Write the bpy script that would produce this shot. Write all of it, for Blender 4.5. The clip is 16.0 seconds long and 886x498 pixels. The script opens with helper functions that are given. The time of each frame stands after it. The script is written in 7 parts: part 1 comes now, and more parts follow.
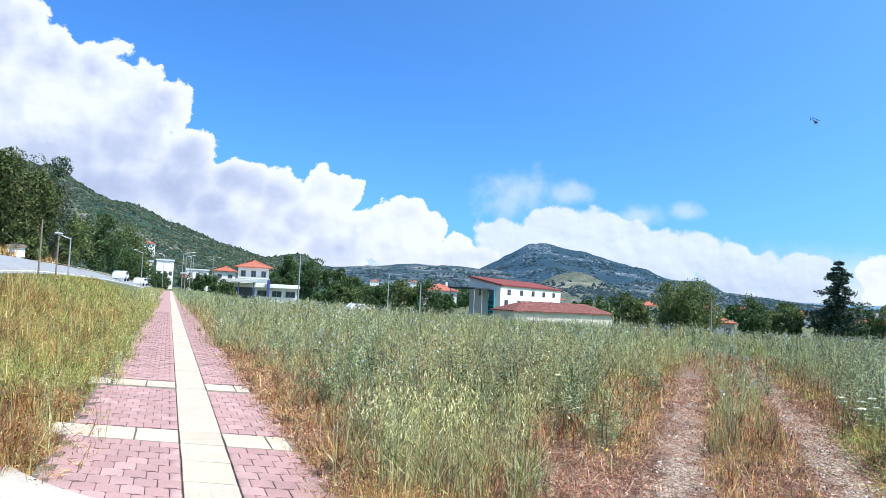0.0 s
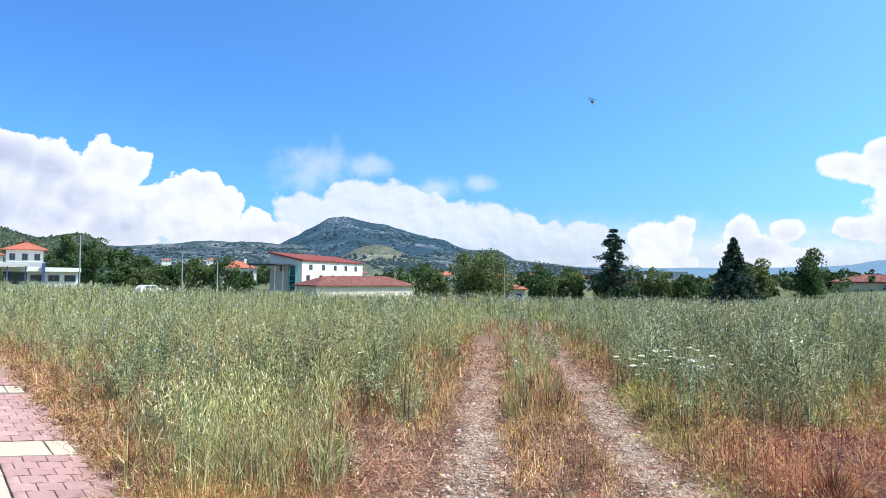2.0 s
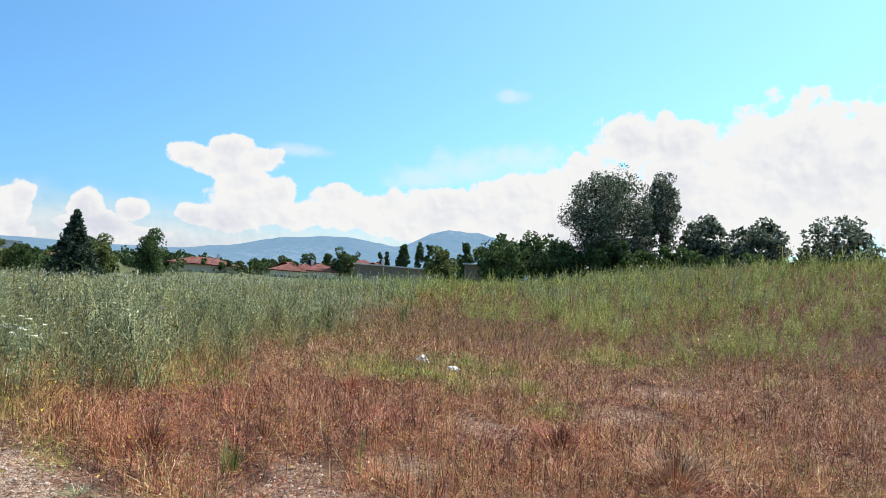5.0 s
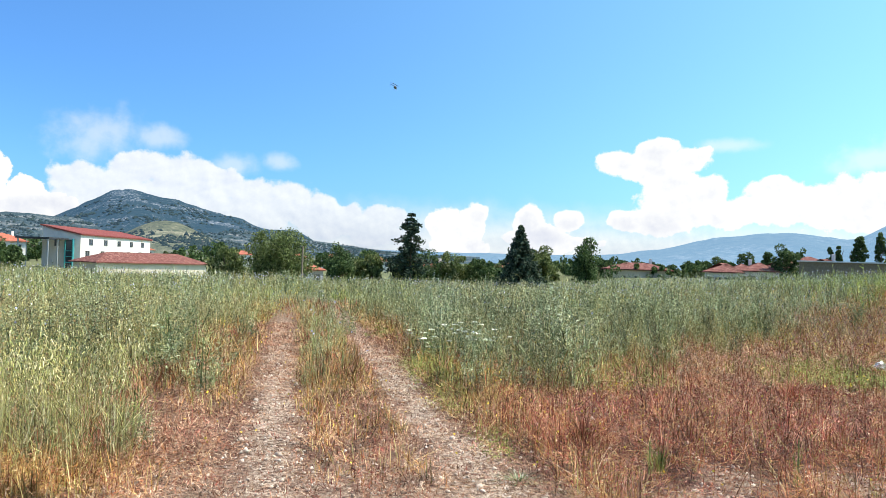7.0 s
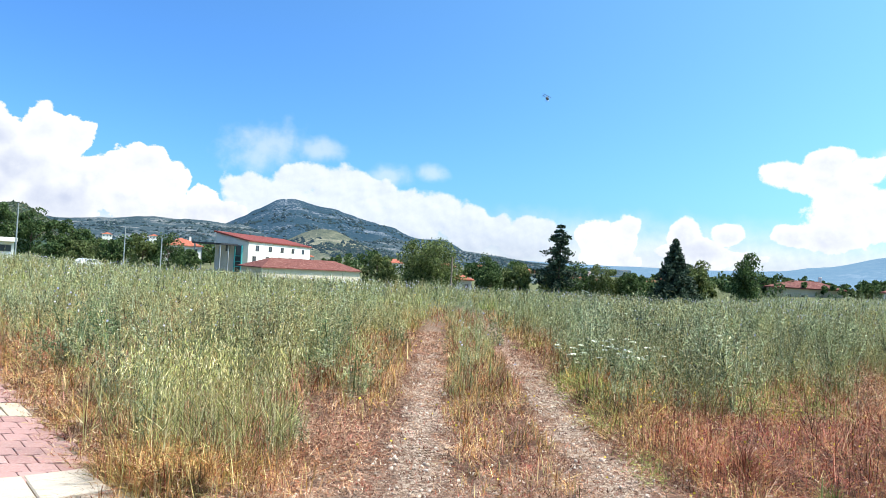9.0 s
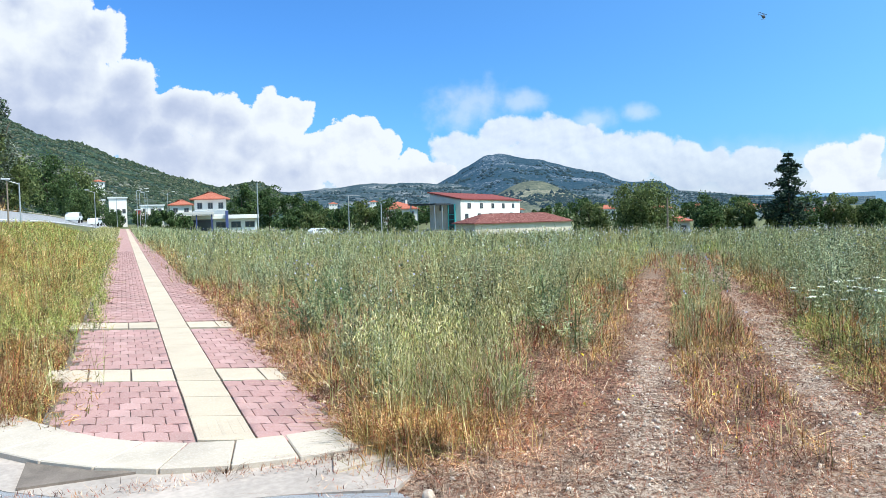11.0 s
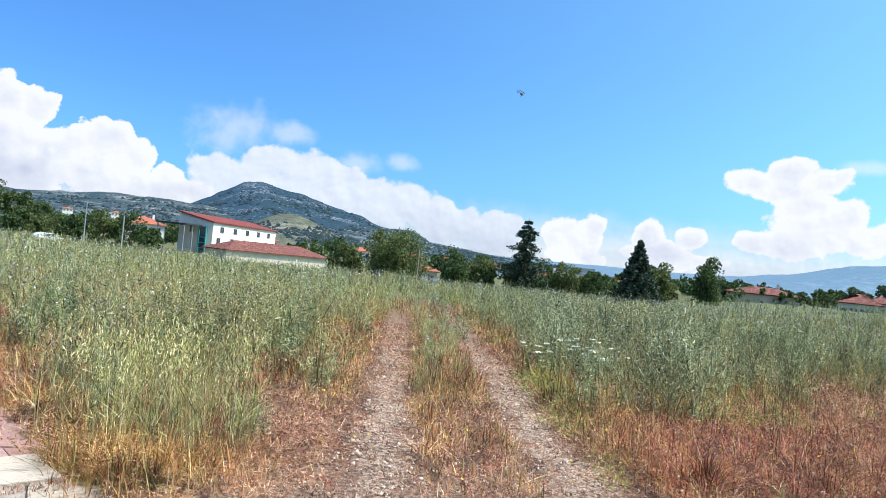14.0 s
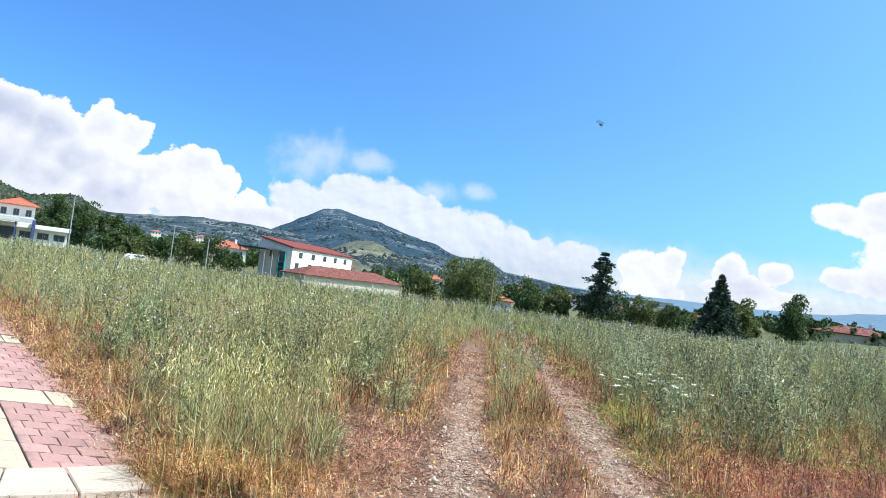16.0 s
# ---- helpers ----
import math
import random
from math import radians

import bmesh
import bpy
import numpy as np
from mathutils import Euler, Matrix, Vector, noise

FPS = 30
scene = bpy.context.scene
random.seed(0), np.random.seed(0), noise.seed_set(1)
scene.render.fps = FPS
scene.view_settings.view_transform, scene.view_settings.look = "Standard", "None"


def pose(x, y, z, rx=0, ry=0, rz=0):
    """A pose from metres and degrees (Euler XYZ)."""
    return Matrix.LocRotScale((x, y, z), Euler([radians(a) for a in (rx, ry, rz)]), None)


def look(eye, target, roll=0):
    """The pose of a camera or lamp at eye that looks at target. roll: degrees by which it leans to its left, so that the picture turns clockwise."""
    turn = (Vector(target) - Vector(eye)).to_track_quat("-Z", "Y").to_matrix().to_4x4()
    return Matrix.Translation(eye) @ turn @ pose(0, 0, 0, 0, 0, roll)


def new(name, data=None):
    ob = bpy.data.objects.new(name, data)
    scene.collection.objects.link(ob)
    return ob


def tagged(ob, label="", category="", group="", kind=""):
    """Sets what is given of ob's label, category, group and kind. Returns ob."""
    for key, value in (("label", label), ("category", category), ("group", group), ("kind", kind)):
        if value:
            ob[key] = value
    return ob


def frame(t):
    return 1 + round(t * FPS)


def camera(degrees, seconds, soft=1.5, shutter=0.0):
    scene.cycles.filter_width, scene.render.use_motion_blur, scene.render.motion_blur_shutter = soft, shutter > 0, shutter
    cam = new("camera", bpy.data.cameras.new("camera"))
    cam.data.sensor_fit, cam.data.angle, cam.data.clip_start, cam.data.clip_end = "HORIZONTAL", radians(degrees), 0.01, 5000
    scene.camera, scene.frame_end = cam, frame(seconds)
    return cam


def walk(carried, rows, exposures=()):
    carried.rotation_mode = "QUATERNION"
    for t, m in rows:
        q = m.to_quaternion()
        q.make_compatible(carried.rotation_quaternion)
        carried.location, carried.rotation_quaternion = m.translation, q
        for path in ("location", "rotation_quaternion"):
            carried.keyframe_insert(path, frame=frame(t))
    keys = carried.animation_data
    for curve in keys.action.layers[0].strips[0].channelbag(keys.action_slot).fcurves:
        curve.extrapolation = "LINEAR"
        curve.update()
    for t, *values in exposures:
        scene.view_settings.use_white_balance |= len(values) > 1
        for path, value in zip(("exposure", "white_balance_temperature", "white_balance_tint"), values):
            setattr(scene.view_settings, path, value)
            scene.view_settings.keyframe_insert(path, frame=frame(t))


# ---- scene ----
cam = camera(60.0, 16.0, 0.5)
PATH = [
    (0, pose(0.216, 0.304, 1.614, 93.53, -2.80, -19.64)),
    (0.5, pose(0.241, 0.317, 1.658, 94.57, -2.54, -22.49)),
    (1, pose(0.254, 0.315, 1.672, 94.51, -1.82, -26.35)),
    (1.5, pose(0.246, 0.310, 1.688, 93.46, -1.20, -30.32)),
    (2, pose(0.232, 0.300, 1.689, 92.00, -0.66, -34.31)),
    (2.5, pose(0.188, 0.315, 1.695, 90.25, -0.91, -38.83)),
    (3, pose(0.118, 0.383, 1.691, 88.97, -3.21, -47.37)),
    (3.5, pose(0.089, 0.382, 1.668, 89.88, -6.75, -60.26)),
    (3.7, pose(0.089, 0.382, 1.668, 91.95, -7.80, -66.53)),
    (4.2, pose(0.061, 0.335, 1.656, 93.08, -7.06, -77.91)),
    (4.75, pose(-0.010, 0.219, 1.625, 92.78, -5.23, -81.70)),
    (5.3, pose(-0.080, 0.103, 1.595, 91.78, -3.12, -78.38)),
    (5.8, pose(-0.108, 0.057, 1.583, 91.07, -1.85, -70.94)),
    (6, pose(-0.108, 0.057, 1.583, 90.73, -1.85, -67.34)),
    (6.5, pose(-0.102, 0.020, 1.596, 90.60, -2.24, -58.30)),
    (7, pose(-0.063, -0.020, 1.613, 90.98, -1.94, -49.26)),
    (7.5, pose(-0.057, -0.027, 1.609, 91.32, -2.42, -43.62)),
    (8, pose(-0.051, -0.017, 1.616, 91.84, -3.32, -41.53)),
    (8.5, pose(-0.044, 0.003, 1.624, 91.98, -3.64, -40.31)),
    (9, pose(-0.038, 0.039, 1.636, 91.30, -3.31, -38.23)),
    (9.5, pose(-0.032, 0.076, 1.659, 89.82, -2.05, -34.04)),
    (10, pose(-0.049, 0.116, 1.742, 88.39, 0.42, -28.97)),
    (10.2, pose(-0.049, 0.116, 1.742, 87.91, 1.05, -27.04)),
    (10.7, pose(-0.042, 0.099, 1.727, 87.51, 1.26, -23.51)),
    (11.25, pose(-0.025, 0.058, 1.688, 87.23, 1.39, -22.44)),
    (11.8, pose(-0.007, 0.017, 1.649, 87.13, 1.16, -24.02)),
    (12.3, pose(0.000, 0.000, 1.634, 87.18, 0.69, -27.50)),
    (12.5, pose(0.000, 0.000, 1.634, 87.30, 0.11, -29.25)),
    (13, pose(0.005, 0.045, 1.669, 87.89, -1.60, -33.91)),
    (13.5, pose(-0.016, 0.109, 1.671, 89.02, -3.91, -38.42)),
    (14, pose(-0.015, 0.153, 1.660, 90.84, -5.87, -40.78)),
    (14.5, pose(-0.035, 0.190, 1.646, 92.09, -7.25, -40.47)),
    (15, pose(-0.039, 0.211, 1.631, 92.85, -7.70, -38.79)),
    (15.5, pose(-0.041, 0.210, 1.619, 92.93, -7.65, -36.95)),
    (16, pose(-0.060, 0.201, 1.629, 92.39, -7.28, -35.27)),
]
EXPOSURES = [(0, 0.46, 6050, 10), (1.5, 0.47, 6250, 10), (3, 0.43, 6650, 9), (3.7, 0.43, 7000, 9), (6, 0.25, 6900, 9), (7, 0.54, 6950, 8), (8.5, 0.58, 6650, 8), (9.5, 0.56, 6650, 7), (10.2, 0.51, 6500, 6), (12.5, 0.22, 6050, 8), (13.5, 0.36, 6250, 9), (14.5, 0.46, 6600, 9), (16, 0.47, 6500, 9)]
walk(cam, PATH, EXPOSURES)

# ---------------------------------------------------------------- world, sun
SUN_AZ, SUN_EL = 140.0, 58.0          # degrees clockwise from +y, and above the horizon


class Nodes:
    """A small builder for node trees."""

    def __init__(self, tree):
        self.t = tree
        tree.nodes.clear()

    def add(self, kind, **props):
        n = self.t.nodes.new(kind)
        for k, v in props.items():
            if k == "operation":
                n.operation = v
            elif k == "data_type":
                n.data_type = v
            elif k == "blend_type":
                n.blend_type = v
            elif k == "sky_type":
                n.sky_type = v
            elif k == "feature":
                n.feature = v
            elif k == "clamp":
                n.use_clamp = v
        return n

    def put(self, sock, value):
        if isinstance(value, bpy.types.NodeSocket):
            self.t.links.new(value, sock)
        else:
            sock.default_value = value

    def math(self, op, a, b=0.0, c=0.0, clamp=False):
        n = self.add("ShaderNodeMath", operation=op, clamp=clamp)
        for s, v in zip(n.inputs, (a, b, c)):
            self.put(s, v)
        return n.outputs[0]

    def vec(self, op, a, b=(0, 0, 0), c=(0, 0, 0)):
        n = self.add("ShaderNodeVectorMath", operation=op)
        for s, v in zip(n.inputs, (a, b, c)):
            self.put(s, v)
        return n.outputs["Value"] if op in ("LENGTH", "DOT_PRODUCT") else n.outputs[0]

    def noise(self, vector, scale, detail=4.0, rough=0.55):
        n = self.add("ShaderNodeTexNoise")
        self.put(n.inputs["Vector"], vector)
        n.inputs["Scale"].default_value = scale
        n.inputs["Detail"].default_value = detail
        n.inputs["Roughness"].default_value = rough
        return n.outputs["Fac"]

    def voronoi(self, vector, scale, feature="F1"):
        n = self.add("ShaderNodeTexVoronoi", feature=feature)
        self.put(n.inputs["Vector"], vector)
        n.inputs["Scale"].default_value = scale
        return n.outputs["Distance"]

    def step(self, value, lo, hi):
        n = self.add("ShaderNodeMapRange")
        n.interpolation_type = "SMOOTHSTEP"
        self.put(n.inputs["Value"], value)
        n.inputs["From Min"].default_value, n.inputs["From Max"].default_value = lo, hi
        return n.outputs["Result"]

    def mix(self, fac, a, b, blend="MIX"):
        n = self.add("ShaderNodeMix", data_type="RGBA", blend_type=blend)
        self.put(n.inputs["Factor"], fac)
        for s, v in ((n.inputs[6], a), (n.inputs[7], b)):
            self.put(s, (*v, 1) if isinstance(v, tuple) and len(v) == 3 else v)
        return n.outputs[2]

    def ramp(self, fac, stops):
        n = self.add("ShaderNodeValToRGB")
        els = n.color_ramp.elements
        while len(els) < len(stops):
            els.new(0.5)
        for e, (p, c) in zip(els, stops):
            e.position, e.color = p, (*c, 1)
        self.put(n.inputs[0], fac)
        return n.outputs[0]


# Cloud puffs: degrees right of +y, degrees up, half width, half height
CLOUDS_WEST = [(-11.7, 15.0, 4.3, 3.7), (-8.6, 13.8, 3.5, 2.5), (-5.5, 13.6, 3.3, 2.7), (-2.1, 12.4, 3.0, 2.6), (-7.3, 10.0, 4.6, 2.9), (-3.3, 9.4, 4.5, 2.7), (0.4, 9.0, 2.9, 2.2), (-10.1, 11.3, 4.4, 3.5),
               (-0.5, 6.6, 5.0, 2.8), (-4.2, 6.2, 5.2, 2.3), (2.6, 5.7, 3.2, 2.0), (-7.7, 7.3, 3.5, 2.2), (-13.6, 15.6, 4.9, 4.6), (7.3, 6.9, 2.3, 2.3), (10.2, 7.3, 1.9, 2.0), (12.0, 7.1, 1.6, 1.8),
               (9.1, 5.0, 4.6, 2.3), (13.7, 4.9, 2.5, 1.9), (16.6, 5.5, 2.2, 2.0), (18.5, 4.8, 1.8, 1.7), (15.9, 3.8, 4.2, 1.9), (20.5, 4.0, 1.6, 1.3), (6.8, 3.6, 3.9, 2.1), (11.7, 3.1, 5.2, 1.9), (4.4, 7.4, 3.2, 2.2), (3.6, 4.4, 4.5, 2.4), (-3.0, 11.2, 4.0, 2.6), (-8.0, 9.0, 6.0, 3.5), (19.5, 2.8, 4.5, 1.7)]
CLOUDS_BANK = [(23.8, 4.7, 2.6, 1.3), (27.1, 5.6, 2.2, 1.5), (29.0, 5.8, 2.0, 1.3), (31.1, 5.9, 1.8, 1.3), (32.6, 4.9, 2.6, 1.4), (35.1, 4.5, 2.3, 1.2), (38.0, 4.5, 2.0, 1.1), (39.8, 3.8, 2.0, 1.0),
               (42.1, 3.2, 2.0, 1.0), (44.0, 3.3, 1.5, 0.9), (45.6, 3.1, 1.4, 1.0), (35.9, 3.2, 6.6, 1.6), (44.0, 2.0, 3.0, 1.3), (24.5, 3.4, 3.5, 1.6), (30.0, 4.2, 5.0, 1.8), (40.5, 2.6, 4.0, 1.5)]
CLOUDS_EAST = [(49.3, 2.7, 1.5, 1.7), (51.4, 2.9, 1.3, 1.6), (50.7, 1.2, 2.7, 1.2), (55.5, 3.2, 1.4, 1.3), (56.5, 2.3, 1.9, 0.9), (58.5, 3.3, 1.3, 1.1), (62.2, 7.5, 2.0, 1.3), (64.5, 8.2, 2.2, 1.4), (66.8, 7.8, 2.0, 1.1),
               (65.8, 6.0, 2.4, 1.7), (68.1, 5.2, 2.0, 1.6), (69.3, 4.0, 2.0, 1.4), (62.7, 3.4, 1.8, 1.0), (64.8, 3.4, 2.6, 1.4), (72.9, 5.6, 2.6, 1.1), (76.2, 5.1, 3.4, 1.3), (81.0, 5.8, 4.8, 1.5), (87.2, 6.6, 5.6, 2.2),
               (91.5, 7.7, 5.3, 2.5), (93.8, 11.2, 3.4, 2.1), (97.0, 11.2, 3.0, 2.3), (97.5, 8.0, 4.8, 3.0), (106.0, 9.0, 9.0, 6.0), (89.0, 4.4, 6.5, 2.4), (98.0, 5.5, 8.0, 3.4), (79.0, 4.4, 6.5, 2.0), (50.3, 2.1, 2.2, 1.5), (66.5, 4.6, 3.4, 2.2), (72.5, 4.4, 4.4, 1.4), (57.0, 1.8, 4.0, 1.0), (84.0, 5.4, 6.0, 2.0), (64.6, 7.2, 3.0, 1.5)]
CLOUDS_THIN = [(24.6, 7.8, 2.2, 1.5), (28.8, 8.0, 1.2, 0.7), (37.0, 6.9, 0.9, 0.5), (33.6, 6.4, 1.4, 0.7), (84.9, 14.1, 0.9, 0.4), (69.7, 8.8, 1.9, 0.4), (82.1, 8.6, 3.2, 1.0), (86.0, 9.6, 2.8, 1.0), (78.6, 7.6, 2.6, 0.8)]


def build_world():
    world = bpy.data.worlds.new("sky")
    scene.world = world
    world.use_nodes = True
    g = Nodes(world.node_tree)
    d = g.add("ShaderNodeTexCoord").outputs["Generated"]
    sep = g.add("ShaderNodeSeparateXYZ")
    g.put(sep.inputs[0], d)
    az = g.math("MULTIPLY", g.math("ARCTAN2", sep.outputs[0], sep.outputs[1]), 57.2958)
    el = g.math("MULTIPLY", g.math("ARCSINE", sep.outputs[2]), 57.2958)
    comb = g.add("ShaderNodeCombineXYZ")
    g.put(comb.inputs[0], az)
    g.put(comb.inputs[1], el)
    p = comb.outputs[0]
    lit = g.vec("ADD", p, (0.22, 0.30, 0.0))

    def billow(q):
        a = g.noise(q, 0.55, 6.0, 0.6)
        b = g.voronoi(q, 0.75, "SMOOTH_F1")
        return g.math("SUBTRACT", g.math("MULTIPLY", a, 1.3), g.math("MULTIPLY", b, 0.55))

    bil, bil_lit = billow(p), billow(lit)

    def field(puffs, soft):
        best = None
        for x, y, w, h in puffs:
            r = g.vec("LENGTH", g.vec("MULTIPLY_ADD", p, (1 / w, 1 / h, 0), (-x / w, -y / h, 0)))
            best = r if best is None else g.math("SMOOTH_MIN", best, r, soft)
        return best

    def density(dist, rough, width):
        v = g.math("ADD", g.math("SUBTRACT", 0.80, dist), g.math("MULTIPLY", g.math("SUBTRACT", bil, 0.34), rough))
        return g.step(v, -width, width), v

    dense, depth = density(field(CLOUDS_WEST, 0.16), 0.95, 0.05)
    bank, depth_b = density(field(CLOUDS_BANK, 0.20), 1.0, 0.16)
    east, depth_e = density(field(CLOUDS_EAST, 0.18), 0.95, 0.10)
    bank = g.math("MULTIPLY", bank, 0.86)
    thin, _ = density(field(CLOUDS_THIN, 0.2), 1.5, 0.75)
    thin = g.math("MULTIPLY", thin, 0.45)
    # Low haze of cloud along the horizon
    low = g.math("MULTIPLY", g.step(g.math("ADD", el, g.math("MULTIPLY", bil, -1.3)), 4.6, 0.8), 0.80)
    cover = g.math("MAXIMUM", g.math("MAXIMUM", dense, east), g.math("MAXIMUM", bank, g.math("MAXIMUM", thin, low)))
    relief = g.math("MULTIPLY", g.math("SUBTRACT", bil, bil_lit), 0.45)
    body = g.step(g.noise(p, 0.13, 3.0, 0.5), 0.26, 0.58)
    inner = g.math("MULTIPLY", g.math("MAXIMUM", g.step(depth, 0.0, 0.8), g.step(depth_e, 0.05, 0.7)), body)
    west = g.math("ADD", 0.35, g.math("MULTIPLY", g.step(az, 22.0, 2.0), 0.65))
    shade = g.math("ADD", g.math("SUBTRACT", 0.97, g.math("MULTIPLY", g.math("MULTIPLY", inner, west), 0.50)), relief)
    grey = g.math("MULTIPLY", g.step(az, 9.0, 0.0), g.step(g.math("ADD", el, g.math("MULTIPLY", bil, 2.0)), 11.5, 8.5))
    shade = g.math("SUBTRACT", shade, g.math("MULTIPLY", grey, 0.24))
    shade = g.math("SUBTRACT", shade, g.math("MULTIPLY", bank, 0.16))
    shade = g.math("SUBTRACT", shade, g.math("MULTIPLY", g.step(el, 4.5, 1.0), g.math("MULTIPLY", body, 0.22)), clamp=True)
    white = g.ramp(shade, [(0.0, (0.40, 0.48, 0.70)), (0.5, (0.63, 0.69, 0.87)), (0.92, (0.96, 0.99, 1.05))])

    sky = g.add("ShaderNodeTexSky", sky_type="NISHITA")
    sky.sun_disc = False
    sky.sun_elevation, sky.sun_rotation = radians(SUN_EL), radians(SUN_AZ)
    sky.altitude, sky.air_density, sky.dust_density, sky.ozone_density = 500, 1.0, 1.6, 2.0
    # The sky pales towards the sun
    way = (math.sin(radians(SUN_AZ)) * math.cos(radians(SUN_EL)), math.cos(radians(SUN_AZ)) * math.cos(radians(SUN_EL)), math.sin(radians(SUN_EL)))
    glare = g.step(g.vec("DOT_PRODUCT", d, way), -0.15, 0.85)
    tint = g.mix(glare, (0.47, 0.93, 1.50), (1.25, 1.92, 1.95))
    clear = g.vec("MULTIPLY", g.vec("MULTIPLY", sky.outputs[0], tint), (SKY_GAIN, SKY_GAIN, SKY_GAIN))
    cloud = g.vec("MULTIPLY", white, (CLOUD_GAIN, CLOUD_GAIN, CLOUD_GAIN))
    colour = g.mix(cover, clear, cloud)
    bg = g.add("ShaderNodeBackground")
    g.put(bg.inputs[0], colour)
    bg.inputs[1].default_value = 1.0
    g.put(g.add("ShaderNodeOutputWorld").inputs[0], bg.outputs[0])


SKY_GAIN, CLOUD_GAIN = 0.105, 0.74
build_world()

sun = new("sun", bpy.data.lights.new("sun", "SUN"))
sun.data.energy, sun.data.angle, sun.data.color = 5.0, radians(0.53), (1.0, 0.965, 0.92)
a, e = radians(SUN_AZ), radians(SUN_EL)
sun.matrix_world = look((math.sin(a) * math.cos(e) * 50, math.cos(a) * math.cos(e) * 50, math.sin(e) * 50), (0, 0, 0))

# ---------------------------------------------------------------- materials


def surface(name, build, rough=0.8, bump=0.0, metal=0.0, specular=0.3, translucent=0.0):
    """A material: build(g, coords) gives the colour and, if wanted, a height socket for the bump."""
    m = bpy.data.materials.new(name)
    m.use_nodes = True
    g = Nodes(m.node_tree)
    out = g.add("ShaderNodeOutputMaterial")
    bsdf = g.add("ShaderNodeBsdfPrincipled")
    co = g.add("ShaderNodeTexCoord").outputs["Object"]
    made = build(g, co)
    colour, height = made if isinstance(made, tuple) else (made, None)
    g.put(bsdf.inputs["Base Color"], colour)
    g.put(bsdf.inputs["Roughness"], rough)
    bsdf.inputs["Metallic"].default_value = metal
    bsdf.inputs["Specular IOR Level"].default_value = specular
    if height is not None and bump:
        b = g.add("ShaderNodeBump")
        b.inputs["Distance"].default_value = bump
        g.put(b.inputs["Height"], height)
        g.put(bsdf.inputs["Normal"], b.outputs[0])
    shader = bsdf.outputs[0]
    if translucent:
        tr = g.add("ShaderNodeBsdfTranslucent")
        g.put(tr.inputs[0], colour)
        mx = g.add("ShaderNodeMixShader")
        mx.inputs[0].default_value = translucent
        g.put(mx.inputs[1], shader)
        g.put(mx.inputs[2], tr.outputs[0])
        shader = mx.outputs[0]
    g.put(out.inputs[0], shader)
    return m


def plain(name, c, var=0.15, scale=2.0, rough=0.7, metal=0.0, specular=0.3, bump=0.0):
    """One colour with two scales of wear in it."""
    def build(g, co):
        big = g.noise(co, scale, 4)
        fine = g.noise(co, scale * 14, 3)
        f = g.math("ADD", g.math("MULTIPLY", big, 0.6), g.math("MULTIPLY", fine, 0.4))
        lo = tuple(v * (1 - 1.6 * var) for v in c)
        hi = tuple(min(1, v * (1 + 1.2 * var)) for v in c)
        return g.ramp(f, [(0.3, lo), (0.7, hi)]), fine
    return surface(name, build, rough, bump, metal, specular)


def per_piece(name, colours, rough=0.85, bump=0.003, stain=0.25, grain=60.0):
    """Pieces that vary from one to the next, with stains across them."""
    def build(g, co):
        info = g.add("ShaderNodeObjectInfo")
        geo = g.add("ShaderNodeNewGeometry")
        rnd = g.math("FRACT", g.math("ADD", info.outputs["Random"], geo.outputs["Random Per Island"]))
        base = g.ramp(rnd, [(i / max(1, len(colours) - 1), c) for i, c in enumerate(colours)])
        world_co = geo.outputs["Position"]
        st = g.noise(world_co, 1.3, 5, 0.65)
        fine = g.noise(world_co, grain, 3)
        dark = g.mix(g.math("MULTIPLY", g.step(st, 0.42, 0.72), stain), base, (0.16, 0.12, 0.10))
        pale = g.mix(g.math("MULTIPLY", g.step(fine, 0.45, 0.75), 0.22), dark, (0.75, 0.70, 0.64))
        return pale, fine
    return surface(name, build, rough, bump)


def plant(name, colours, top=None, z_lo=0.0, z_hi=0.6, patch=None, translucent=0.3):
    """Leaves and stalks: each island takes its own colour; patches over the field; another tone towards the tips."""
    def build(g, co):
        geo = g.add("ShaderNodeNewGeometry")
        c = g.ramp(geo.outputs["Random Per Island"], [(i / max(1, len(colours) - 1), v) for i, v in enumerate(colours)])
        sep = g.add("ShaderNodeSeparateXYZ")
        g.put(sep.inputs[0], geo.outputs["Position"])
        if patch:
            c = g.mix(g.step(g.noise(geo.outputs["Position"], 0.55, 3), 0.42, 0.62), c, g.mix(0.45, c, patch))
        if top:
            f = g.step(sep.outputs[2], z_lo, z_hi)
            c = g.mix(g.math("MULTIPLY", f, 0.42), c, top)
        # Tone varies from plant to plant; the dark end imitates shade in the gaps
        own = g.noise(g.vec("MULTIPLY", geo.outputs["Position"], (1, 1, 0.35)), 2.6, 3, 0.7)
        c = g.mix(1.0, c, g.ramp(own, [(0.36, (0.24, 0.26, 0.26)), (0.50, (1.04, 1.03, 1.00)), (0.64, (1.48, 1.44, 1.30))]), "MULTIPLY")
        return c
    return surface(name, build, 0.75, 0, 0, 0.2, translucent)


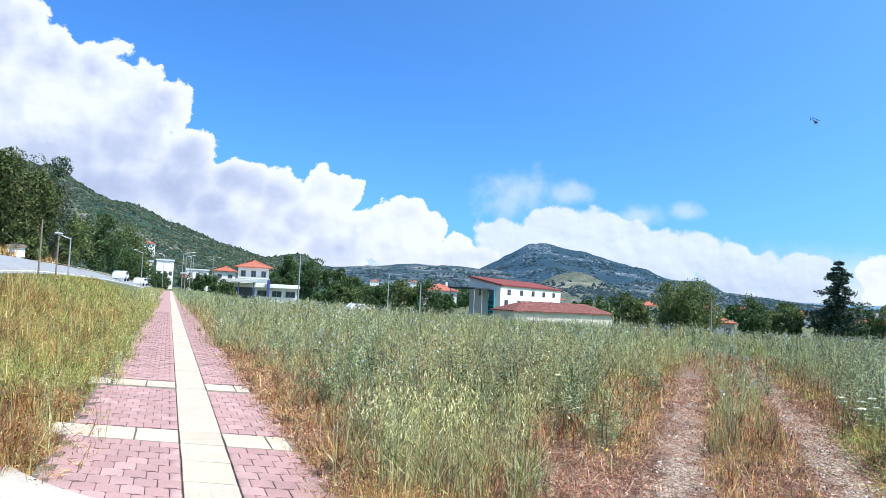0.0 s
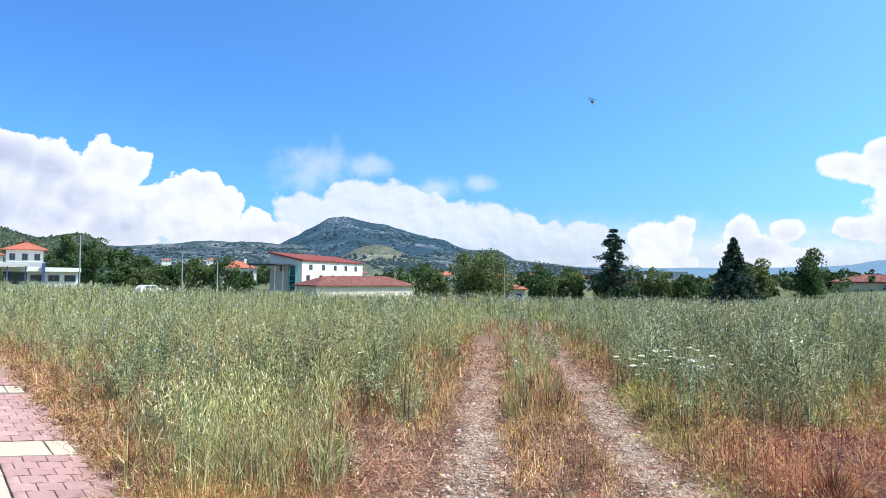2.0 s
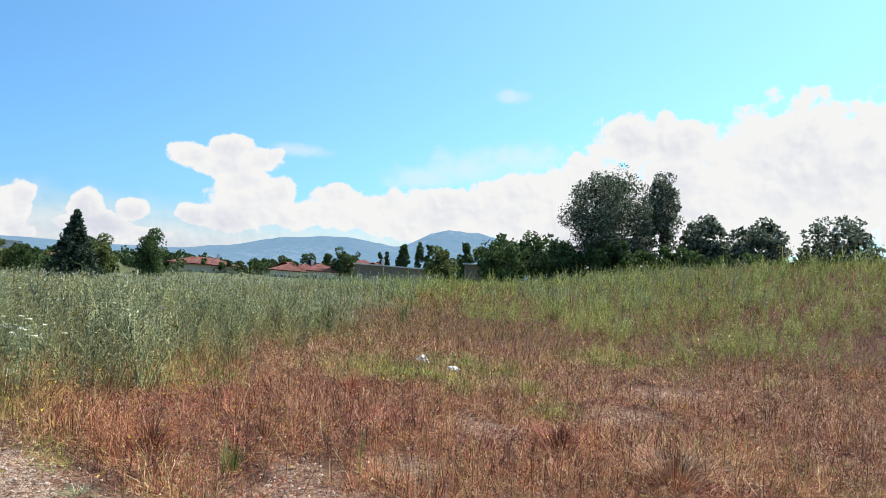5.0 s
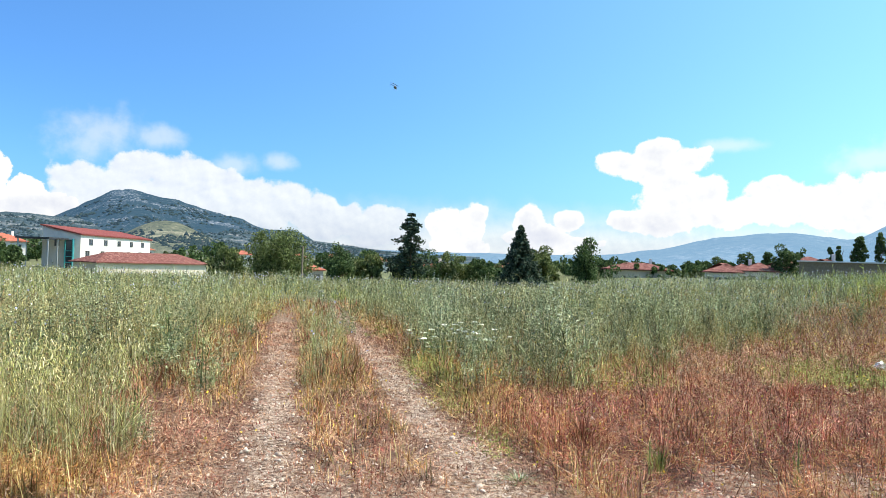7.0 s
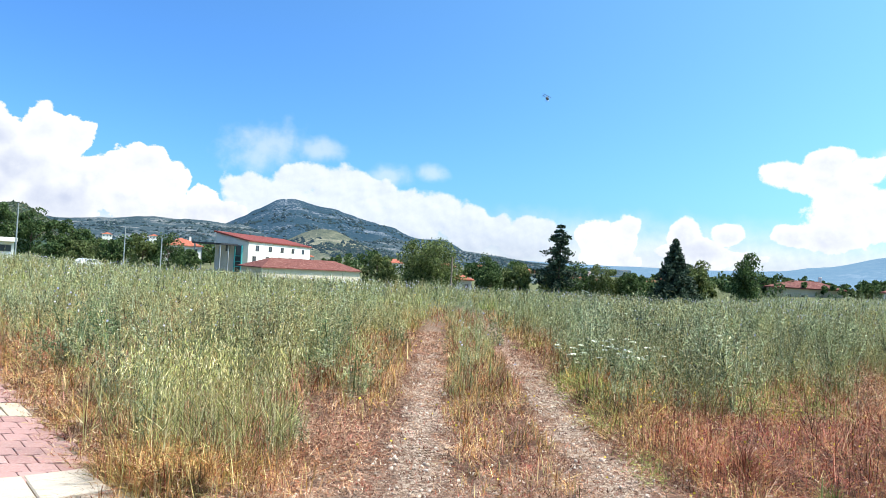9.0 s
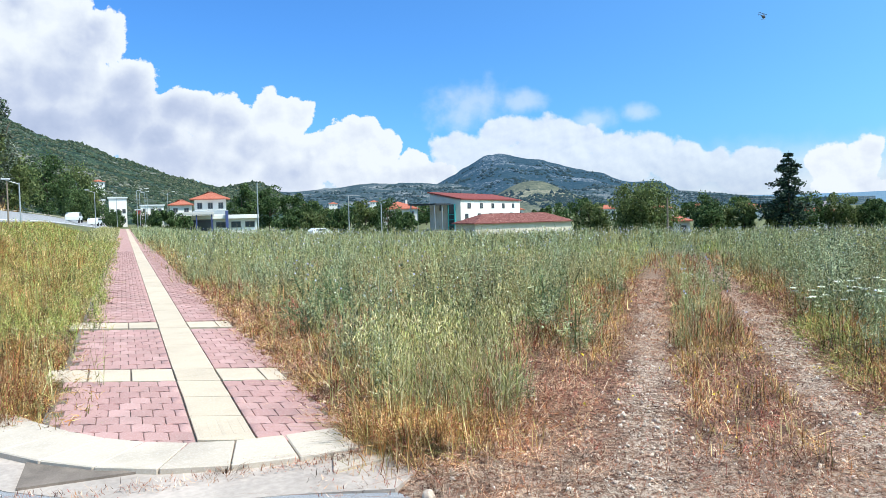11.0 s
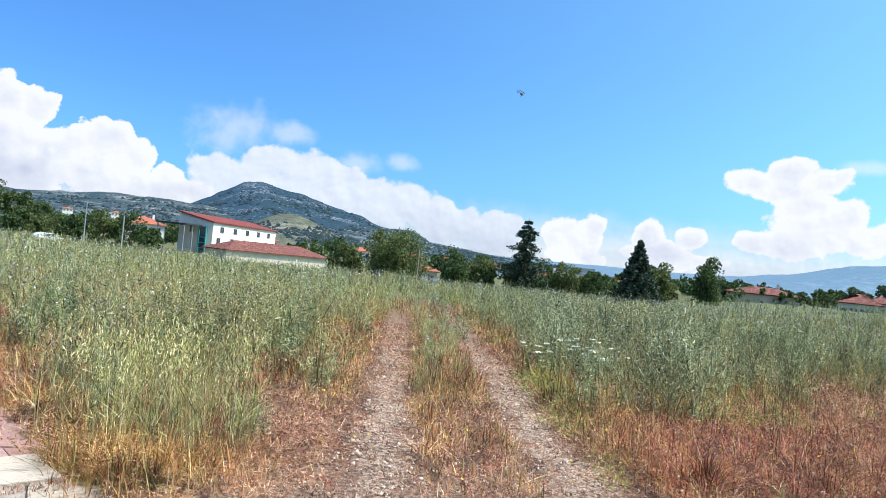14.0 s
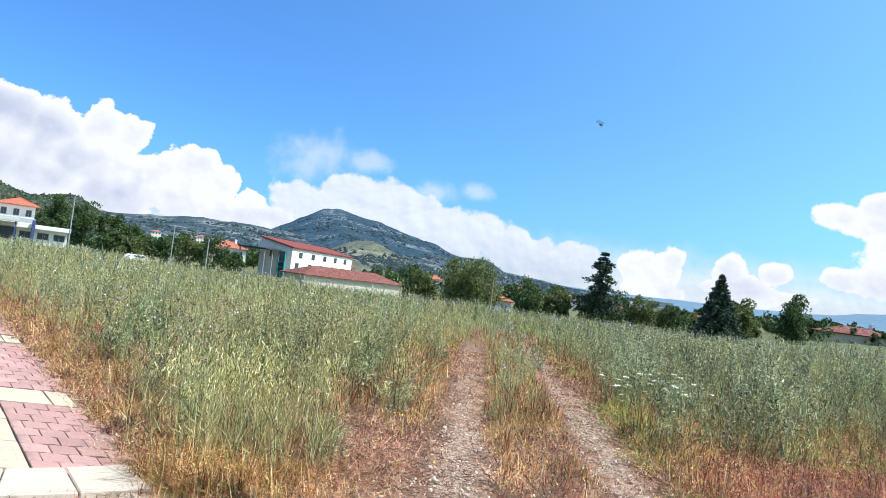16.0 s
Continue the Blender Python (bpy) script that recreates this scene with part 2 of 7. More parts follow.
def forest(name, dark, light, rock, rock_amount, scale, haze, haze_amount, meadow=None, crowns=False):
    """Wooded slopes far off; a faint blue surface glow stands in for haze."""
    m = bpy.data.materials.new(name)
    m.use_nodes = True
    g = Nodes(m.node_tree)
    co = g.add("ShaderNodeNewGeometry").outputs["Position"]
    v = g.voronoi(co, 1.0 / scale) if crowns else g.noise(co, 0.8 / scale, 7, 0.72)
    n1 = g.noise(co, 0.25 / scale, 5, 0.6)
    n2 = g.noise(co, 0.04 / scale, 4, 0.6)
    # With crowns, cells darken at their edges: shade between trees, painted in
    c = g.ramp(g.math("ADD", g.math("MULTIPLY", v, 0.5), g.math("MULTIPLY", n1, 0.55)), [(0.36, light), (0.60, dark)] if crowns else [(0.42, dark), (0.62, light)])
    pat = g.step(n2, 0.52, 0.62)
    if meadow:
        c = g.mix(g.math("MULTIPLY", pat, 0.7), c, meadow)
    r = g.step(g.math("ADD", g.noise(co, 0.5 / scale, 8, 0.8), g.math("MULTIPLY", n2, 0.5)), 0.83 - rock_amount, 0.90 - rock_amount)
    c = g.mix(r, c, rock)
    bsdf = g.add("ShaderNodeBsdfDiffuse")
    g.put(bsdf.inputs[0], c)
    b = g.add("ShaderNodeBump")
    b.inputs["Distance"].default_value = scale * (1.1 if crowns else 0.5)
    g.put(b.inputs["Height"], g.math("SUBTRACT", 1.0, v) if crowns else v)
    g.put(bsdf.inputs["Normal"], b.outputs[0])
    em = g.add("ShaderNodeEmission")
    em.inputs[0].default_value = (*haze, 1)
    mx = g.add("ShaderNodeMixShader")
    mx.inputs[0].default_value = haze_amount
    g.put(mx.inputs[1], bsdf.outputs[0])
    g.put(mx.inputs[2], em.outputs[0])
    g.put(g.add("ShaderNodeOutputMaterial").inputs[0], mx.outputs[0])
    return m


# Bare gravelly patches in the field: place and radius
BARE = [(5.3, 1.9, 0.75), (6.7, 1.5, 0.5), (8.6, 0.95, 0.4), (13.5, -1.7, 1.1), (10.7, -0.8, 0.8), (6.2, 2.2, 0.45), (9.1, 1.1, 0.45), (3.7, 2.9, 0.8), (12.6, 1.2, 0.4)]


def ground_material():
    def build(g, co):
        sep = g.add("ShaderNodeSeparateXYZ")
        g.put(sep.inputs[0], co)
        x, y = sep.outputs[0], sep.outputs[1]
        wob = g.math("MULTIPLY", g.math("SUBTRACT", g.noise(co, 1.6, 5, 0.65), 0.5), 0.85)
        v = g.math("ADD", g.math("SUBTRACT", g.math("MULTIPLY", x, 0.788), g.math("MULTIPLY", y, 0.615)), wob)
        u = g.math("ADD", g.math("MULTIPLY", x, 0.615), g.math("MULTIPLY", y, 0.788))
        rut = None
        for c in (-0.12, 1.46):
            r = g.step(g.math("ABSOLUTE", g.math("SUBTRACT", v, c)), 0.34, 0.08)
            rut = r if rut is None else g.math("MAXIMUM", rut, r)
        rut = g.math("MULTIPLY", rut, g.step(u, 28.0, 9.0))
        yard = g.math("MULTIPLY", g.math("MULTIPLY", g.step(u, 7.0, 4.5), g.step(v, -2.4, -1.2)), g.step(v, 2.5, 1.5))
        patches = None
        for px, py, pr in BARE:
            q = g.step(g.math("ADD", g.vec("LENGTH", g.vec("SUBTRACT", g.vec("MULTIPLY", co, (1, 1, 0)), (px, py, 0))), g.math("MULTIPLY", wob, 0.8)), pr * 1.1, pr * 0.3)
            q = g.math("MULTIPLY", q, 0.75)
            patches = q if patches is None else g.math("MAXIMUM", patches, q)
        ragged = g.step(g.noise(co, 11.0, 5, 0.8), 0.38, 0.56)
        bare = g.math("MULTIPLY", ragged, g.math("MAXIMUM", rut, g.math("MAXIMUM", g.math("MULTIPLY", yard, 0.92), patches)))
        grains = g.noise(co, 70.0, 4, 0.75)
        fine = g.noise(co, 22.0, 6, 0.75)
        # Near-black low ends paint shade between stones and tufts into the soil
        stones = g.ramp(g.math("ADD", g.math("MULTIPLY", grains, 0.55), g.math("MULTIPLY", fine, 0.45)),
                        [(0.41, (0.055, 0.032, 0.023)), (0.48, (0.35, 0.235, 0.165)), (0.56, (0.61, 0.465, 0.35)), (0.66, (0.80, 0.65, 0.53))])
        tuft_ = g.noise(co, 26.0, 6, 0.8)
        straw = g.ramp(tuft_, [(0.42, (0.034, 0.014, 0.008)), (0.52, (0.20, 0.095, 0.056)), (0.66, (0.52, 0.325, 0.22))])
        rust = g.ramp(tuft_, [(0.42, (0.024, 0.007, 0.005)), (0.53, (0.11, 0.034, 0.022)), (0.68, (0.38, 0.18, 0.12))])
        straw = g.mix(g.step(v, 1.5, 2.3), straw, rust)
        far = g.ramp(g.noise(co, 0.4, 5, 0.65), [(0.35, (0.07, 0.085, 0.03)), (0.65, (0.17, 0.16, 0.07))])
        straw = g.mix(g.step(u, 14.0, 40.0), straw, far)
        return g.mix(bare, straw, stones), g.math("ADD", fine, grains)
    return surface("field_soil", build, 0.95, 0.02)


def asphalt_material():
    def build(g, co):
        fine = g.noise(co, 90.0, 3, 0.7)
        big = g.noise(co, 0.8, 5, 0.6)
        c = g.ramp(fine, [(0.3, (0.17, 0.17, 0.175)), (0.7, (0.36, 0.355, 0.36))])
        return g.mix(g.step(big, 0.45, 0.7), c, (0.31, 0.295, 0.29)), fine
    return surface("asphalt", build, 1.0, 0.004, specular=0.08)


def roof_material(name, c1, c2, c3, course=0.35):
    def build(g, co):
        wave = g.add("ShaderNodeTexWave")
        wave.bands_direction = "Z"
        g.put(wave.inputs["Vector"], co)
        wave.inputs["Scale"].default_value = 0.9 / course
        wave.inputs["Distortion"].default_value = 0.8
        cell = g.noise(co, 3.2, 4, 0.7)
        return g.ramp(cell, [(0.3, c1), (0.5, c2), (0.72, c3)]), g.math("ADD", wave.outputs["Fac"], cell)
    return surface(name, build, 0.85, 0.05)


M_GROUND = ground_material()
M_ASPHALT = asphalt_material()
M_PAVER = per_piece("red_paver", [(0.36, 0.19, 0.165), (0.43, 0.235, 0.205), (0.39, 0.215, 0.185), (0.48, 0.28, 0.245)], stain=0.3)
M_SLAB = per_piece("cream_slab", [(0.50, 0.395, 0.285), (0.55, 0.435, 0.315), (0.49, 0.39, 0.285)], stain=0.22)
M_KERB = per_piece("kerb_concrete", [(0.48, 0.395, 0.31), (0.53, 0.44, 0.345), (0.49, 0.405, 0.32)], stain=0.28)
M_GUTTER = plain("gutter_concrete", (0.43, 0.355, 0.30), 0.2, 1.5, 0.9, bump=0.004)
M_JOINT = plain("joint_sand", (0.19, 0.15, 0.12), 0.25, 6.0, 0.95)
M_STONE = per_piece("gravel_stone", [(0.58, 0.43, 0.33), (0.70, 0.56, 0.45), (0.44, 0.31, 0.22), (0.80, 0.69, 0.58)], stain=0.05)
# Grass and weed palettes; near-black entries stand in for shaded stalks
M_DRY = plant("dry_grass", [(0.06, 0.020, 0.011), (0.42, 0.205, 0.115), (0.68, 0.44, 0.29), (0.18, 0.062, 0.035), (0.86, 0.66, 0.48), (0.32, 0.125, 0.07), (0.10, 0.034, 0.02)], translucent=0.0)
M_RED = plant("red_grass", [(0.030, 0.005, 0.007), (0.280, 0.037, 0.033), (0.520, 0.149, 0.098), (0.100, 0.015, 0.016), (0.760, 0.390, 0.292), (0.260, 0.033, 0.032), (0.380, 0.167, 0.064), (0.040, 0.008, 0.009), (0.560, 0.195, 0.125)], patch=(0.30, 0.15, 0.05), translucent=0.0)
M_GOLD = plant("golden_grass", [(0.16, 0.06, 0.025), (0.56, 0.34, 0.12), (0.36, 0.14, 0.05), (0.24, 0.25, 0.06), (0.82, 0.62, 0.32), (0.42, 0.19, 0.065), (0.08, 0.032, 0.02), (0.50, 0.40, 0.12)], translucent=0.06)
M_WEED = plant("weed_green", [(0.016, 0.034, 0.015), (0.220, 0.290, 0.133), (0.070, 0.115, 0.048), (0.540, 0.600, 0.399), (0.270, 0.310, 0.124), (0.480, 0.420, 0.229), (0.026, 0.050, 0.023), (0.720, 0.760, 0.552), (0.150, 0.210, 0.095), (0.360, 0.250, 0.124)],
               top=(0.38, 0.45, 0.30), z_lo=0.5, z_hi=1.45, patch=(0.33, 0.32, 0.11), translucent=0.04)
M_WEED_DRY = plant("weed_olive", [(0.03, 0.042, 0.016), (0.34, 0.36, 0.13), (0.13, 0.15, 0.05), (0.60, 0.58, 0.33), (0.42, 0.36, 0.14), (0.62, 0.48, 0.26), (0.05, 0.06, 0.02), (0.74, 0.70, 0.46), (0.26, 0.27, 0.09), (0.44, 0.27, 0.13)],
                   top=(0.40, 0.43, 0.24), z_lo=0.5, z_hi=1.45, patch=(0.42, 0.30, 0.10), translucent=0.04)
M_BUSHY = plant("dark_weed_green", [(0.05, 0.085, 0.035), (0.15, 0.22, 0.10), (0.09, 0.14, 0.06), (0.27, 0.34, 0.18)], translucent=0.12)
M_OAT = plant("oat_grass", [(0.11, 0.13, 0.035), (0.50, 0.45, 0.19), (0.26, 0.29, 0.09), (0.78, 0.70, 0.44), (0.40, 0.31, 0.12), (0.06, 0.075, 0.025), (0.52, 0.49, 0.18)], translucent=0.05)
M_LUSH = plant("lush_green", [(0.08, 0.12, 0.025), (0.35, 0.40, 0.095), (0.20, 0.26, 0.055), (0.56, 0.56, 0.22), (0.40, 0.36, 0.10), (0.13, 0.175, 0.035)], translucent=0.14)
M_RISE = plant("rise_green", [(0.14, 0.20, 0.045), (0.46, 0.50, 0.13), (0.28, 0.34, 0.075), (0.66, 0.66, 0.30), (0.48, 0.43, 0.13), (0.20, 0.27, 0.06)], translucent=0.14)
M_BLUE = plant("blue_petal", [(0.42, 0.44, 0.70), (0.52, 0.52, 0.74), (0.58, 0.54, 0.72)])
M_WHITE = plant("white_petal", [(0.82, 0.83, 0.74), (0.74, 0.76, 0.62)])
M_YELLOW = plant("yellow_petal", [(0.78, 0.60, 0.06), (0.70, 0.52, 0.08)])
M_STEM = plant("plant_stem", [(0.18, 0.24, 0.08), (0.28, 0.32, 0.14)])
M_BARK = plain("bark", (0.13, 0.095, 0.07), 0.3, 3.0, 0.95, bump=0.02)
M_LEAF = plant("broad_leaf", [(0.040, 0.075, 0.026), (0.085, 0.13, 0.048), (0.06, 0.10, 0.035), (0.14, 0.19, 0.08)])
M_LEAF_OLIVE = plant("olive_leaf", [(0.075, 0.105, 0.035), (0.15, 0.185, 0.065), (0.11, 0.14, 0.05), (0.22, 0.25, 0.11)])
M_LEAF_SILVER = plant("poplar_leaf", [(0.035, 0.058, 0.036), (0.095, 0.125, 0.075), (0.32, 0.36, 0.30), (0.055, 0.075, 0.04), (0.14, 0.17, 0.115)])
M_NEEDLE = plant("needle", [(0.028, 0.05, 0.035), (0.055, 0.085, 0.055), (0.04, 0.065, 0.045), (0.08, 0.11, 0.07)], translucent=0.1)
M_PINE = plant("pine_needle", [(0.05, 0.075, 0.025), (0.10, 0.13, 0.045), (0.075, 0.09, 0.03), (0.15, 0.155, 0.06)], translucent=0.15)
M_WALL = plain("white_render", (0.78, 0.74, 0.68), 0.07, 0.6, 0.9)
M_WALL_PINK = plain("beige_render", (0.64, 0.55, 0.48), 0.08, 0.6, 0.9)
M_WALL_GREY = plain("grey_render", (0.52, 0.49, 0.45), 0.10, 0.5, 0.9)
M_WALL_CREAM = plain("cream_render", (0.66, 0.57, 0.44), 0.09, 0.7, 0.9)
M_ROOF = roof_material("clay_tiles", (0.13, 0.026, 0.022), (0.20, 0.042, 0.034), (0.29, 0.10, 0.075))
M_ROOF_OLD = roof_material("weathered_tiles", (0.06, 0.022, 0.019), (0.17, 0.052, 0.040), (0.36, 0.19, 0.15))
M_ROOF_ORANGE = roof_material("orange_tiles", (0.30, 0.075, 0.045), (0.40, 0.12, 0.07), (0.48, 0.20, 0.13))
M_GLASS = plain("window_glass", (0.05, 0.06, 0.07), 0.1, 1.0, 0.12, specular=0.6)
M_TEAL = plain("teal_frame", (0.05, 0.30, 0.31), 0.1, 1.0, 0.4)
M_FRAME = plain("window_frame", (0.22, 0.20, 0.18), 0.1, 3.0, 0.6)
M_DARK = plain("dark_opening", (0.035, 0.035, 0.04), 0.2, 2.0, 0.8)
M_METAL = plain("galvanised_steel", (0.42, 0.43, 0.43), 0.12, 4.0, 0.5, metal=0.6)
M_SHEET = plain("sheet_roof", (0.60, 0.60, 0.60), 0.12, 0.8, 0.6)
M_WOOD = plain("weathered_wood", (0.24, 0.19, 0.14), 0.25, 5.0, 0.9)
M_PLASTIC = plain("white_plastic", (0.80, 0.78, 0.76), 0.05, 6.0, 0.5)
M_CAR = plain("white_car_paint", (0.75, 0.76, 0.77), 0.03, 2.0, 0.25, specular=0.5)
M_RUBBER = plain("rubber", (0.03, 0.03, 0.03), 0.2, 8.0, 0.9)
M_BLUEPAINT = plain("dark_blue_paint", (0.06, 0.08, 0.20), 0.1, 2.0, 0.6)
M_REDPAINT = plain("red_paint", (0.50, 0.09, 0.07), 0.1, 2.0, 0.6)
M_HELI = plain("dark_composite", (0.06, 0.07, 0.09), 0.1, 6.0, 0.5)
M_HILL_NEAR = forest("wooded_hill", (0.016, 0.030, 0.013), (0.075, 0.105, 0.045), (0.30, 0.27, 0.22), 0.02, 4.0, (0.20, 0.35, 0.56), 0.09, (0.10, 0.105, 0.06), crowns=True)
M_WOODS = plant("hillside_woods", [(0.012, 0.023, 0.014), (0.030, 0.048, 0.026), (0.020, 0.036, 0.02), (0.048, 0.066, 0.036), (0.095, 0.10, 0.065), (0.035, 0.05, 0.03)], translucent=0.0)
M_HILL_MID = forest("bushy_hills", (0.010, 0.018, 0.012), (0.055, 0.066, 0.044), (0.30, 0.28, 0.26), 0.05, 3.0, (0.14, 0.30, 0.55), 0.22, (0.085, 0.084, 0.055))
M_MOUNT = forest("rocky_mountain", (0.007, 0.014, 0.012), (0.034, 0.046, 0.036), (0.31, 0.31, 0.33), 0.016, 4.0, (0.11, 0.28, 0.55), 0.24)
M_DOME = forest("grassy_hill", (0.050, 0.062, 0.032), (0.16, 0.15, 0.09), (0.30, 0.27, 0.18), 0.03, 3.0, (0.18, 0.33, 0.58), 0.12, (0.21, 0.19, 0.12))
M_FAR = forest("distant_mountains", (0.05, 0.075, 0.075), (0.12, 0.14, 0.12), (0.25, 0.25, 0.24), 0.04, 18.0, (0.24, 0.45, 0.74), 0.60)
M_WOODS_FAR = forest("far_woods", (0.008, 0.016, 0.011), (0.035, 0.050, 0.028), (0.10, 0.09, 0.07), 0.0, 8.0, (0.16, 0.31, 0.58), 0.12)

# ---------------------------------------------------------------- helpers for shapes


def ss(x):
    x = np.clip(x, 0.0, 1.0)
    return x * x * (3 - 2 * x)


def kerb_back(x):
    """Where the kerb ends and the paving begins: it swings away towards the road."""
    return 6.04 + 1.1 * np.clip(0.35 - np.asarray(x, float), 0.0, 2.0) ** 1.35


def gz(x, y):
    """Height of the ground: the field sinks gently ahead, and rises towards the road and towards the right."""
    x, y = np.asarray(x, float), np.asarray(y, float)
    r = np.hypot(x, y)
    sink = -2.1 * ss((r - 15) / 115) * ss((x - 2) / 38)
    right = 2.5 * ss((x - 1.04 * y - 10) / 54) + 2.22 * ss((x - 3.53 * y - 33) / 75)
    left = 1.4 * ss((-x - 1.8) / 5.0) * ss((y - 6) / 30) + 1.55 * ss((-x - 5) / 6.0) * ss((y - 14) / 42)
    mouth = -0.10 * ss((kerb_back(x) - 0.44 - y) / 0.5) * ss((1.9 - x) / 0.6)
    walk_bed = -0.05 * ss((1.6 - x) / 0.2) * ss((x + 1.6) / 0.4) * ss((y - 5.0) / 0.3)
    bump = 0.04 * np.sin(x * 1.1 + 0.7 * y) * np.sin(y * 0.8 - 0.5 * x) * ss((x - 2) / 3)
    return sink + right + left + mouth + walk_bed + bump - 0.01


def road_bend(y):
    """How far the road beside the verge has swung in towards the pavement."""
    return 5.0 * ss((np.asarray(y, float) - 60) / 140)


def gz1(x, y):
    return float(gz(x, y))


def link_mesh(name, verts, faces, material, smooth=False):
    """An object from arrays: verts (n, 3), faces (m, 3) or (m, 4)."""
    me = bpy.data.meshes.new(name)
    verts, faces = np.asarray(verts, np.float32), np.asarray(faces, np.int32)
    k = faces.shape[1]
    me.vertices.add(len(verts))
    me.vertices.foreach_set("co", verts.ravel())
    me.loops.add(faces.size)
    me.loops.foreach_set("vertex_index", faces.ravel())
    me.polygons.add(len(faces))
    me.polygons.foreach_set("loop_start", np.arange(0, faces.size, k, dtype=np.int32))
    if smooth:
        me.polygons.foreach_set("use_smooth", np.ones(len(faces), dtype=bool))
    me.update(calc_edges=True)
    me.validate()
    me.materials.append(material)
    return new(name, me)


def part(name, bm, material, parent=None, label=""):
    """Links a bmesh as one mesh object under a thing or a part."""
    me = bpy.data.meshes.new(name)
    bmesh.ops.recalc_face_normals(bm, faces=bm.faces)
    bm.to_mesh(me)
    bm.free()
    me.materials.append(material)
    ob = new(name, me)
    if parent:
        ob.parent = parent
    if label:
        ob["label"] = label
    return ob


def thing(name, x, y, z, turn=0.0, **tags):
    ob = new(name)
    ob.matrix_basis = pose(x, y, z, 0, 0, turn)
    ob.empty_display_size = 0.2
    return tagged(ob, **tags)


def box(bm, x0, x1, y0, y1, z0, z1, bevel=0.0):
    made = bmesh.ops.create_cube(bm, size=1.0)["verts"]
    bmesh.ops.scale(bm, verts=made, vec=(x1 - x0, y1 - y0, z1 - z0))
    bmesh.ops.translate(bm, verts=made, vec=((x0 + x1) / 2, (y0 + y1) / 2, (z0 + z1) / 2))
    if bevel:
        edges = list({e for v in made for e in v.link_edges})
        bmesh.ops.bevel(bm, geom=edges, offset=bevel, segments=1, affect="EDGES")
    return bm


def boxed(*a, bevel=0.0):
    return box(bmesh.new(), *a, bevel=bevel)


def tube(bm, p, q, r0, r1, n=8):
    """A tapered round bar from p to q."""
    p, q = Vector(p), Vector(q)
    d = q - p
    m = Matrix.Translation((p + q) / 2) @ d.to_track_quat("Z", "Y").to_matrix().to_4x4()
    bmesh.ops.create_cone(bm, cap_ends=True, segments=n, radius1=r0, radius2=r1, depth=d.length, matrix=m)
    return bm


def prism(bm, outline, z0, z1):
    """An upright slab with that outline."""
    lo = [bm.verts.new((x, y, z0)) for x, y in outline]
    hi = [bm.verts.new((x, y, z1)) for x, y in outline]
    bm.faces.new(hi)
    bm.faces.new(lo[::-1])
    n = len(outline)
    for i in range(n):
        bm.faces.new((lo[i], lo[(i + 1) % n], hi[(i + 1) % n], hi[i]))
    return bm


# ---------------------------------------------------------------- ground, roads, hills


def spread(lo, hi, n, k):
    t = np.linspace(math.asinh(lo / k), math.asinh(hi / k), n)
    return np.sinh(t) * k


def sheet(name, xs, ys, lift, material, smooth=True, bend=None):
    gx, gy = np.meshgrid(xs, ys)
    if bend:
        gx = gx + bend(gy)
    z = gz(gx, gy) + lift
    v = np.stack([gx.ravel(), gy.ravel(), z.ravel()], 1)
    w, h = len(xs), len(ys)
    i = (np.arange(h - 1)[:, None] * w + np.arange(w - 1)[None, :]).ravel()
    return link_mesh(name, v, np.stack([i, i + 1, i + w + 1, i + w], 1), material, smooth)


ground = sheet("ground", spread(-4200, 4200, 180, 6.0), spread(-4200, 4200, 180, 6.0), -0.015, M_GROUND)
tagged(ground, "dry soil and straw of an overgrown field, with gravel wheel ruts", "ground", kind="structure")

road = sheet("road", np.linspace(-10.2, -6.9, 10), np.linspace(-14, 240, 120), 0.04, M_ASPHALT, bend=road_bend)
tagged(road, "grey sun-bleached asphalt road beside the verge", "road", kind="structure")
for name_, x0_, x1_, lift_, mat_, lab_ in (("road_marking", -7.35, -7.25, 0.046, M_WALL, "white painted line along the edge of the road"), ("road_kerb", -10.5, -10.2, 0.15, M_KERB, "pale concrete kerb on the far side of the road")):
    tagged(sheet(name_, np.linspace(x0_, x1_, 3), np.linspace(-14, 240, 120), lift_, mat_, bend=road_bend), lab_, "road", kind="structure")
side = bmesh.new()
prism(side, [(-9.0, -14), (3.2, -14), (2.6, -6), (1.9, 0.5), (1.80, 3.2), (1.72, 4.0), (1.50, 4.60), (0.9, 4.85), (0.2, 5.0), (-0.3, 5.33), (-0.8, 5.73), (-1.3, 6.33), (-1.75, 6.98), (-2.4, 7.6), (-9.0, 8.2)], -0.30, -0.045)
side_road = tagged(part("side_road", side, M_ASPHALT), "light grey asphalt of the side road at the kerb", "road", kind="structure")
gut = bmesh.new()
prism(gut, [(1.50, 4.66), (1.78, 4.95), (1.66, 5.2), (1.42, 5.50), (0.9, 5.54), (0.5, 5.60), (0.05, 5.84), (-0.38, 6.20), (-0.75, 6.66), (-1.1, 7.2), (-1.5, 8.0), (-2.4, 8.5), (-2.4, 7.6), (-1.75, 6.98), (-1.3, 6.33), (-0.8, 5.73), (-0.3, 5.33), (0.2, 5.0), (0.9, 4.85)], -0.25, -0.040)
tagged(part("gutter", gut, M_GUTTER), "pale concrete gutter strip in front of the kerb", "gutter", kind="structure")


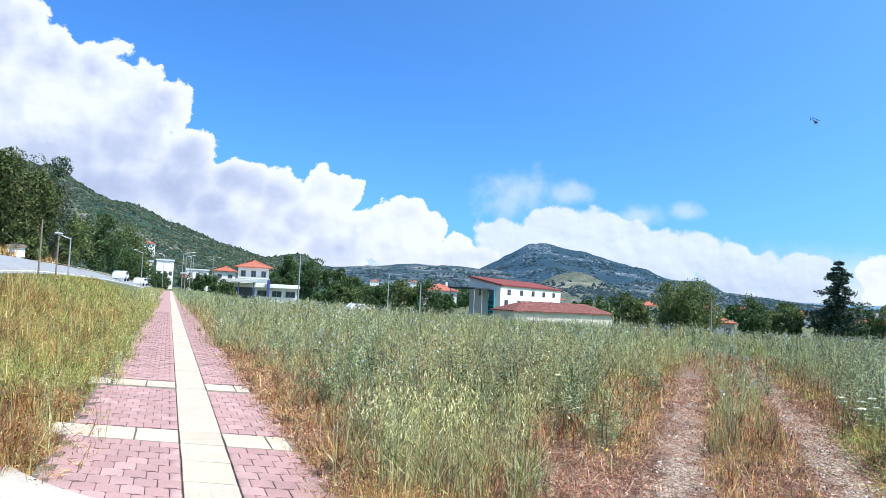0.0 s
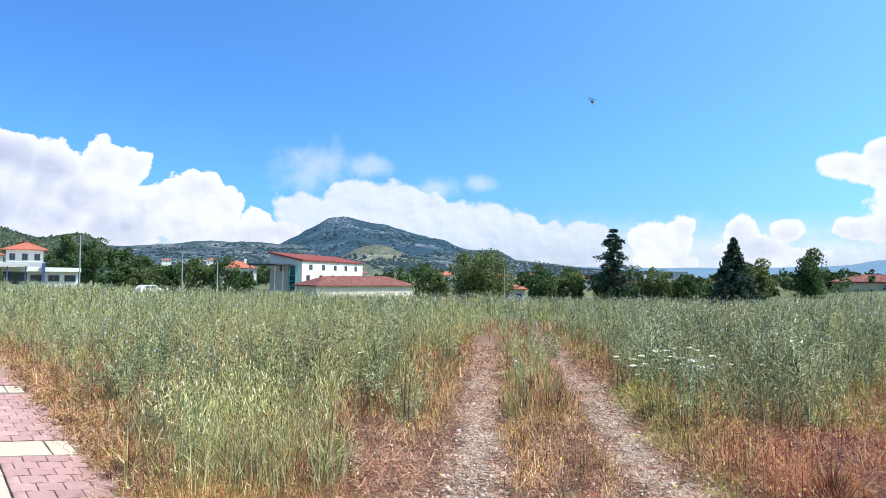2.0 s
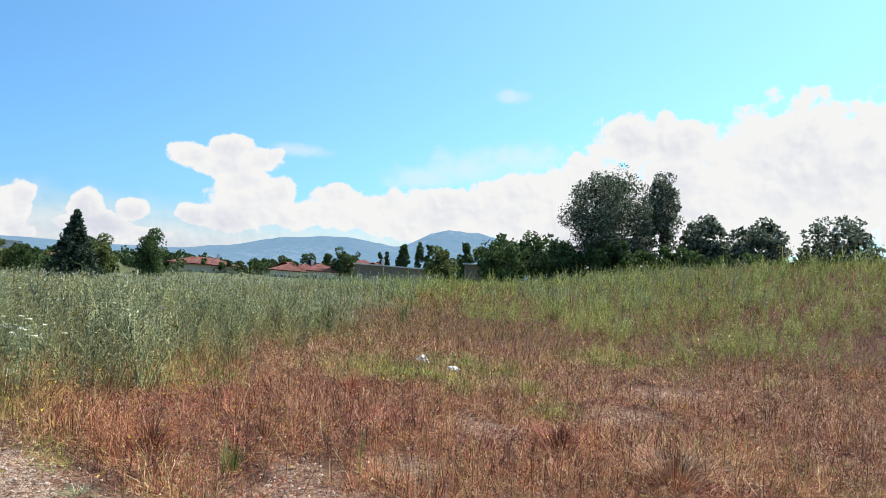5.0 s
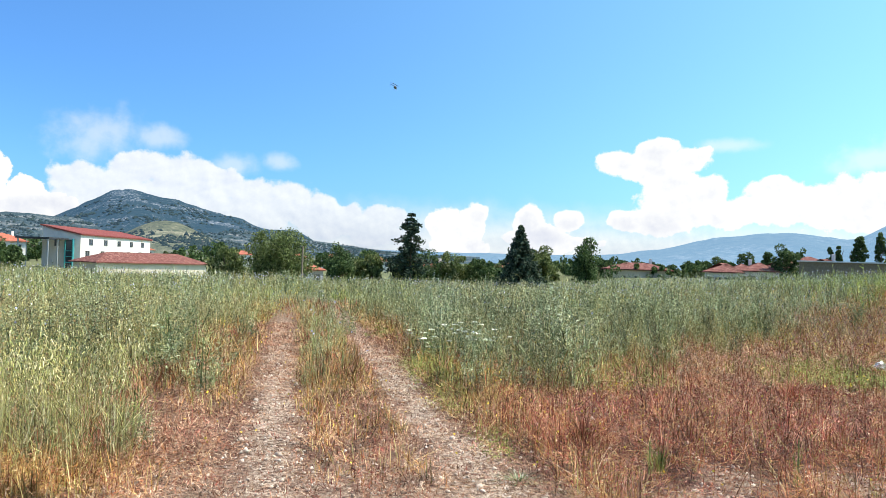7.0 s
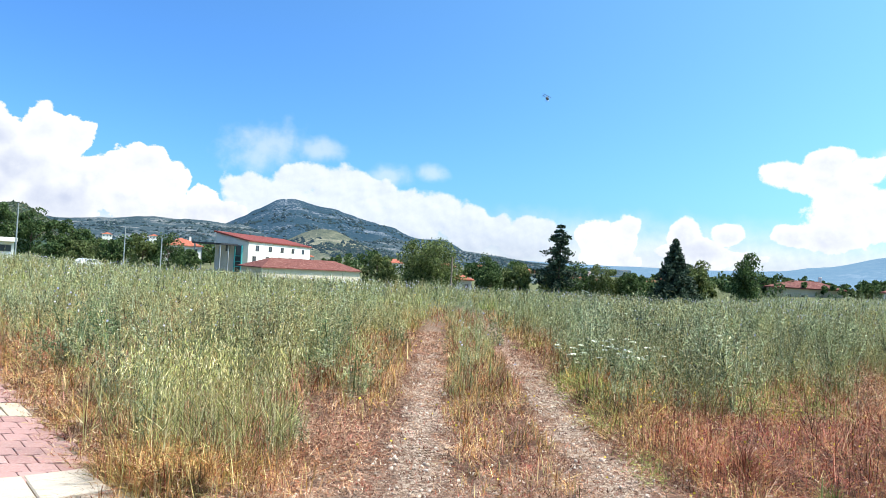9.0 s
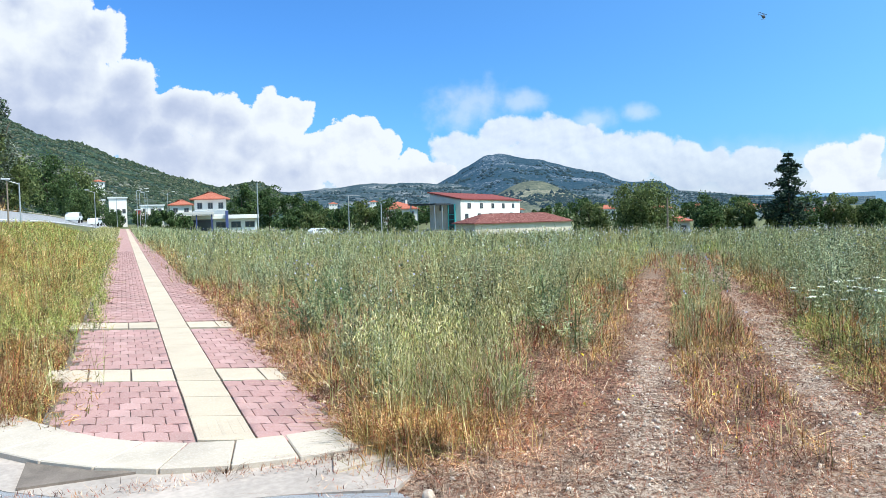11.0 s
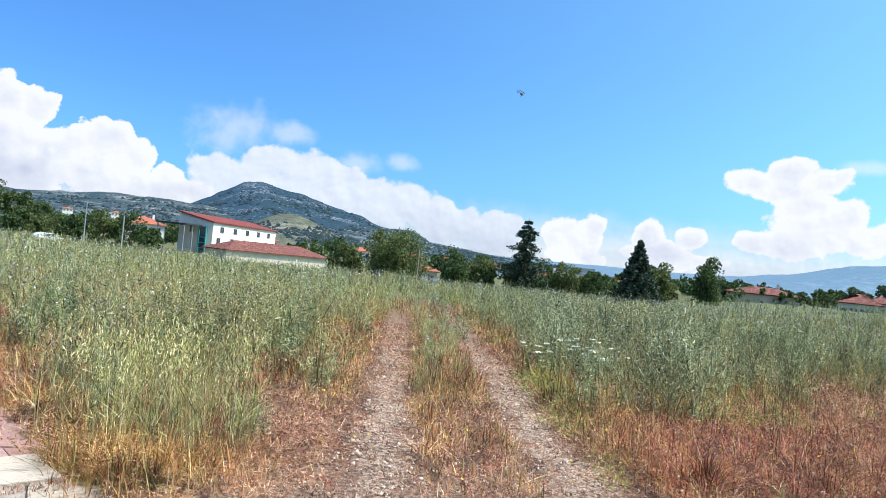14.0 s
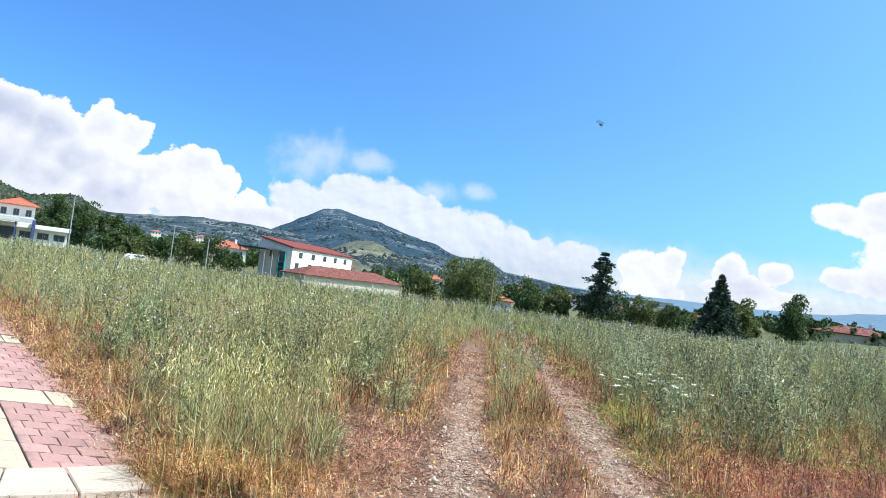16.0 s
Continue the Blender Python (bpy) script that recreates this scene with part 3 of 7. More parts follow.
def hills(name, material, a0, a1, r0, r1, crest, rough, label, na=220, nr=26, seed=0.0):
    """A range of hills as a sheet of slopes: crest(a) is its height in degrees, a degrees right of +y."""
    az = np.linspace(a0, a1, na)
    t = np.linspace(0, 1.25, nr)
    verts = []
    for a_ in az:
        h = r1 * math.tan(radians(max(crest(a_), 0.02)))
        s, c = math.sin(radians(a_)), math.cos(radians(a_))
        for k in t:
            r = r0 + (r1 - r0) * k
            up = k ** 1.25 if k <= 1 else 1 - 2.0 * (k - 1)
            x, y = s * r, c * r
            n = noise.fractal(Vector((x / r1 * 9 + seed, y / r1 * 9, seed)), 1.0, 2.0, 5)
            f = noise.noise(Vector((x / r1 * 90, y / r1 * 90, seed)))
            ridge = noise.fractal(Vector((a_ * 0.33, k * 3 + seed, seed)), 0.9, 2.1, 5)
            z = 1.6 + h * up * (1 + rough * n * (1 - k * 0.75 if k <= 1 else 0.25) + 0.07 * ridge) + h * 0.018 * f
            verts.append((x, y, z - 4 if k == 0 else z))
    i = (np.arange(na - 1)[:, None] * nr + np.arange(nr - 1)[None, :]).ravel()
    ob = link_mesh(name, verts, np.stack([i, i + nr, i + nr + 1, i + 1], 1), material, True)
    return tagged(ob, label, "hill", kind="structure")


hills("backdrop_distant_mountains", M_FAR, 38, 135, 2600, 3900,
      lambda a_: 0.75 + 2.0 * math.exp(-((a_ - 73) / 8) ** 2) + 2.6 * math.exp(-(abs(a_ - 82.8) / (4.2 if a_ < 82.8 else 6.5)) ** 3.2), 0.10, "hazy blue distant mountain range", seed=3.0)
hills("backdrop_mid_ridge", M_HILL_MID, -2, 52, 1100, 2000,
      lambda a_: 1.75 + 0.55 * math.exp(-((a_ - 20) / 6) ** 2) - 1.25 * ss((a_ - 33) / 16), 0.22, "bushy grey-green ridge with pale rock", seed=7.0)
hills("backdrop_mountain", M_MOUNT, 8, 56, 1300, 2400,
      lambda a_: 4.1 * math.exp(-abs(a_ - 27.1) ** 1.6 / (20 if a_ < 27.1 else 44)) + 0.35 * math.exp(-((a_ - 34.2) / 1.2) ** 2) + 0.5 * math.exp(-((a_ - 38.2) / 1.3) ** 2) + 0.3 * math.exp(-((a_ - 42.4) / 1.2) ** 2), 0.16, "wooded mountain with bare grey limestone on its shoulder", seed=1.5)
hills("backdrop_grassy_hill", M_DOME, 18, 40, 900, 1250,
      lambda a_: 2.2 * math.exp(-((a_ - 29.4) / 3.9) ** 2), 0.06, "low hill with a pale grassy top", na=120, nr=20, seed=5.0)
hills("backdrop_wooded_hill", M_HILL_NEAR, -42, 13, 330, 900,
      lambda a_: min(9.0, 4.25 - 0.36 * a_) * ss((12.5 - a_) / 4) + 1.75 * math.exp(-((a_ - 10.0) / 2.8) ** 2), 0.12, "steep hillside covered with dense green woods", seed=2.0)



def woods(name, hill_name, n, a0, a1, r0, r1, size, material, label, seed, top=1e9, gaps=-1.0):
    """Crowns of a wood on the slope below them, up to a height, with gaps, as one mesh of stuff."""
    rng = np.random.default_rng(seed)
    pv = np.array([(0, 0, 1), (0, 0, -1), (1, 0, 0), (-0.5, 0.87, 0), (-0.5, -0.87, 0)], float)
    pf = np.array([(0, 2, 3), (0, 3, 4), (0, 4, 2), (1, 3, 2), (1, 4, 3), (1, 2, 4)])
    hill = bpy.data.objects[hill_name]
    pts = []
    for _ in range(n):
        a_, r = radians(rng.uniform(a0, a1)), r0 + (r1 - r0) * rng.random() ** 0.9
        x, y = math.sin(a_) * r, math.cos(a_) * r
        if noise.fractal(Vector((x / r1 * 22, y / r1 * 22, seed)), 1.0, 2.0, 3) < gaps:
            continue
        hit, p, nor, _i = hill.ray_cast((x, y, 900), (0, 0, -1))
        if hit and 3 < p.z < top * rng.uniform(0.7, 1.2):
            pts.append((x, y, p.z))
    pts = np.array(pts)
    k = len(pts)
    s = size * rng.uniform(0.45, 1.25, k) * (0.55 + 0.6 * np.hypot(pts[:, 0], pts[:, 1]) / r1)
    q = pv[None] * (1 + 0.25 * rng.normal(size=(k, len(pv), 1)).clip(-1.6, 1.6)) * np.stack([s, s, s * rng.uniform(0.55, 0.95, k)], 1)[:, None, :]
    t = rng.uniform(0, 6.28, k)[:, None]
    q = np.stack([q[..., 0] * np.cos(t) - q[..., 1] * np.sin(t), q[..., 0] * np.sin(t) + q[..., 1] * np.cos(t), q[..., 2]], 2)
    v = (q + pts[:, None, :]).reshape(-1, 3)
    f = (pf[None] + (np.arange(k) * len(pv))[:, None, None]).reshape(-1, 3)
    return tagged(link_mesh(name, v, f, material, True), label, "woods", kind="stuff")


woods("hillside_woods", "backdrop_wooded_hill", 17000, -34, 13, 360, 905, 1.95, M_WOODS, "dense green woods on the steep hillside", 8, 1e9, -0.30)
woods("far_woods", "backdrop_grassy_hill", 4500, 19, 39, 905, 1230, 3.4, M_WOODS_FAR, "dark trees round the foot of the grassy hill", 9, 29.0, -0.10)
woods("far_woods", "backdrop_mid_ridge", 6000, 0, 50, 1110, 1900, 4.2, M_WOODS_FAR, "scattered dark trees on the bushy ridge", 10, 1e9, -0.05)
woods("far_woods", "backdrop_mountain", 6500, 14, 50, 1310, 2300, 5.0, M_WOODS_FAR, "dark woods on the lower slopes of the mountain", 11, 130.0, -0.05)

# ---------------------------------------------------------------- trees

RNG = np.random.default_rng(11)


def leaf_cloud(centres, radii, n, size, flat=0.0, rng=RNG):
    """n small leaves (two triangles each, folded) in clumps round the centres."""
    k = rng.integers(0, len(centres), n)
    d = rng.normal(size=(n, 3))
    d /= np.linalg.norm(d, axis=1)[:, None]
    p = centres[k] + d * (radii[k] * rng.uniform(0.35, 1.0, n) ** 0.6)[:, None]
    a_ = rng.normal(size=(n, 3))
    a_[:, 2] *= 1 - flat
    a_ /= np.linalg.norm(a_, axis=1)[:, None]
    b_ = np.cross(a_, rng.normal(size=(n, 3)))
    b_ /= np.linalg.norm(b_, axis=1)[:, None]
    s = (size * rng.uniform(0.6, 1.35, n))[:, None]
    v = np.stack([p - a_ * s, p + b_ * s * 0.55, p + a_ * s, p - b_ * s * 0.5 + np.cross(a_, b_) * s * 0.25], 1).reshape(-1, 3)
    i = np.arange(n)[:, None] * 4
    f = np.concatenate([i + [[0, 1, 2]], i + [[0, 2, 3]]], 0)
    return v, f


def crown_clumps(h0, h1, rx, ry, n, shape, rng):
    """Centres and radii of the clumps of a crown between two heights."""
    c = []
    while len(c) < n:
        p = rng.uniform(-1, 1, 3)
        q = np.linalg.norm(p * [1, 1, 0.92])
        if q > 1 or q < 0.35 * rng.random():
            continue
        c.append(p)
    c = np.array(c)
    t = (c[:, 2] + 1) / 2
    if shape == "column":
        wide = 1.0 - 0.45 * t
    elif shape == "dome":
        wide = np.where(t < 0.35, 0.8 + 0.5 * t, 1.0)
    else:
        wide = np.ones(n)
    out = np.stack([c[:, 0] * rx * wide, c[:, 1] * ry * wide, h0 + (h1 - h0) * t], 1)
    return out, rng.uniform(0.6, 1.25, n) * min(rx, (h1 - h0) / 2) * (0.36 if n > 30 else 0.42)


def trunk_mesh(h, r, limbs, reach, rng):
    bm = bmesh.new()
    p = Vector((0, 0, -0.3))
    pts = [p]
    for k in range(4):
        p = p + Vector((rng.normal() * 0.03 * h, rng.normal() * 0.03 * h, (h + 0.3) / 4))
        pts.append(p)
    for k in range(4):
        tube(bm, pts[k], pts[k + 1], r * (1 - 0.22 * k), r * (1 - 0.22 * (k + 1)), 8)
    for k in range(limbs):
        a_ = rng.uniform(0, 6.28)
        t = rng.uniform(0.35, 0.95)
        s = pts[1].lerp(pts[4], t)
        e_ = s + Vector((math.cos(a_) * reach * rng.uniform(0.4, 0.8), math.sin(a_) * reach * rng.uniform(0.4, 0.8), h * rng.uniform(0.15, 0.4)))
        tube(bm, s, e_, r * 0.4, r * 0.08, 6)
    return bm


def tree(name, x, y, top, width, label, leaves=M_LEAF, n=5000, size=0.22, clumps=40, shape="dome", low=0.12, seed=0, category="tree", group="", tight=1.0):
    """A broad-leaved tree or bush whose top is at the height top above the eye's datum."""
    rng = np.random.default_rng(seed + 100)
    z = gz1(x, y)
    h = top - z
    ob = thing(name, x, y, z, rng.uniform(0, 360), label=label, category=category, group=group)
    c, r = crown_clumps(h * low + 0.1 * h, h * 0.93, width / 2 * 0.86, width / 2 * 0.86, clumps, shape, rng)
    v, f = leaf_cloud(c, r * tight, int(n * 0.82), size * 0.9, rng=rng)
    v[:, 2] = np.clip(v[:, 2], 0.05, None)
    cr = link_mesh("crown", v, f, leaves)
    cr.parent = ob
    part("trunk", trunk_mesh(h * 0.62, max(0.06, h * 0.022), 7, width / 2, rng), M_BARK, ob)
    return ob


def conifer(name, x, y, top, width, label, dense, needles=M_NEEDLE, bare=0.06, seed=0, droop=0.25):
    """A cone of branches in whorls, each with its needles."""
    rng = np.random.default_rng(seed + 500)
    z = gz1(x, y)
    h = top - z
    ob = thing(name, x, y, z, rng.uniform(0, 360), label=label, category="tree")
    bm = tube(bmesh.new(), (0, 0, -0.2), (0, 0, h * 0.99), h * 0.018, 0.015, 8)
    part("trunk", bm, M_BARK, ob)
    vs, fs, base = [], [], 0
    limbs = bmesh.new()
    levels = int(34 if dense else 17)
    for k in range(levels):
        t = bare + (1 - bare) * (k + rng.uniform(-0.2, 0.2)) / levels
        zc = h * t
        reach = width / 2 * ((1 - t) ** (0.95 if dense else 0.62)) * (1.0 if dense else rng.uniform(0.6, 1.15)) + 0.08
        if not dense and t < 0.25:
            reach *= 0.75
        for b in range(9 if dense else 6):
            a_ = rng.uniform(0, 6.28)
            L = reach * rng.uniform(0.75, 1.05)
            end = np.array([math.cos(a_) * L, math.sin(a_) * L, -droop * L + 0.18 * L * (rng.random() - 0.3)])
            if not dense:
                tube(limbs, (0, 0, zc), (end[0], end[1], zc + end[2]), 0.035, 0.01, 4)
            m = int((26 if dense else 30) * (0.4 + L))
            s = rng.uniform(0.12, 1.0, m)
            cen = np.array([0, 0, zc]) + end[None, :] * s[:, None]
            v, f = leaf_cloud(cen, np.full(m, 0.16 + 0.10 * L), m, 0.17 if dense else 0.19, 0.5, rng)
            vs.append(v)
            fs.append(f + base)
            base += len(v)
    cr = link_mesh("crown", np.concatenate(vs), np.concatenate(fs), needles)
    cr.parent = ob
    if not dense:
        part("branches", limbs, M_BARK, ob)["kind"] = "stuff"
    else:
        limbs.free()
    return ob


tree("walnut_bush", 51.3, 67.8, 4.4, 8.6, "broad rounded olive-green tree at the edge of the field", M_LEAF_OLIVE, 18000, 0.15, 150, low=-0.12, seed=1)
tree("tree", 48.6, 73.5, 2.6, 4.4, "lower olive-green tree beside the broad one", M_LEAF_OLIVE, 6000, 0.17, 40, low=-0.12, seed=2)
tree("tree", 73.1, 82.2, 4.1, 4.6, "dense dark green round tree by the houses", M_LEAF, 9000, 0.15, 80, low=-0.12, seed=3)
conifer("fir_tree", 76.6, 71.9, 8.6, 8.4, "tall dark conifer with sparse spreading branches", False, seed=1)
conifer("spruce_tree", 86.0, 60.3, 7.1, 8.0, "dark blue-green conical spruce", True, seed=2, bare=0.03)
tree("tree", 90.9, 53.0, 5.6, 4.6, "dark green tree with an open spiky crown", M_LEAF, 6500, 0.17, 64, low=-0.125, seed=4)
tree("tree", 91.5, 60.5, 4.3, 4.6, "green tree behind the spruce", M_LEAF_OLIVE, 5000, 0.2, 34, low=-0.12, seed=5)
for k, (x, y, t, w) in enumerate([(80.0, 76.5, 3.0, 4.5), (84.5, 76.0, 3.5, 5.5), (88.5, 74.0, 3.4, 5.0), (91.5, 72.0, 2.4, 4.5), (77.5, 84.0, 1.8, 5.5), (71.0, 79.5, 1.9, 4.0), (74.5, 77.0, 2.6, 3.4)]):
    tree("tree", x, y, t, w, "leafy green tree in the row behind the field", M_LEAF if k % 2 else M_LEAF_OLIVE, 5000, 0.19, 34, low=-0.12, seed=20 + k, group="trees behind the field")
for k, (x, y, t, w) in enumerate([(40.5, 134, 4.3, 6.0), (44.5, 133, 4.6, 6.5), (36.0, 136, 3.2, 4.6), (31.5, 137, 2.6, 5.0), (27.5, 139, 2.3, 4.5), (49.5, 137, 1.9, 4.5), (35.0, 145, 2.9, 6.0), (53.5, 150, 2.2, 5.0)]):
    tree("tree", x, y, t, w, "green garden tree in front of the village", M_LEAF if k % 3 else M_LEAF_OLIVE, 4200, 0.24, 32, low=-0.12, seed=40 + k, group="garden trees")
for k, (x, y, t, w) in enumerate([(27.5, 196, 10.2, 8.5), (34.5, 198, 10.4, 9.0), (40.5, 200, 8.3, 7.5), (46.0, 203, 6.6, 8.0), (51.0, 204, 4.6, 7.0)]):
    tree("tree", x, y, t, w, "tall leafy tree in the grove beyond the white house", M_LEAF, 6500, 0.32, 40, low=-0.12, seed=60 + k, group="grove")
tree("bush", 5.8, 128, 3.2, 5.0, "dark green bush beside the pavement", M_LEAF, 4500, 0.2, 34, low=-0.12, seed=70, category="bush")
for k, (x, y, t, w) in enumerate([(-2.6, 196, 4.6, 5.0), (-0.9, 205, 4.2, 4.0), (3.9, 196, 4.0, 4.2), (6.4, 188, 4.6, 4.4), (-5.6, 200, 6.4, 5.0)]):
    tree("bush", x, y, t, w, "dark green bush in front of the shops", M_LEAF, 2400, 0.22, 30, low=-0.12, seed=74 + k, category="bush", group="bushes by the shops")
tree("bush", 9.0, 130, 2.6, 3.6, "dark green bush beside the pavement", M_LEAF, 3000, 0.2, 26, low=-0.12, seed=71, category="bush")
tree("tree", 115.0, 34.4, 5.7, 4.6, "round dark green tree near the sheds", M_LEAF, 5500, 0.2, 36, low=-0.12, seed=80)
tree("tree", 113.0, 43.2, 3.7, 3.2, "small dark green tree near the tiled house", M_LEAF, 3200, 0.18, 28, low=-0.12, seed=81)
tree("tree", 88.7, 14.7, 6.0, 4.4, "bushy green tree near the shed", M_LEAF_OLIVE, 4800, 0.19, 36, low=-0.12, seed=82)
tree("tree", 99.0, 13.2, 7.3, 2.8, "slim dark green tree near the shed", M_LEAF, 3600, 0.19, 30, shape="column", low=-0.12, seed=83)
tree("bush", 96.6, 16.6, 4.4, 4.0, "yellow-green bush near the shed", M_LUSH, 3200, 0.17, 30, low=-0.12, seed=84, category="bush")
for k, (a_, w, t) in enumerate([(77.8, 5.6, 17.6), (78.9, 5.6, 18.8), (79.6, 6.2, 19.4), (77.5, 4.6, 16.7), (76.5, 3.0, 14.6), (76.0, 2.6, 14.2), (82.0, 5.0, 13.0), (74.2, 6.0, 12.5), (72.2, 5.0, 10.5), (70.8, 6.5, 10.2)]):
    tree("poplar", 330 * math.sin(radians(a_)), 330 * math.cos(radians(a_)), t, w, "slender dark poplar far behind the houses", M_LEAF, 2200, 0.5, 30, "column" if t > 14 else "dome", 0.0, seed=90 + k, group="distant poplars")
for k in range(26):
    a_ = 52 + k * 1.62 + 0.5 * math.sin(k * 2.3)
    r = 235 + 45 * math.sin(k * 1.7)
    x, y = r * math.sin(radians(a_)), r * math.cos(radians(a_))
    tree("tree", x, y, gz1(x, y) + 3.4 + 1.6 * math.sin(k * 3.1) ** 2, 5.6, "distant dark green tree among the houses", M_LEAF, 1000, 0.55, 24, low=-0.12, seed=120 + k, group="distant trees")
for k in range(34):
    a_ = 48 + k * 1.06 + 0.5 * math.sin(k * 1.9)
    r = 138 + 14 * math.sin(k * 2.7)
    x, y = r * math.sin(radians(a_)), r * math.cos(radians(a_))
    tree("bush", x, y, gz1(x, y) + (3.0 if a_ < 63 else 1.3) + 1.2 * math.sin(k * 2.1) ** 2, 7.5 + 2 * math.sin(k * 1.3), "dark green bush in the hedgerow beyond the field", M_LEAF if k % 3 else M_LEAF_OLIVE, 1500, 0.3, 26, low=-0.12, seed=260 + k, category="bush", group="hedgerow beyond the field")
for k in range(24):
    a_ = 13 + k * 1.5 + 0.6 * math.sin(k * 2.9)
    r = 300 + 50 * math.sin(k * 1.9)
    x, y = r * math.sin(radians(a_)), r * math.cos(radians(a_))
    tree("tree", x, y, 3.0 + 3.4 * math.sin(k * 2.3) ** 2, 10 + 3 * math.sin(k * 1.1), "distant dark green tree in the village", M_LEAF, 900, 0.65, 26, low=-0.12, seed=300 + k, group="trees in the village")
big = [(69.9, -3.2, 13.3, 9.0, 42000, "dome"), (71.2, -7.8, 13.4, 5.4, 17000, "column"), (72.0, -11.8, 9.5, 5.0, 9000, "dome"), (73.0, -16.5, 9.8, 6.0, 9000, "dome"), (72.0, -23.0, 10.2, 8.0, 8000, "dome"), (70.0, -31.0, 10.8, 9.0, 8000, "dome")]
for k, (x, y, t, w, n, shape) in enumerate(big):
    tree("poplar_tree", x, y, t, w, "large grey-leaved tree with a broad full crown" if k < 1 else "grey-leaved tree in the row beyond the field", M_LEAF_SILVER, n, 0.12 if k < 2 else 0.2, 230 if k < 1 else 110, shape, low=-0.12, seed=160 + k, group="large trees beyond the field", tight=0.74)
for k, (x, y, t, w) in enumerate([(75.0, 7.2, 7.0, 4.6), (74.6, 3.9, 7.2, 4.8), (72.0, 1.5, 6.6, 4.6), (66.5, -3.5, 6.4, 5.0), (66.0, -8.5, 6.2, 5.0), (66.5, -14.0, 6.0, 5.5), (64.0, -21.0, 6.5, 6.0), (62.0, -28.0, 6.5, 6.0), (68.0, 5.6, 5.6, 5.0), (67.0, 0.0, 5.6, 5.5), (64.5, -5.8, 5.4, 6.0), (64.0, -11.0, 5.4, 6.0), (64.0, -17.0, 5.6, 6.5), (62.0, -24.0, 5.8, 6.5), (60.0, -33.0, 5.8, 7.0), (60.0, -40.0, 6.5, 8.0)]):
    tree("bush", x, y, t, w, "dark green hedge bush below the large trees", M_LEAF, 3000, 0.22, 40, low=-0.1, seed=180 + k, category="bush", group="hedge below the large trees")
for k, (x, y, t, w) in enumerate([(-14.4, 62.0, 11.4, 6.0), (-12.4, 65.5, 11.4, 5.2), (-11.6, 70.0, 12.0, 4.8), (-11.6, 78.0, 12.2, 4.8), (-17.0, 60.0, 11.0, 6.0), (-20.0, 56.0, 11.5, 7.0), (-25.0, 54.0, 11.0, 7.5)]):
    tree("pine_tree", x, y, t, w, "tall dark pine with shaggy clumps of needles", M_PINE, 11000 if k < 4 else 5000, 0.14, 90, "dome", 0.0, seed=200 + k, group="pines by the road")
tree("poplar_tree", -11.2, 87.5, 15.2, 4.0, "tall slim pale-leaved tree beside the pines", M_LEAF_SILVER, 8500, 0.15, 80, "column", 0.02, seed=207)
for k, (x, y, t, w) in enumerate([(-9.4, 78, 8.0, 5.5), (-7.0, 86, 8.6, 5.5), (-5.0, 96, 8.2, 5.5), (-4.4, 110, 7.2, 5.5), (-11.5, 92, 8.5, 6.5), (-6.5, 120, 6.4, 5.0), (-11, 70, 5.0, 4.0), (-5.5, 135, 5.6, 6.0)]):
    away = 1.0                         # each stands beyond the road
    while x * away > float(road_bend(y * away)) - 11.0 and away < 2.0:
        away += 0.05
    tree("tree", x * away, y * away, 1.7 + (t - 1.7) * away, w * away, "leafy green roadside tree", M_LEAF if k % 2 else M_LEAF_OLIVE, 7500, 0.15 * away, 60, low=-0.12, seed=220 + k, group="roadside trees")
tree("bush", -11.0, 72.0, 4.4, 3.0, "green bush on the verge", M_LEAF_OLIVE, 2600, 0.12, 26, low=-0.12, seed=240, category="bush")

# ---------------------------------------------------------------- buildings

# Houses of the village: degrees right of +y, distance, width, height of the roof in degrees
VILLAGE = [(69.3, 118, 6, 0.78), (70.5, 128, 7, 0.78), (71.6, 122, 7, 0.9), (72.9, 130, 6, 1.02), (74.7, 135, 8, 1.4), (75.7, 126, 6, 1.27)]


def window(parent, x, y, z, w, h, turn=0, frame_mat=None, name="window"):
    """A window set into a wall: frame, mullion and pane; y is the wall's face, and it looks towards -y before the turn."""
    m = Matrix.Translation((x, y, z)) @ Matrix.Rotation(radians(turn), 4, "Z")
    bm = bmesh.new()
    t = 0.09
    box(bm, -w / 2, -w / 2 + t, -0.06, 0.05, 0, h)
    box(bm, w / 2 - t, w / 2, -0.06, 0.05, 0, h)
    box(bm, -w / 2 + t, w / 2 - t, -0.06, 0.05, 0, t)
    box(bm, -w / 2 + t, w / 2 - t, -0.06, 0.05, h - t, h)
    box(bm, -0.03, 0.03, -0.05, 0.04, t, h - t)
    bm.transform(m)
    fr = part(name, bm, frame_mat or M_FRAME, parent)
    bm = boxed(-w / 2 + t, w / 2 - t, -0.02, 0.02, t, h - t)
    bm.transform(m)
    part("pane", bm, M_GLASS, fr)
    return fr


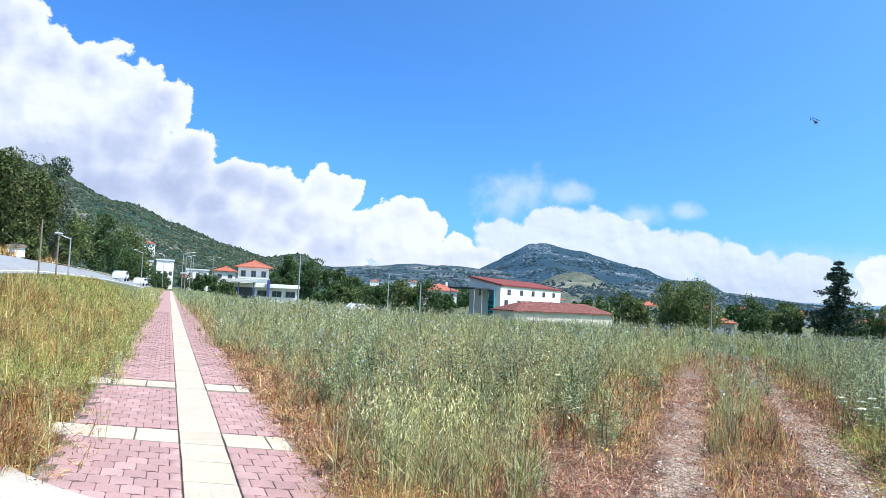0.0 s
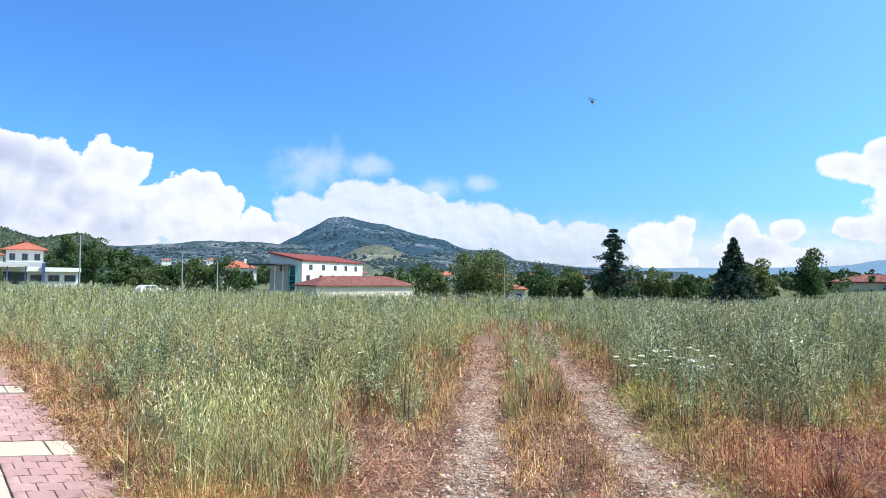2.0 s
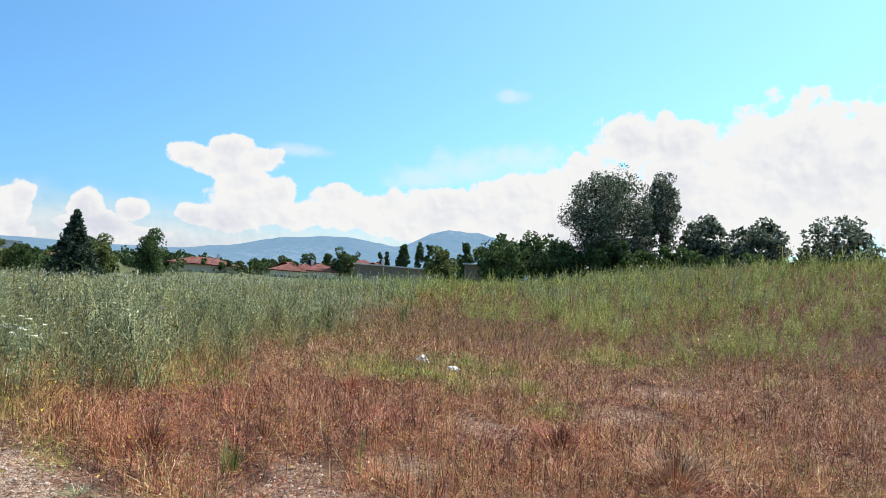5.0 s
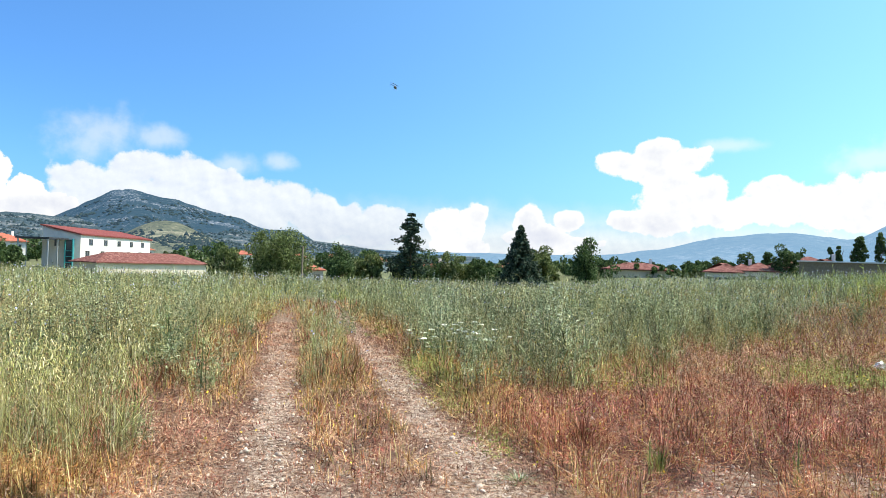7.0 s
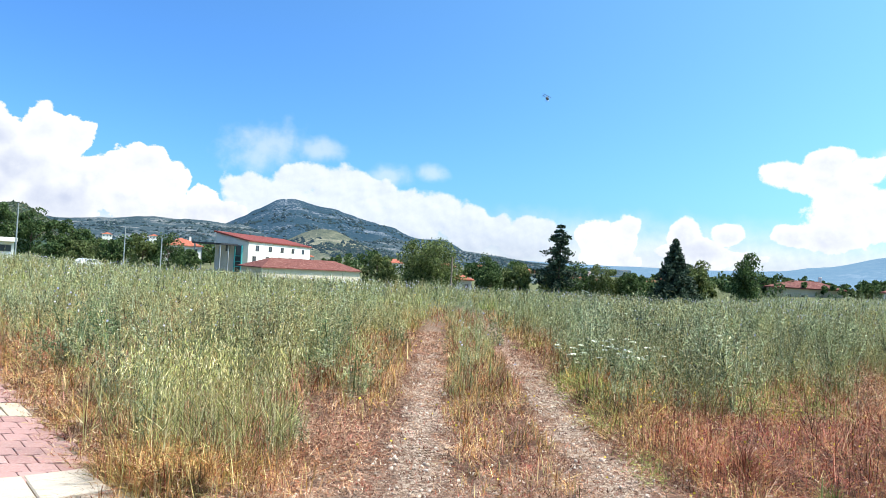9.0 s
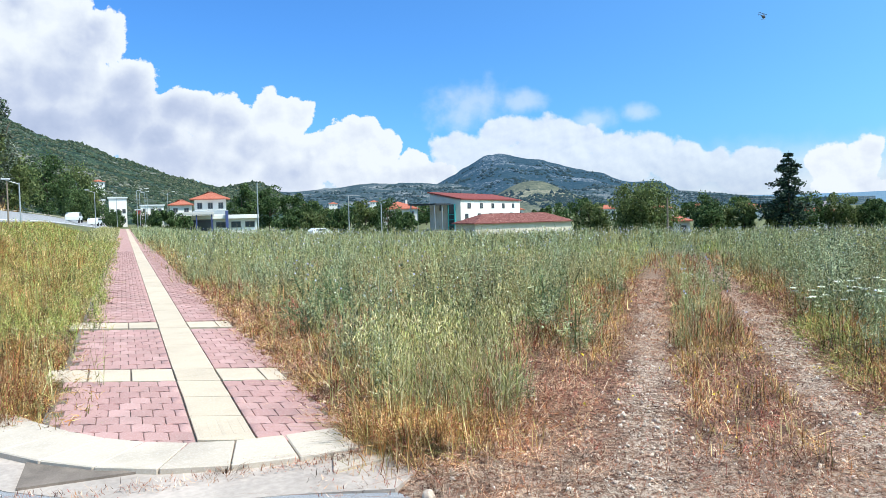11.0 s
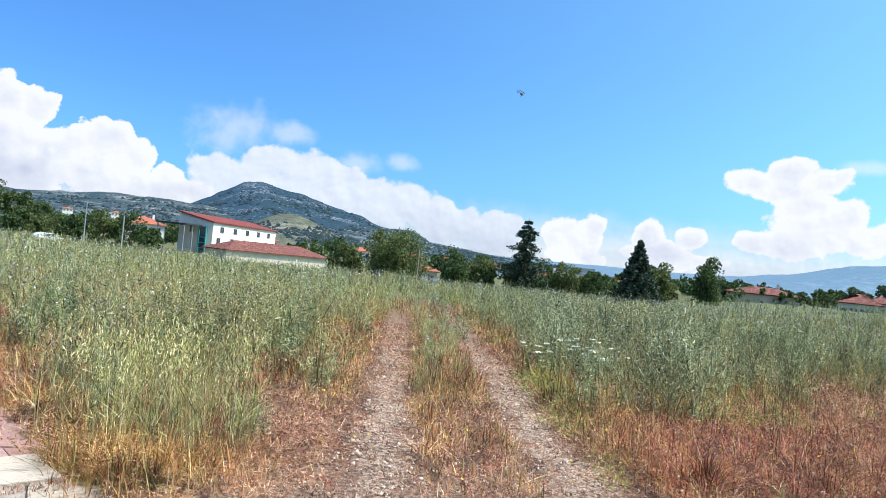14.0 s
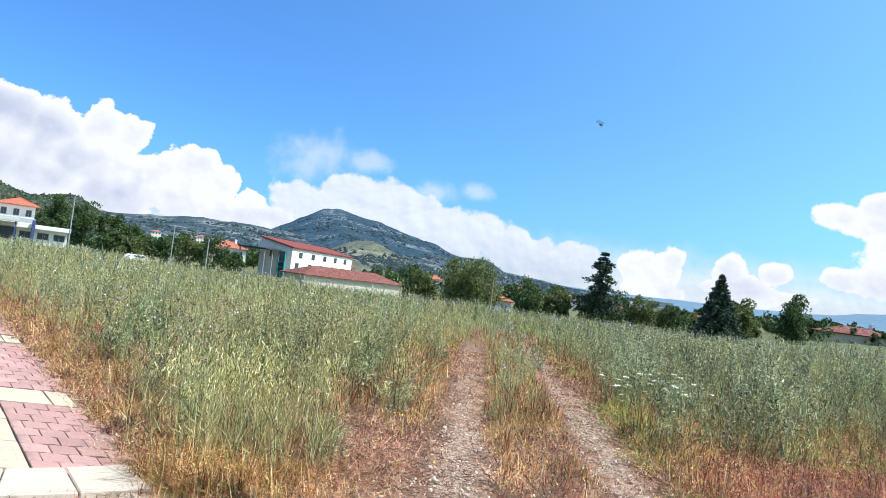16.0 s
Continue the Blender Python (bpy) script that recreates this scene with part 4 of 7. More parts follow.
def hip_roof(bm, x0, x1, y0, y1, z, rise, over=0.4, inset=None, thick=0.16):
    x0, x1, y0, y1 = x0 - over, x1 + over, y0 - over, y1 + over
    inset = (y1 - y0) / 2 if inset is None else inset
    ym = (y0 + y1) / 2
    for dz in (0,):
        b = [bm.verts.new(p) for p in ((x0, y0, z), (x1, y0, z), (x1, y1, z), (x0, y1, z))]
        e_ = [bm.verts.new((v.co.x, v.co.y, z + thick)) for v in b]
        r = [bm.verts.new((x0 + inset, ym, z + rise)), bm.verts.new((x1 - inset, ym, z + rise))]
        bm.faces.new(b[::-1])
        for i in range(4):
            bm.faces.new((b[i], b[(i + 1) % 4], e_[(i + 1) % 4], e_[i]))
        bm.faces.new((e_[0], e_[1], r[1], r[0]))
        bm.faces.new((e_[2], e_[3], r[0], r[1]))
        bm.faces.new((e_[1], e_[2], r[1]))
        bm.faces.new((e_[3], e_[0], r[0]))
    return bm


def house(name, x, y, turn, w, d, base, eave, rise, wall_mat, roof_mat, label, windows=3, rows=1, over=0.45, inset=None, chimney=True, win=(0.9, 1.15)):
    """A house with a hipped roof; its front looks towards -y before the turn."""
    ob = thing(name, x, y, base, turn, label=label, category="house")
    H = eave - base
    part("wall", boxed(-w / 2, w / 2, -d / 2, d / 2, -0.8, H), wall_mat, ob)
    rf = part("roof", hip_roof(bmesh.new(), -w / 2, w / 2, -d / 2, d / 2, H + 0.003, rise, over, inset), roof_mat, ob)
    if chimney:
        part("chimney", boxed(w * 0.18, w * 0.18 + 0.5, -0.25, 0.25, H + rise * 0.35, H + rise + 0.7, bevel=0.03), M_WALL, rf)
    for r in range(rows):
        zc = H - (rows - r) * 2.7 + 1.0
        for k in range(windows):
            window(ob, -w / 2 + w * (k + 0.5) / windows, -d / 2, zc, *win)
        for k in range(max(1, windows // 2)):
            window(ob, -w / 2, -d / 2 + d * (k + 0.5) / max(1, windows // 2), zc, *win, turn=-90)
            window(ob, w / 2, -d / 2 + d * (k + 0.5) / max(1, windows // 2), zc, *win, turn=90)
    return ob


def town_hall():
    """The long white building whose single-pitch red roof rises to the back."""
    L, D, base = 43.0, 7.5, gz1(69, 155.4) - 0.3
    ang = math.degrees(math.atan2(30, 31))
    ob = thing("long_building", 69.0, 155.4, base, ang, label="long white two-storey building with a red single-pitch roof", category="building")
    eave, back = 4.6 - base, 6.15 - base

    def shell(y0, y1, x0, x1, top):
        bm = bmesh.new()
        pts = [(x0, y0, -0.6), (x1, y0, -0.6), (x1, y1, -0.6), (x0, y1, -0.6)]
        lo = [bm.verts.new(p) for p in pts]
        hi = [bm.verts.new((p[0], p[1], top(p[1]))) for p in pts]
        bm.faces.new(hi)
        bm.faces.new(lo[::-1])
        for i in range(4):
            bm.faces.new((lo[i], lo[(i + 1) % 4], hi[(i + 1) % 4], hi[i]))
        return bm

    slope = lambda y: eave + (back - eave) * y / D
    part("wall", shell(0, D, 0, L, slope), M_WALL, ob)
    part("end_wall", shell(0.02, D - 0.02, -0.12, -0.004, lambda y: slope(y) - 0.05), M_WALL_PINK, ob, "pinkish beige rendered end wall")
    bm = bmesh.new()
    o = 0.35
    z = lambda y: slope(y) + 0.03
    top = [(-0.5, -o), (L + 0.5, -o), (L + 0.5, D + o), (-0.5, D + o)]
    lo = [bm.verts.new((x, y, z(y))) for x, y in top]
    hi = [bm.verts.new((x, y, z(y) + 0.30)) for x, y in top]
    bm.faces.new(hi)
    bm.faces.new(lo[::-1])
    for i in range(4):
        bm.faces.new((lo[i], lo[(i + 1) % 4], hi[(i + 1) % 4], hi[i]))
    part("roof", bm, M_ROOF, ob, "red tiled single-pitch roof")
    for k in range(5):
        window(ob, 5.0 + k * 8.0, 0, eave - 2.0, 2.1, 1.3)
    for k in range(5):
        window(ob, 3.4 + k * 8.0, 0, eave - 4.5, 2.1, 1.4)
    bm = bmesh.new()
    box(bm, -0.75, -0.13, 1.2, 1.38, -0.5, eave - 0.9)
    box(bm, -0.75, -0.13, 2.7, 2.88, -0.5, eave - 0.9)
    for k in range(4):
        box(bm, -0.70, -0.16, 1.38, 2.7, 0.2 + k * 1.15, 0.34 + k * 1.15)
    en = part("entrance_bay", bm, M_TEAL, ob, "teal steel and glass entrance bay")
    part("pane", boxed(-0.45, -0.25, 1.38, 2.7, -0.4, eave - 1.0), M_GLASS, en)
    window(ob, -0.13, 4.6, eave - 2.4, 1.0, 1.5, turn=-90)
    can = part("canopy", boxed(-9.0, -0.5, 2.2, D + 1.0, eave - 1.1, eave - 0.8), M_DARK, ob, "dark flat canopy")
    for k, (x, y) in enumerate([(-8.6, 2.6), (-8.6, D + 0.6), (-4.5, 2.6)]):
        part("post", boxed(x - 0.12, x + 0.12, y - 0.12, y + 0.12, -0.5, eave - 1.1), M_METAL, can)
    return ob


town_hall()

low = gz1(61.5, 116) - 0.6
barn = thing("low_building", 55.0, 118.0, low, 8.0, label="long low building with a weathered red tiled hip roof", category="building")
part("wall", boxed(0, 21.0, 0, 6.5, -0.6, -0.30 - low), M_WALL_CREAM, barn, "cream plastered wall")
part("roof", hip_roof(bmesh.new(), 0, 21.0, 0, 6.5, -0.297 - low, 1.75, 0.5, 4.2), M_ROOF_OLD, barn, "weathered red clay tiles")

home = house("white_house", 15.3, 151.0, -6, 5.6, 6.4, 0.2, 5.2, 1.55, M_WALL, M_ROOF_ORANGE, "white two-storey house with an orange tiled roof", 3, 2, 0.8, chimney=False)
bal = part("balcony", boxed(-3.1, 3.1, -4.5, -3.2, 2.05, 2.25, bevel=0.02), M_WALL, home, "white balcony slab")
part("railing", boxed(-3.1, 3.1, -4.5, -4.44, 2.254, 3.0), M_METAL, bal)
house("red_roofed_house", 11.0, 166.0, -4, 4.2, 5.0, 0.2, 4.5, 1.2, M_WALL, M_ROOF_ORANGE, "small white house with an orange roof beside the white house", 2, 1, chimney=False)
can = thing("canopy_building", 15.2, 139.5, gz1(15.2, 139.5), -6, label="low white building with a flat canopy in front of the house", category="building")
part("wall", boxed(-6.0, 6.8, 1.5, 6.0, -0.5, 2.2), M_WALL, can)
part("roof", boxed(-6.6, 7.2, 0.6, 6.4, 2.2, 2.9, bevel=0.04), M_WALL, can, "white flat roof fascia")
part("canopy", boxed(-6.6, -0.5, -3.0, 1.4, 3.0, 3.5, bevel=0.04), M_WALL_GREY, can, "grey flat canopy")
part("shop_front", boxed(-6.02, -0.7, 1.3, 1.48, 0.1, 2.1), M_GLASS, can, "dark glass shop front under the canopy")
for x in (-6.2, -3.4, -0.9):
    part("post", boxed(x - 0.1, x + 0.1, -2.8, -2.6, -0.4, 3.0), M_BLUEPAINT, can, "dark blue post")
for x in (0.6, 3.2, 5.6):
    window(can, x, 1.5, 0.6, 1.7, 1.1)
part("pillar", boxed(1.4, 1.9, -0.1, 0.4, -0.4, 3.6, bevel=0.05), M_BLUEPAINT, can, "dark blue sign pillar")
house("red_roofed_house", 63.6, 181, -15, 8.5, 6.5, 0.0, 2.9, 1.6, M_WALL, M_ROOF_ORANGE, "white house with a bright orange tiled roof among trees", 3, 1)
house("tiled_house", 116.4, 58.2, -63, 10.4, 7.0, 0.0, 1.35, 1.25, M_WALL_CREAM, M_ROOF_OLD, "low cream house with a red tiled hip roof", 5, 1, win=(0.7, 0.8))
house("tiled_house", 95.5, 84.5, -45, 5.0, 5.0, -1.4, 0.6, 0.9, M_WALL, M_ROOF_ORANGE, "small house with an orange roof behind trees", 2, 1)
house("tiled_house", 75.5, 91.5, -41, 3.6, 4.0, -2.6, -0.3, 0.9, M_WALL, M_ROOF_ORANGE, "small white house with an orange roof behind the trees", 2, 1, chimney=False)
house("tiled_house", 112, 80, -53, 6.0, 6.0, -0.6, 0.9, 1.1, M_WALL_CREAM, M_ROOF_ORANGE, "small house with an orange roof beyond the field", 2, 1)
for k, (a_, r, w, e_) in enumerate(VILLAGE):
    x, y = r * math.sin(radians(a_)), r * math.cos(radians(a_))
    top = 1.50 + r * math.tan(radians(e_ - 0.14))
    house("village_house", x, y, -a_, w * 0.8, 6, top - 5.0, top - 1.4, 1.4, M_WALL_CREAM if k % 2 else M_WALL, M_ROOF_OLD, "distant cream house with a red tiled roof", 4, 1, chimney=bool(k % 2))
shed = thing("long_shed", 107.2, 24.6, gz1(106, 27) - 0.4, -77, label="long low shed with a pale sheet roof", category="shed")
sz = 3.25 - (gz1(106, 27) - 0.4)
part("wall", boxed(-5.6, 5.6, 0, 4.5, -0.5, sz), M_WOOD, shed, "dark weathered wall under the pale roof")
bm = bmesh.new()
prism(bm, [(-5.9, -0.35), (5.9, -0.35), (5.9, 5.0), (-5.9, 5.0)], sz, sz + 0.16)
part("roof", bm, M_SHEET, shed, "pale corrugated sheet roof")
shed = thing("small_shed", 79.4, 9.0, gz1(79.4, 9.0) - 0.2, -84, label="small grey wooden shed by the hedge", category="shed")
sz = 3.9 - gz1(79.4, 9.0)
part("wall", boxed(-1.8, 1.8, 0, 2.2, -0.4, sz), M_WOOD, shed)
part("roof", boxed(-2.0, 2.0, -0.25, 2.5, sz, sz + 0.14), M_SHEET, shed)
for k, (a_, r, w, h0, h1, mat, lab) in enumerate([(-0.3, 232, 4.6, 0.5, 7.9, M_WALL, "white flat-roofed shop building down the road"), (1.0, 224, 1.3, 0.5, 4.4, M_REDPAINT, "red shop front down the road"), (-1.6, 226, 3.6, 0.5, 7.2, M_WALL_PINK, "pinkish building down the road"),
                                                 (1.9, 229, 6.0, 0.5, 5.6, M_WALL, "low white shop building down the road"), (-2.6, 240, 6.0, 0.5, 5.5, M_WALL_GREY, "pale grey building down the road")]):
    ob = thing("shop_building", r * math.sin(radians(a_)), r * math.cos(radians(a_)), h0, -a_, label=lab, category="building")
    part("wall", boxed(-w / 2, w / 2, 0, 6, -1.2, h1 - h0), mat, ob)
    part("roof", boxed(-w / 2 - 0.3, w / 2 + 0.3, -0.3, 6.3, h1 - h0, h1 - h0 + 0.35), M_SHEET, ob)
    for i in range(3):
        for j in range(2):
            window(ob, -w / 2 + w * (i + 0.5) / 3, 0, 0.6 + j * 2.6 if h1 - h0 > 5 else 0.8, 0.9, 1.2)
        if h1 - h0 <= 5:
            continue
for k, (a_, r, t) in enumerate([(27.8, 255, 3.8), (34.6, 262, 3.4), (38.5, 250, 3.0), (41.0, 270, 3.2), (44.5, 258, 2.8), (-1.5, 470, 25), (9.5, 560, 14), (12.2, 600, 12), (14.5, 640, 13), (17.5, 650, 14), (19.3, 620, 12), (37.0, 520, 2.5), (33.0, 480, 3.0)]):
    x, y = r * math.sin(radians(a_)), r * math.cos(radians(a_))
    house("hillside_house", x, y, -a_, 7, 6, t - 8, t - 1.6, 1.4, M_WALL, M_ROOF_ORANGE, "distant white house on the slope", 3, 1, chimney=False)
# A leaning white tarp, modelled as a small hut
wall = thing("white_hut", -11.0, 66.5, gz1(-11.0, 66.5) - 0.2, 12, label="leaning white tarp under the pines, shaped as a small dark-roofed hut", category="hut")
part("wall", boxed(-0.6, 0.6, -0.7, 0.7, -0.3, 1.0), M_WALL, wall)
part("roof", hip_roof(bmesh.new(), -0.6, 0.6, -0.7, 0.7, 1.003, 0.35, 0.12), M_WOOD, wall)

# ---------------------------------------------------------------- poles, wires, car, litter, model helicopter


def pole(x, y, top, r, mat, label, arm=0.0, name="utility_pole"):
    z = gz1(x, y)
    ob = thing(name, x, y, z, 0, label=label, category="pole")
    part("shaft", tube(bmesh.new(), (0, 0, -0.3), (0, 0, top - z), r, r * 0.7, 10), mat, ob)
    if arm:
        part("arm", tube(bmesh.new(), (0, 0, top - z - 0.1), (arm, -0.2, top - z + 0.25), r * 0.5, r * 0.4, 8), mat, ob)
        part("lamp_head", boxed(arm - 0.05, arm + 0.5, -0.30, -0.12, top - z + 0.20, top - z + 0.29, bevel=0.02), M_SHEET, ob)
    return ob


pole(43.9, 54.5, 2.6, 0.10, M_WOOD, "short weathered wooden post at the end of the track")
pole(34.0, 104.6, 3.2, 0.10, M_METAL, "thin grey utility pole beyond the field")
pole(32.3, 115.6, 4.7, 0.09, M_METAL, "thin grey utility pole beyond the field")
pole(18.9, 118.5, 6.9, 0.11, M_METAL, "tall thin steel pole beside the white house")
pole(60.5, 160, 3.4, 0.10, M_METAL, "thin grey pole beside the long building")
for k, (px_, py_) in enumerate([(-3.4, 112), (1.9, 118), (3.4, 135), (2.9, 150), (4.6, 166), (8.8, 172), (-1.2, 180)]):
    pole(px_, py_, 5.6 + 0.35 * k, 0.06, M_METAL, "white street lamp along the pavement", 1.1 if k % 2 else -1.1, "street_lamp")
pole(-6.2, 44.8, 4.6, 0.055, M_WOOD, "leaning wooden pole on the verge")
pole(-6.6, 60.7, 4.5, 0.06, M_METAL, "grey steel lamp pole by the road", -1.0, "street_lamp")
pole(-6.6, 54.5, 4.3, 0.06, M_WOOD, "wooden pole in front of the pines")


def wire(p, q, sag):
    c = bpy.data.curves.new("cable", "CURVE")
    c.dimensions, c.bevel_depth, c.bevel_resolution = "3D", 0.018, 1
    s = c.splines.new("POLY")
    s.points.add(12)
    for i in range(13):
        t = i / 12
        s.points[i].co = (*[p[k] + (q[k] - p[k]) * t - (sag * 4 * t * (1 - t) if k == 2 else 0) for k in range(3)], 1)
    c.materials.append(M_RUBBER)
    return tagged(new("overhead_cable", c), "thin dark overhead cable between poles", "cable")


wire((18.9, 118.5, 6.6), (32.3, 115.6, 4.5), 0.7)
wire((32.3, 115.6, 4.4), (60.5, 160, 3.2), 1.0)
wire((32.3, 115.6, 4.0), (34.0, 104.6, 3.0), 0.1)


def parked_car(x, y, turn, mat, label):
    z = gz1(x, y)
    ob = thing("parked_car", x, y, z, turn, label=label, category="car")
    bm = bmesh.new()
    side_ = [(-2.1, 0.35), (2.1, 0.35), (2.1, 0.8), (1.3, 0.95), (0.7, 1.42), (-1.3, 1.45), (-2.0, 0.95)]
    lo = [bm.verts.new((a_, -0.85, b_)) for a_, b_ in side_]
    hi = [bm.verts.new((a_, 0.85, b_)) for a_, b_ in side_]
    bm.faces.new(lo)
    bm.faces.new(hi[::-1])
    for i in range(len(side_)):
        bm.faces.new((lo[i], hi[i], hi[(i + 1) % len(side_)], lo[(i + 1) % len(side_)]))
    bmesh.ops.bevel(bm, geom=bm.edges[:], offset=0.08, segments=2, affect="EDGES")
    part("body", bm, mat, ob)
    part("side_window", boxed(-1.2, 0.75, -0.87, -0.83, 0.98, 1.33), M_GLASS, ob)
    for a_ in (-1.3, 1.3):
        for s_ in (-0.8, 0.8):
            part("wheel", tube(bmesh.new(), (a_, s_ - 0.1, 0.32), (a_, s_ + 0.1, 0.32), 0.32, 0.32, 14), M_RUBBER, ob)
    return ob


parked_car(30.5, 127.5, 20, M_CAR, "white parked car beyond the weeds")
parked_car(-4.7, 150.0, 80, M_CAR, "white parked car down the road")
parked_car(-6.3, 118.0, 85, M_SHEET, "silver parked car under the roadside trees")


def crumpled(x, y, z, s, label):
    rng = np.random.default_rng(int(x * 10))
    bm = bmesh.new()
    bmesh.ops.create_icosphere(bm, subdivisions=3, radius=1)
    for v in bm.verts:
        n = noise.fractal(v.co * 2.6 + Vector((x, y, 0)), 1.0, 2.0, 4)
        v.co = Vector((v.co.x * 1.3, v.co.y * 0.8, max(v.co.z, -0.4) * 0.55)) * s * (1 + 0.45 * n)
    ob = part("plastic_bag", bm, M_PLASTIC, None)
    ob.matrix_basis = pose(x, y, z, rng.uniform(-15, 15), rng.uniform(-15, 15), rng.uniform(0, 360))
    return tagged(ob, label, "litter")


crumpled(14.1, 2.70, gz1(14.1, 2.70) + 0.19, 0.13, "crumpled white plastic bag lying on the dry grass")
crumpled(13.2, 1.98, gz1(13.2, 1.98) + 0.15, 0.08, "small scrap of white plastic on the dry grass")


def helicopter(x, y, z, turn):
    ob = thing("model_helicopter", x, y, z, turn, label="small dark remote-controlled helicopter hovering over the field", category="helicopter")
    bm = bmesh.new()
    bmesh.ops.create_uvsphere(bm, u_segments=16, v_segments=10, radius=1)
    bmesh.ops.scale(bm, verts=bm.verts, vec=(0.17, 0.06, 0.08))
    part("body", bm, M_HELI, ob)
    part("tail_boom", tube(bmesh.new(), (-0.10, 0, 0.02), (-0.52, 0, 0.05), 0.018, 0.010, 8), M_HELI, ob)
    part("tail_rotor", boxed(-0.53, -0.51, 0.012, 0.02, -0.06, 0.16), M_HELI, ob)
    part("mast", tube(bmesh.new(), (0, 0, 0.07), (0, 0, 0.14), 0.012, 0.012, 8), M_METAL, ob)
    part("rotor_blade", boxed(-0.40, 0.40, -0.02, 0.02, 0.135, 0.143), M_HELI, ob)
    for s_ in (-0.06, 0.06):
        sk = part("skid", tube(bmesh.new(), (-0.13, s_, -0.12), (0.15, s_, -0.12), 0.008, 0.008, 6), M_METAL, ob)
        part("strut", tube(bmesh.new(), (0.0, s_ * 0.5, -0.05), (0.0, s_, -0.12), 0.006, 0.006, 6), M_METAL, sk)
    return ob


helicopter(28.5, 28.3, 10.7, 20)

# ---------------------------------------------------------------- plants of the field

VEG = np.random.default_rng(5)


def axes(x, y):
    """Along and across the wheel track."""
    return 0.615 * x + 0.788 * y, 0.788 * x - 0.615 * y


def wobble(x, y, s, k):
    return np.sin(x * s + k) * np.sin(y * s * 1.13 + 1.7 * k) + 0.5 * np.sin(x * s * 2.3 - y * s * 1.9 + 3.1 * k)


def scatter(n, r0, r1, a0, a1, power=1.0):
    """n places round the origin between two radii and two bearings (degrees right of +y)."""
    r = r0 + (r1 - r0) * VEG.random(n) ** power
    a_ = np.radians(VEG.uniform(a0, a1, n))
    return r * np.sin(a_), r * np.cos(a_)


def on_hard(x, y):
    """True on the pavement, the roads and the ruts' bare gravel."""
    walk_ = (x > -0.44 + 0.10 * ss((y - 12) / 3) + 0.17 * wobble(x, y, 1.1, 2.0)) & (x < 1.36 - 0.42 * ss((y - 12) / 22) + 0.07 * wobble(x, y, 1.7, 1.0)) & (y > 5.3)
    kerb_ = (y <= kerb_back(x) - 0.08) & (x < 1.62) & (y > -20)
    road_ = (x - road_bend(y) < -6.7) & (x - road_bend(y) > -10.6)
    return walk_ | kerb_ | road_


def rut_gap(x, y):
    u, v = axes(x, y)
    w = 0.09 * wobble(x, y, 2.1, 0.6)
    d = np.minimum(np.abs(v + 0.12 + w), np.abs(v - 1.46 + w))
    return d, u, v


def weed_zone(x, y, loose=0.0):
    """0 to 1: how thickly the tall grey-green weeds stand."""
    if loose:
        x, y = x + VEG.normal(0, loose, len(x)), y + VEG.normal(0, loose, len(x))
    d, u, v = rut_gap(x, y)
    w = 0.5 * wobble(x, y, 0.9, 0.3)
    left = ss((np.minimum(-1.30 + 0.07 * (u - 6), -0.6) + w * 0.9 - v) / 0.6) * ss((u - 5.5 + 0.5 * w) / 1.2) * ss((x - 2.05 + 1.1 * ss((y - 11) / 14) - 0.35 * w) / 0.8)
    edge = 5.1 + 0.085 * (x - 9) + w * 1.4 + 0.7 * wobble(x, y, 1.9, 1.3)
    right = ss((v - 2.0 + 0.2 * w) / 0.4) * ss((y - edge) / 1.0) * ss((u - 8.9) / 1.3)
    mid = ss((u - 9.2 + w) / 1.5) * (np.abs(v - 0.67) < 0.42)
    far = ss((u - 40) / 15.0) * (y > edge)
    east = ss((x - 24) / 14) * ss((6 - y + 0.02 * x) / 7) * 0.55
    fill = 0.85 * ss((u - 19 + 2 * w) / 8) * (np.abs(v - 0.67) < 1.6)
    verge = (x < -0.6) * (x > -5.0) * 0.35
    return np.clip(left + right + mid * 0.9 + far + fill + east + verge, 0, 1)


def cover(x, y):
    """Weeds stand in clumps near the track, and close up farther off."""
    c = np.clip(0.36 + 0.32 * (axes(x, y)[1] > 1.9) + 0.80 * wobble(x, y, 0.75, 0.4) + 0.75 * wobble(x, y, 2.1, 1.2), 0.02, 1.0)
    return c + (1 - c) * ss((np.hypot(x, y) - 13) / 20)


def bare_ground(x, y):
    """0 to 1: how bare the gravelly patches are."""
    b = np.zeros(len(x))
    for px, py, pr in BARE:
        b = np.maximum(b, ss((pr * 1.15 + 0.25 * wobble(x, y, 3.1, px) - np.hypot(x - px, y - py)) / (0.65 * pr)))
    return b


def keep(x, y, p):
    k = (VEG.random(len(x)) < p) & ~on_hard(x, y)
    return x[k], y[k]


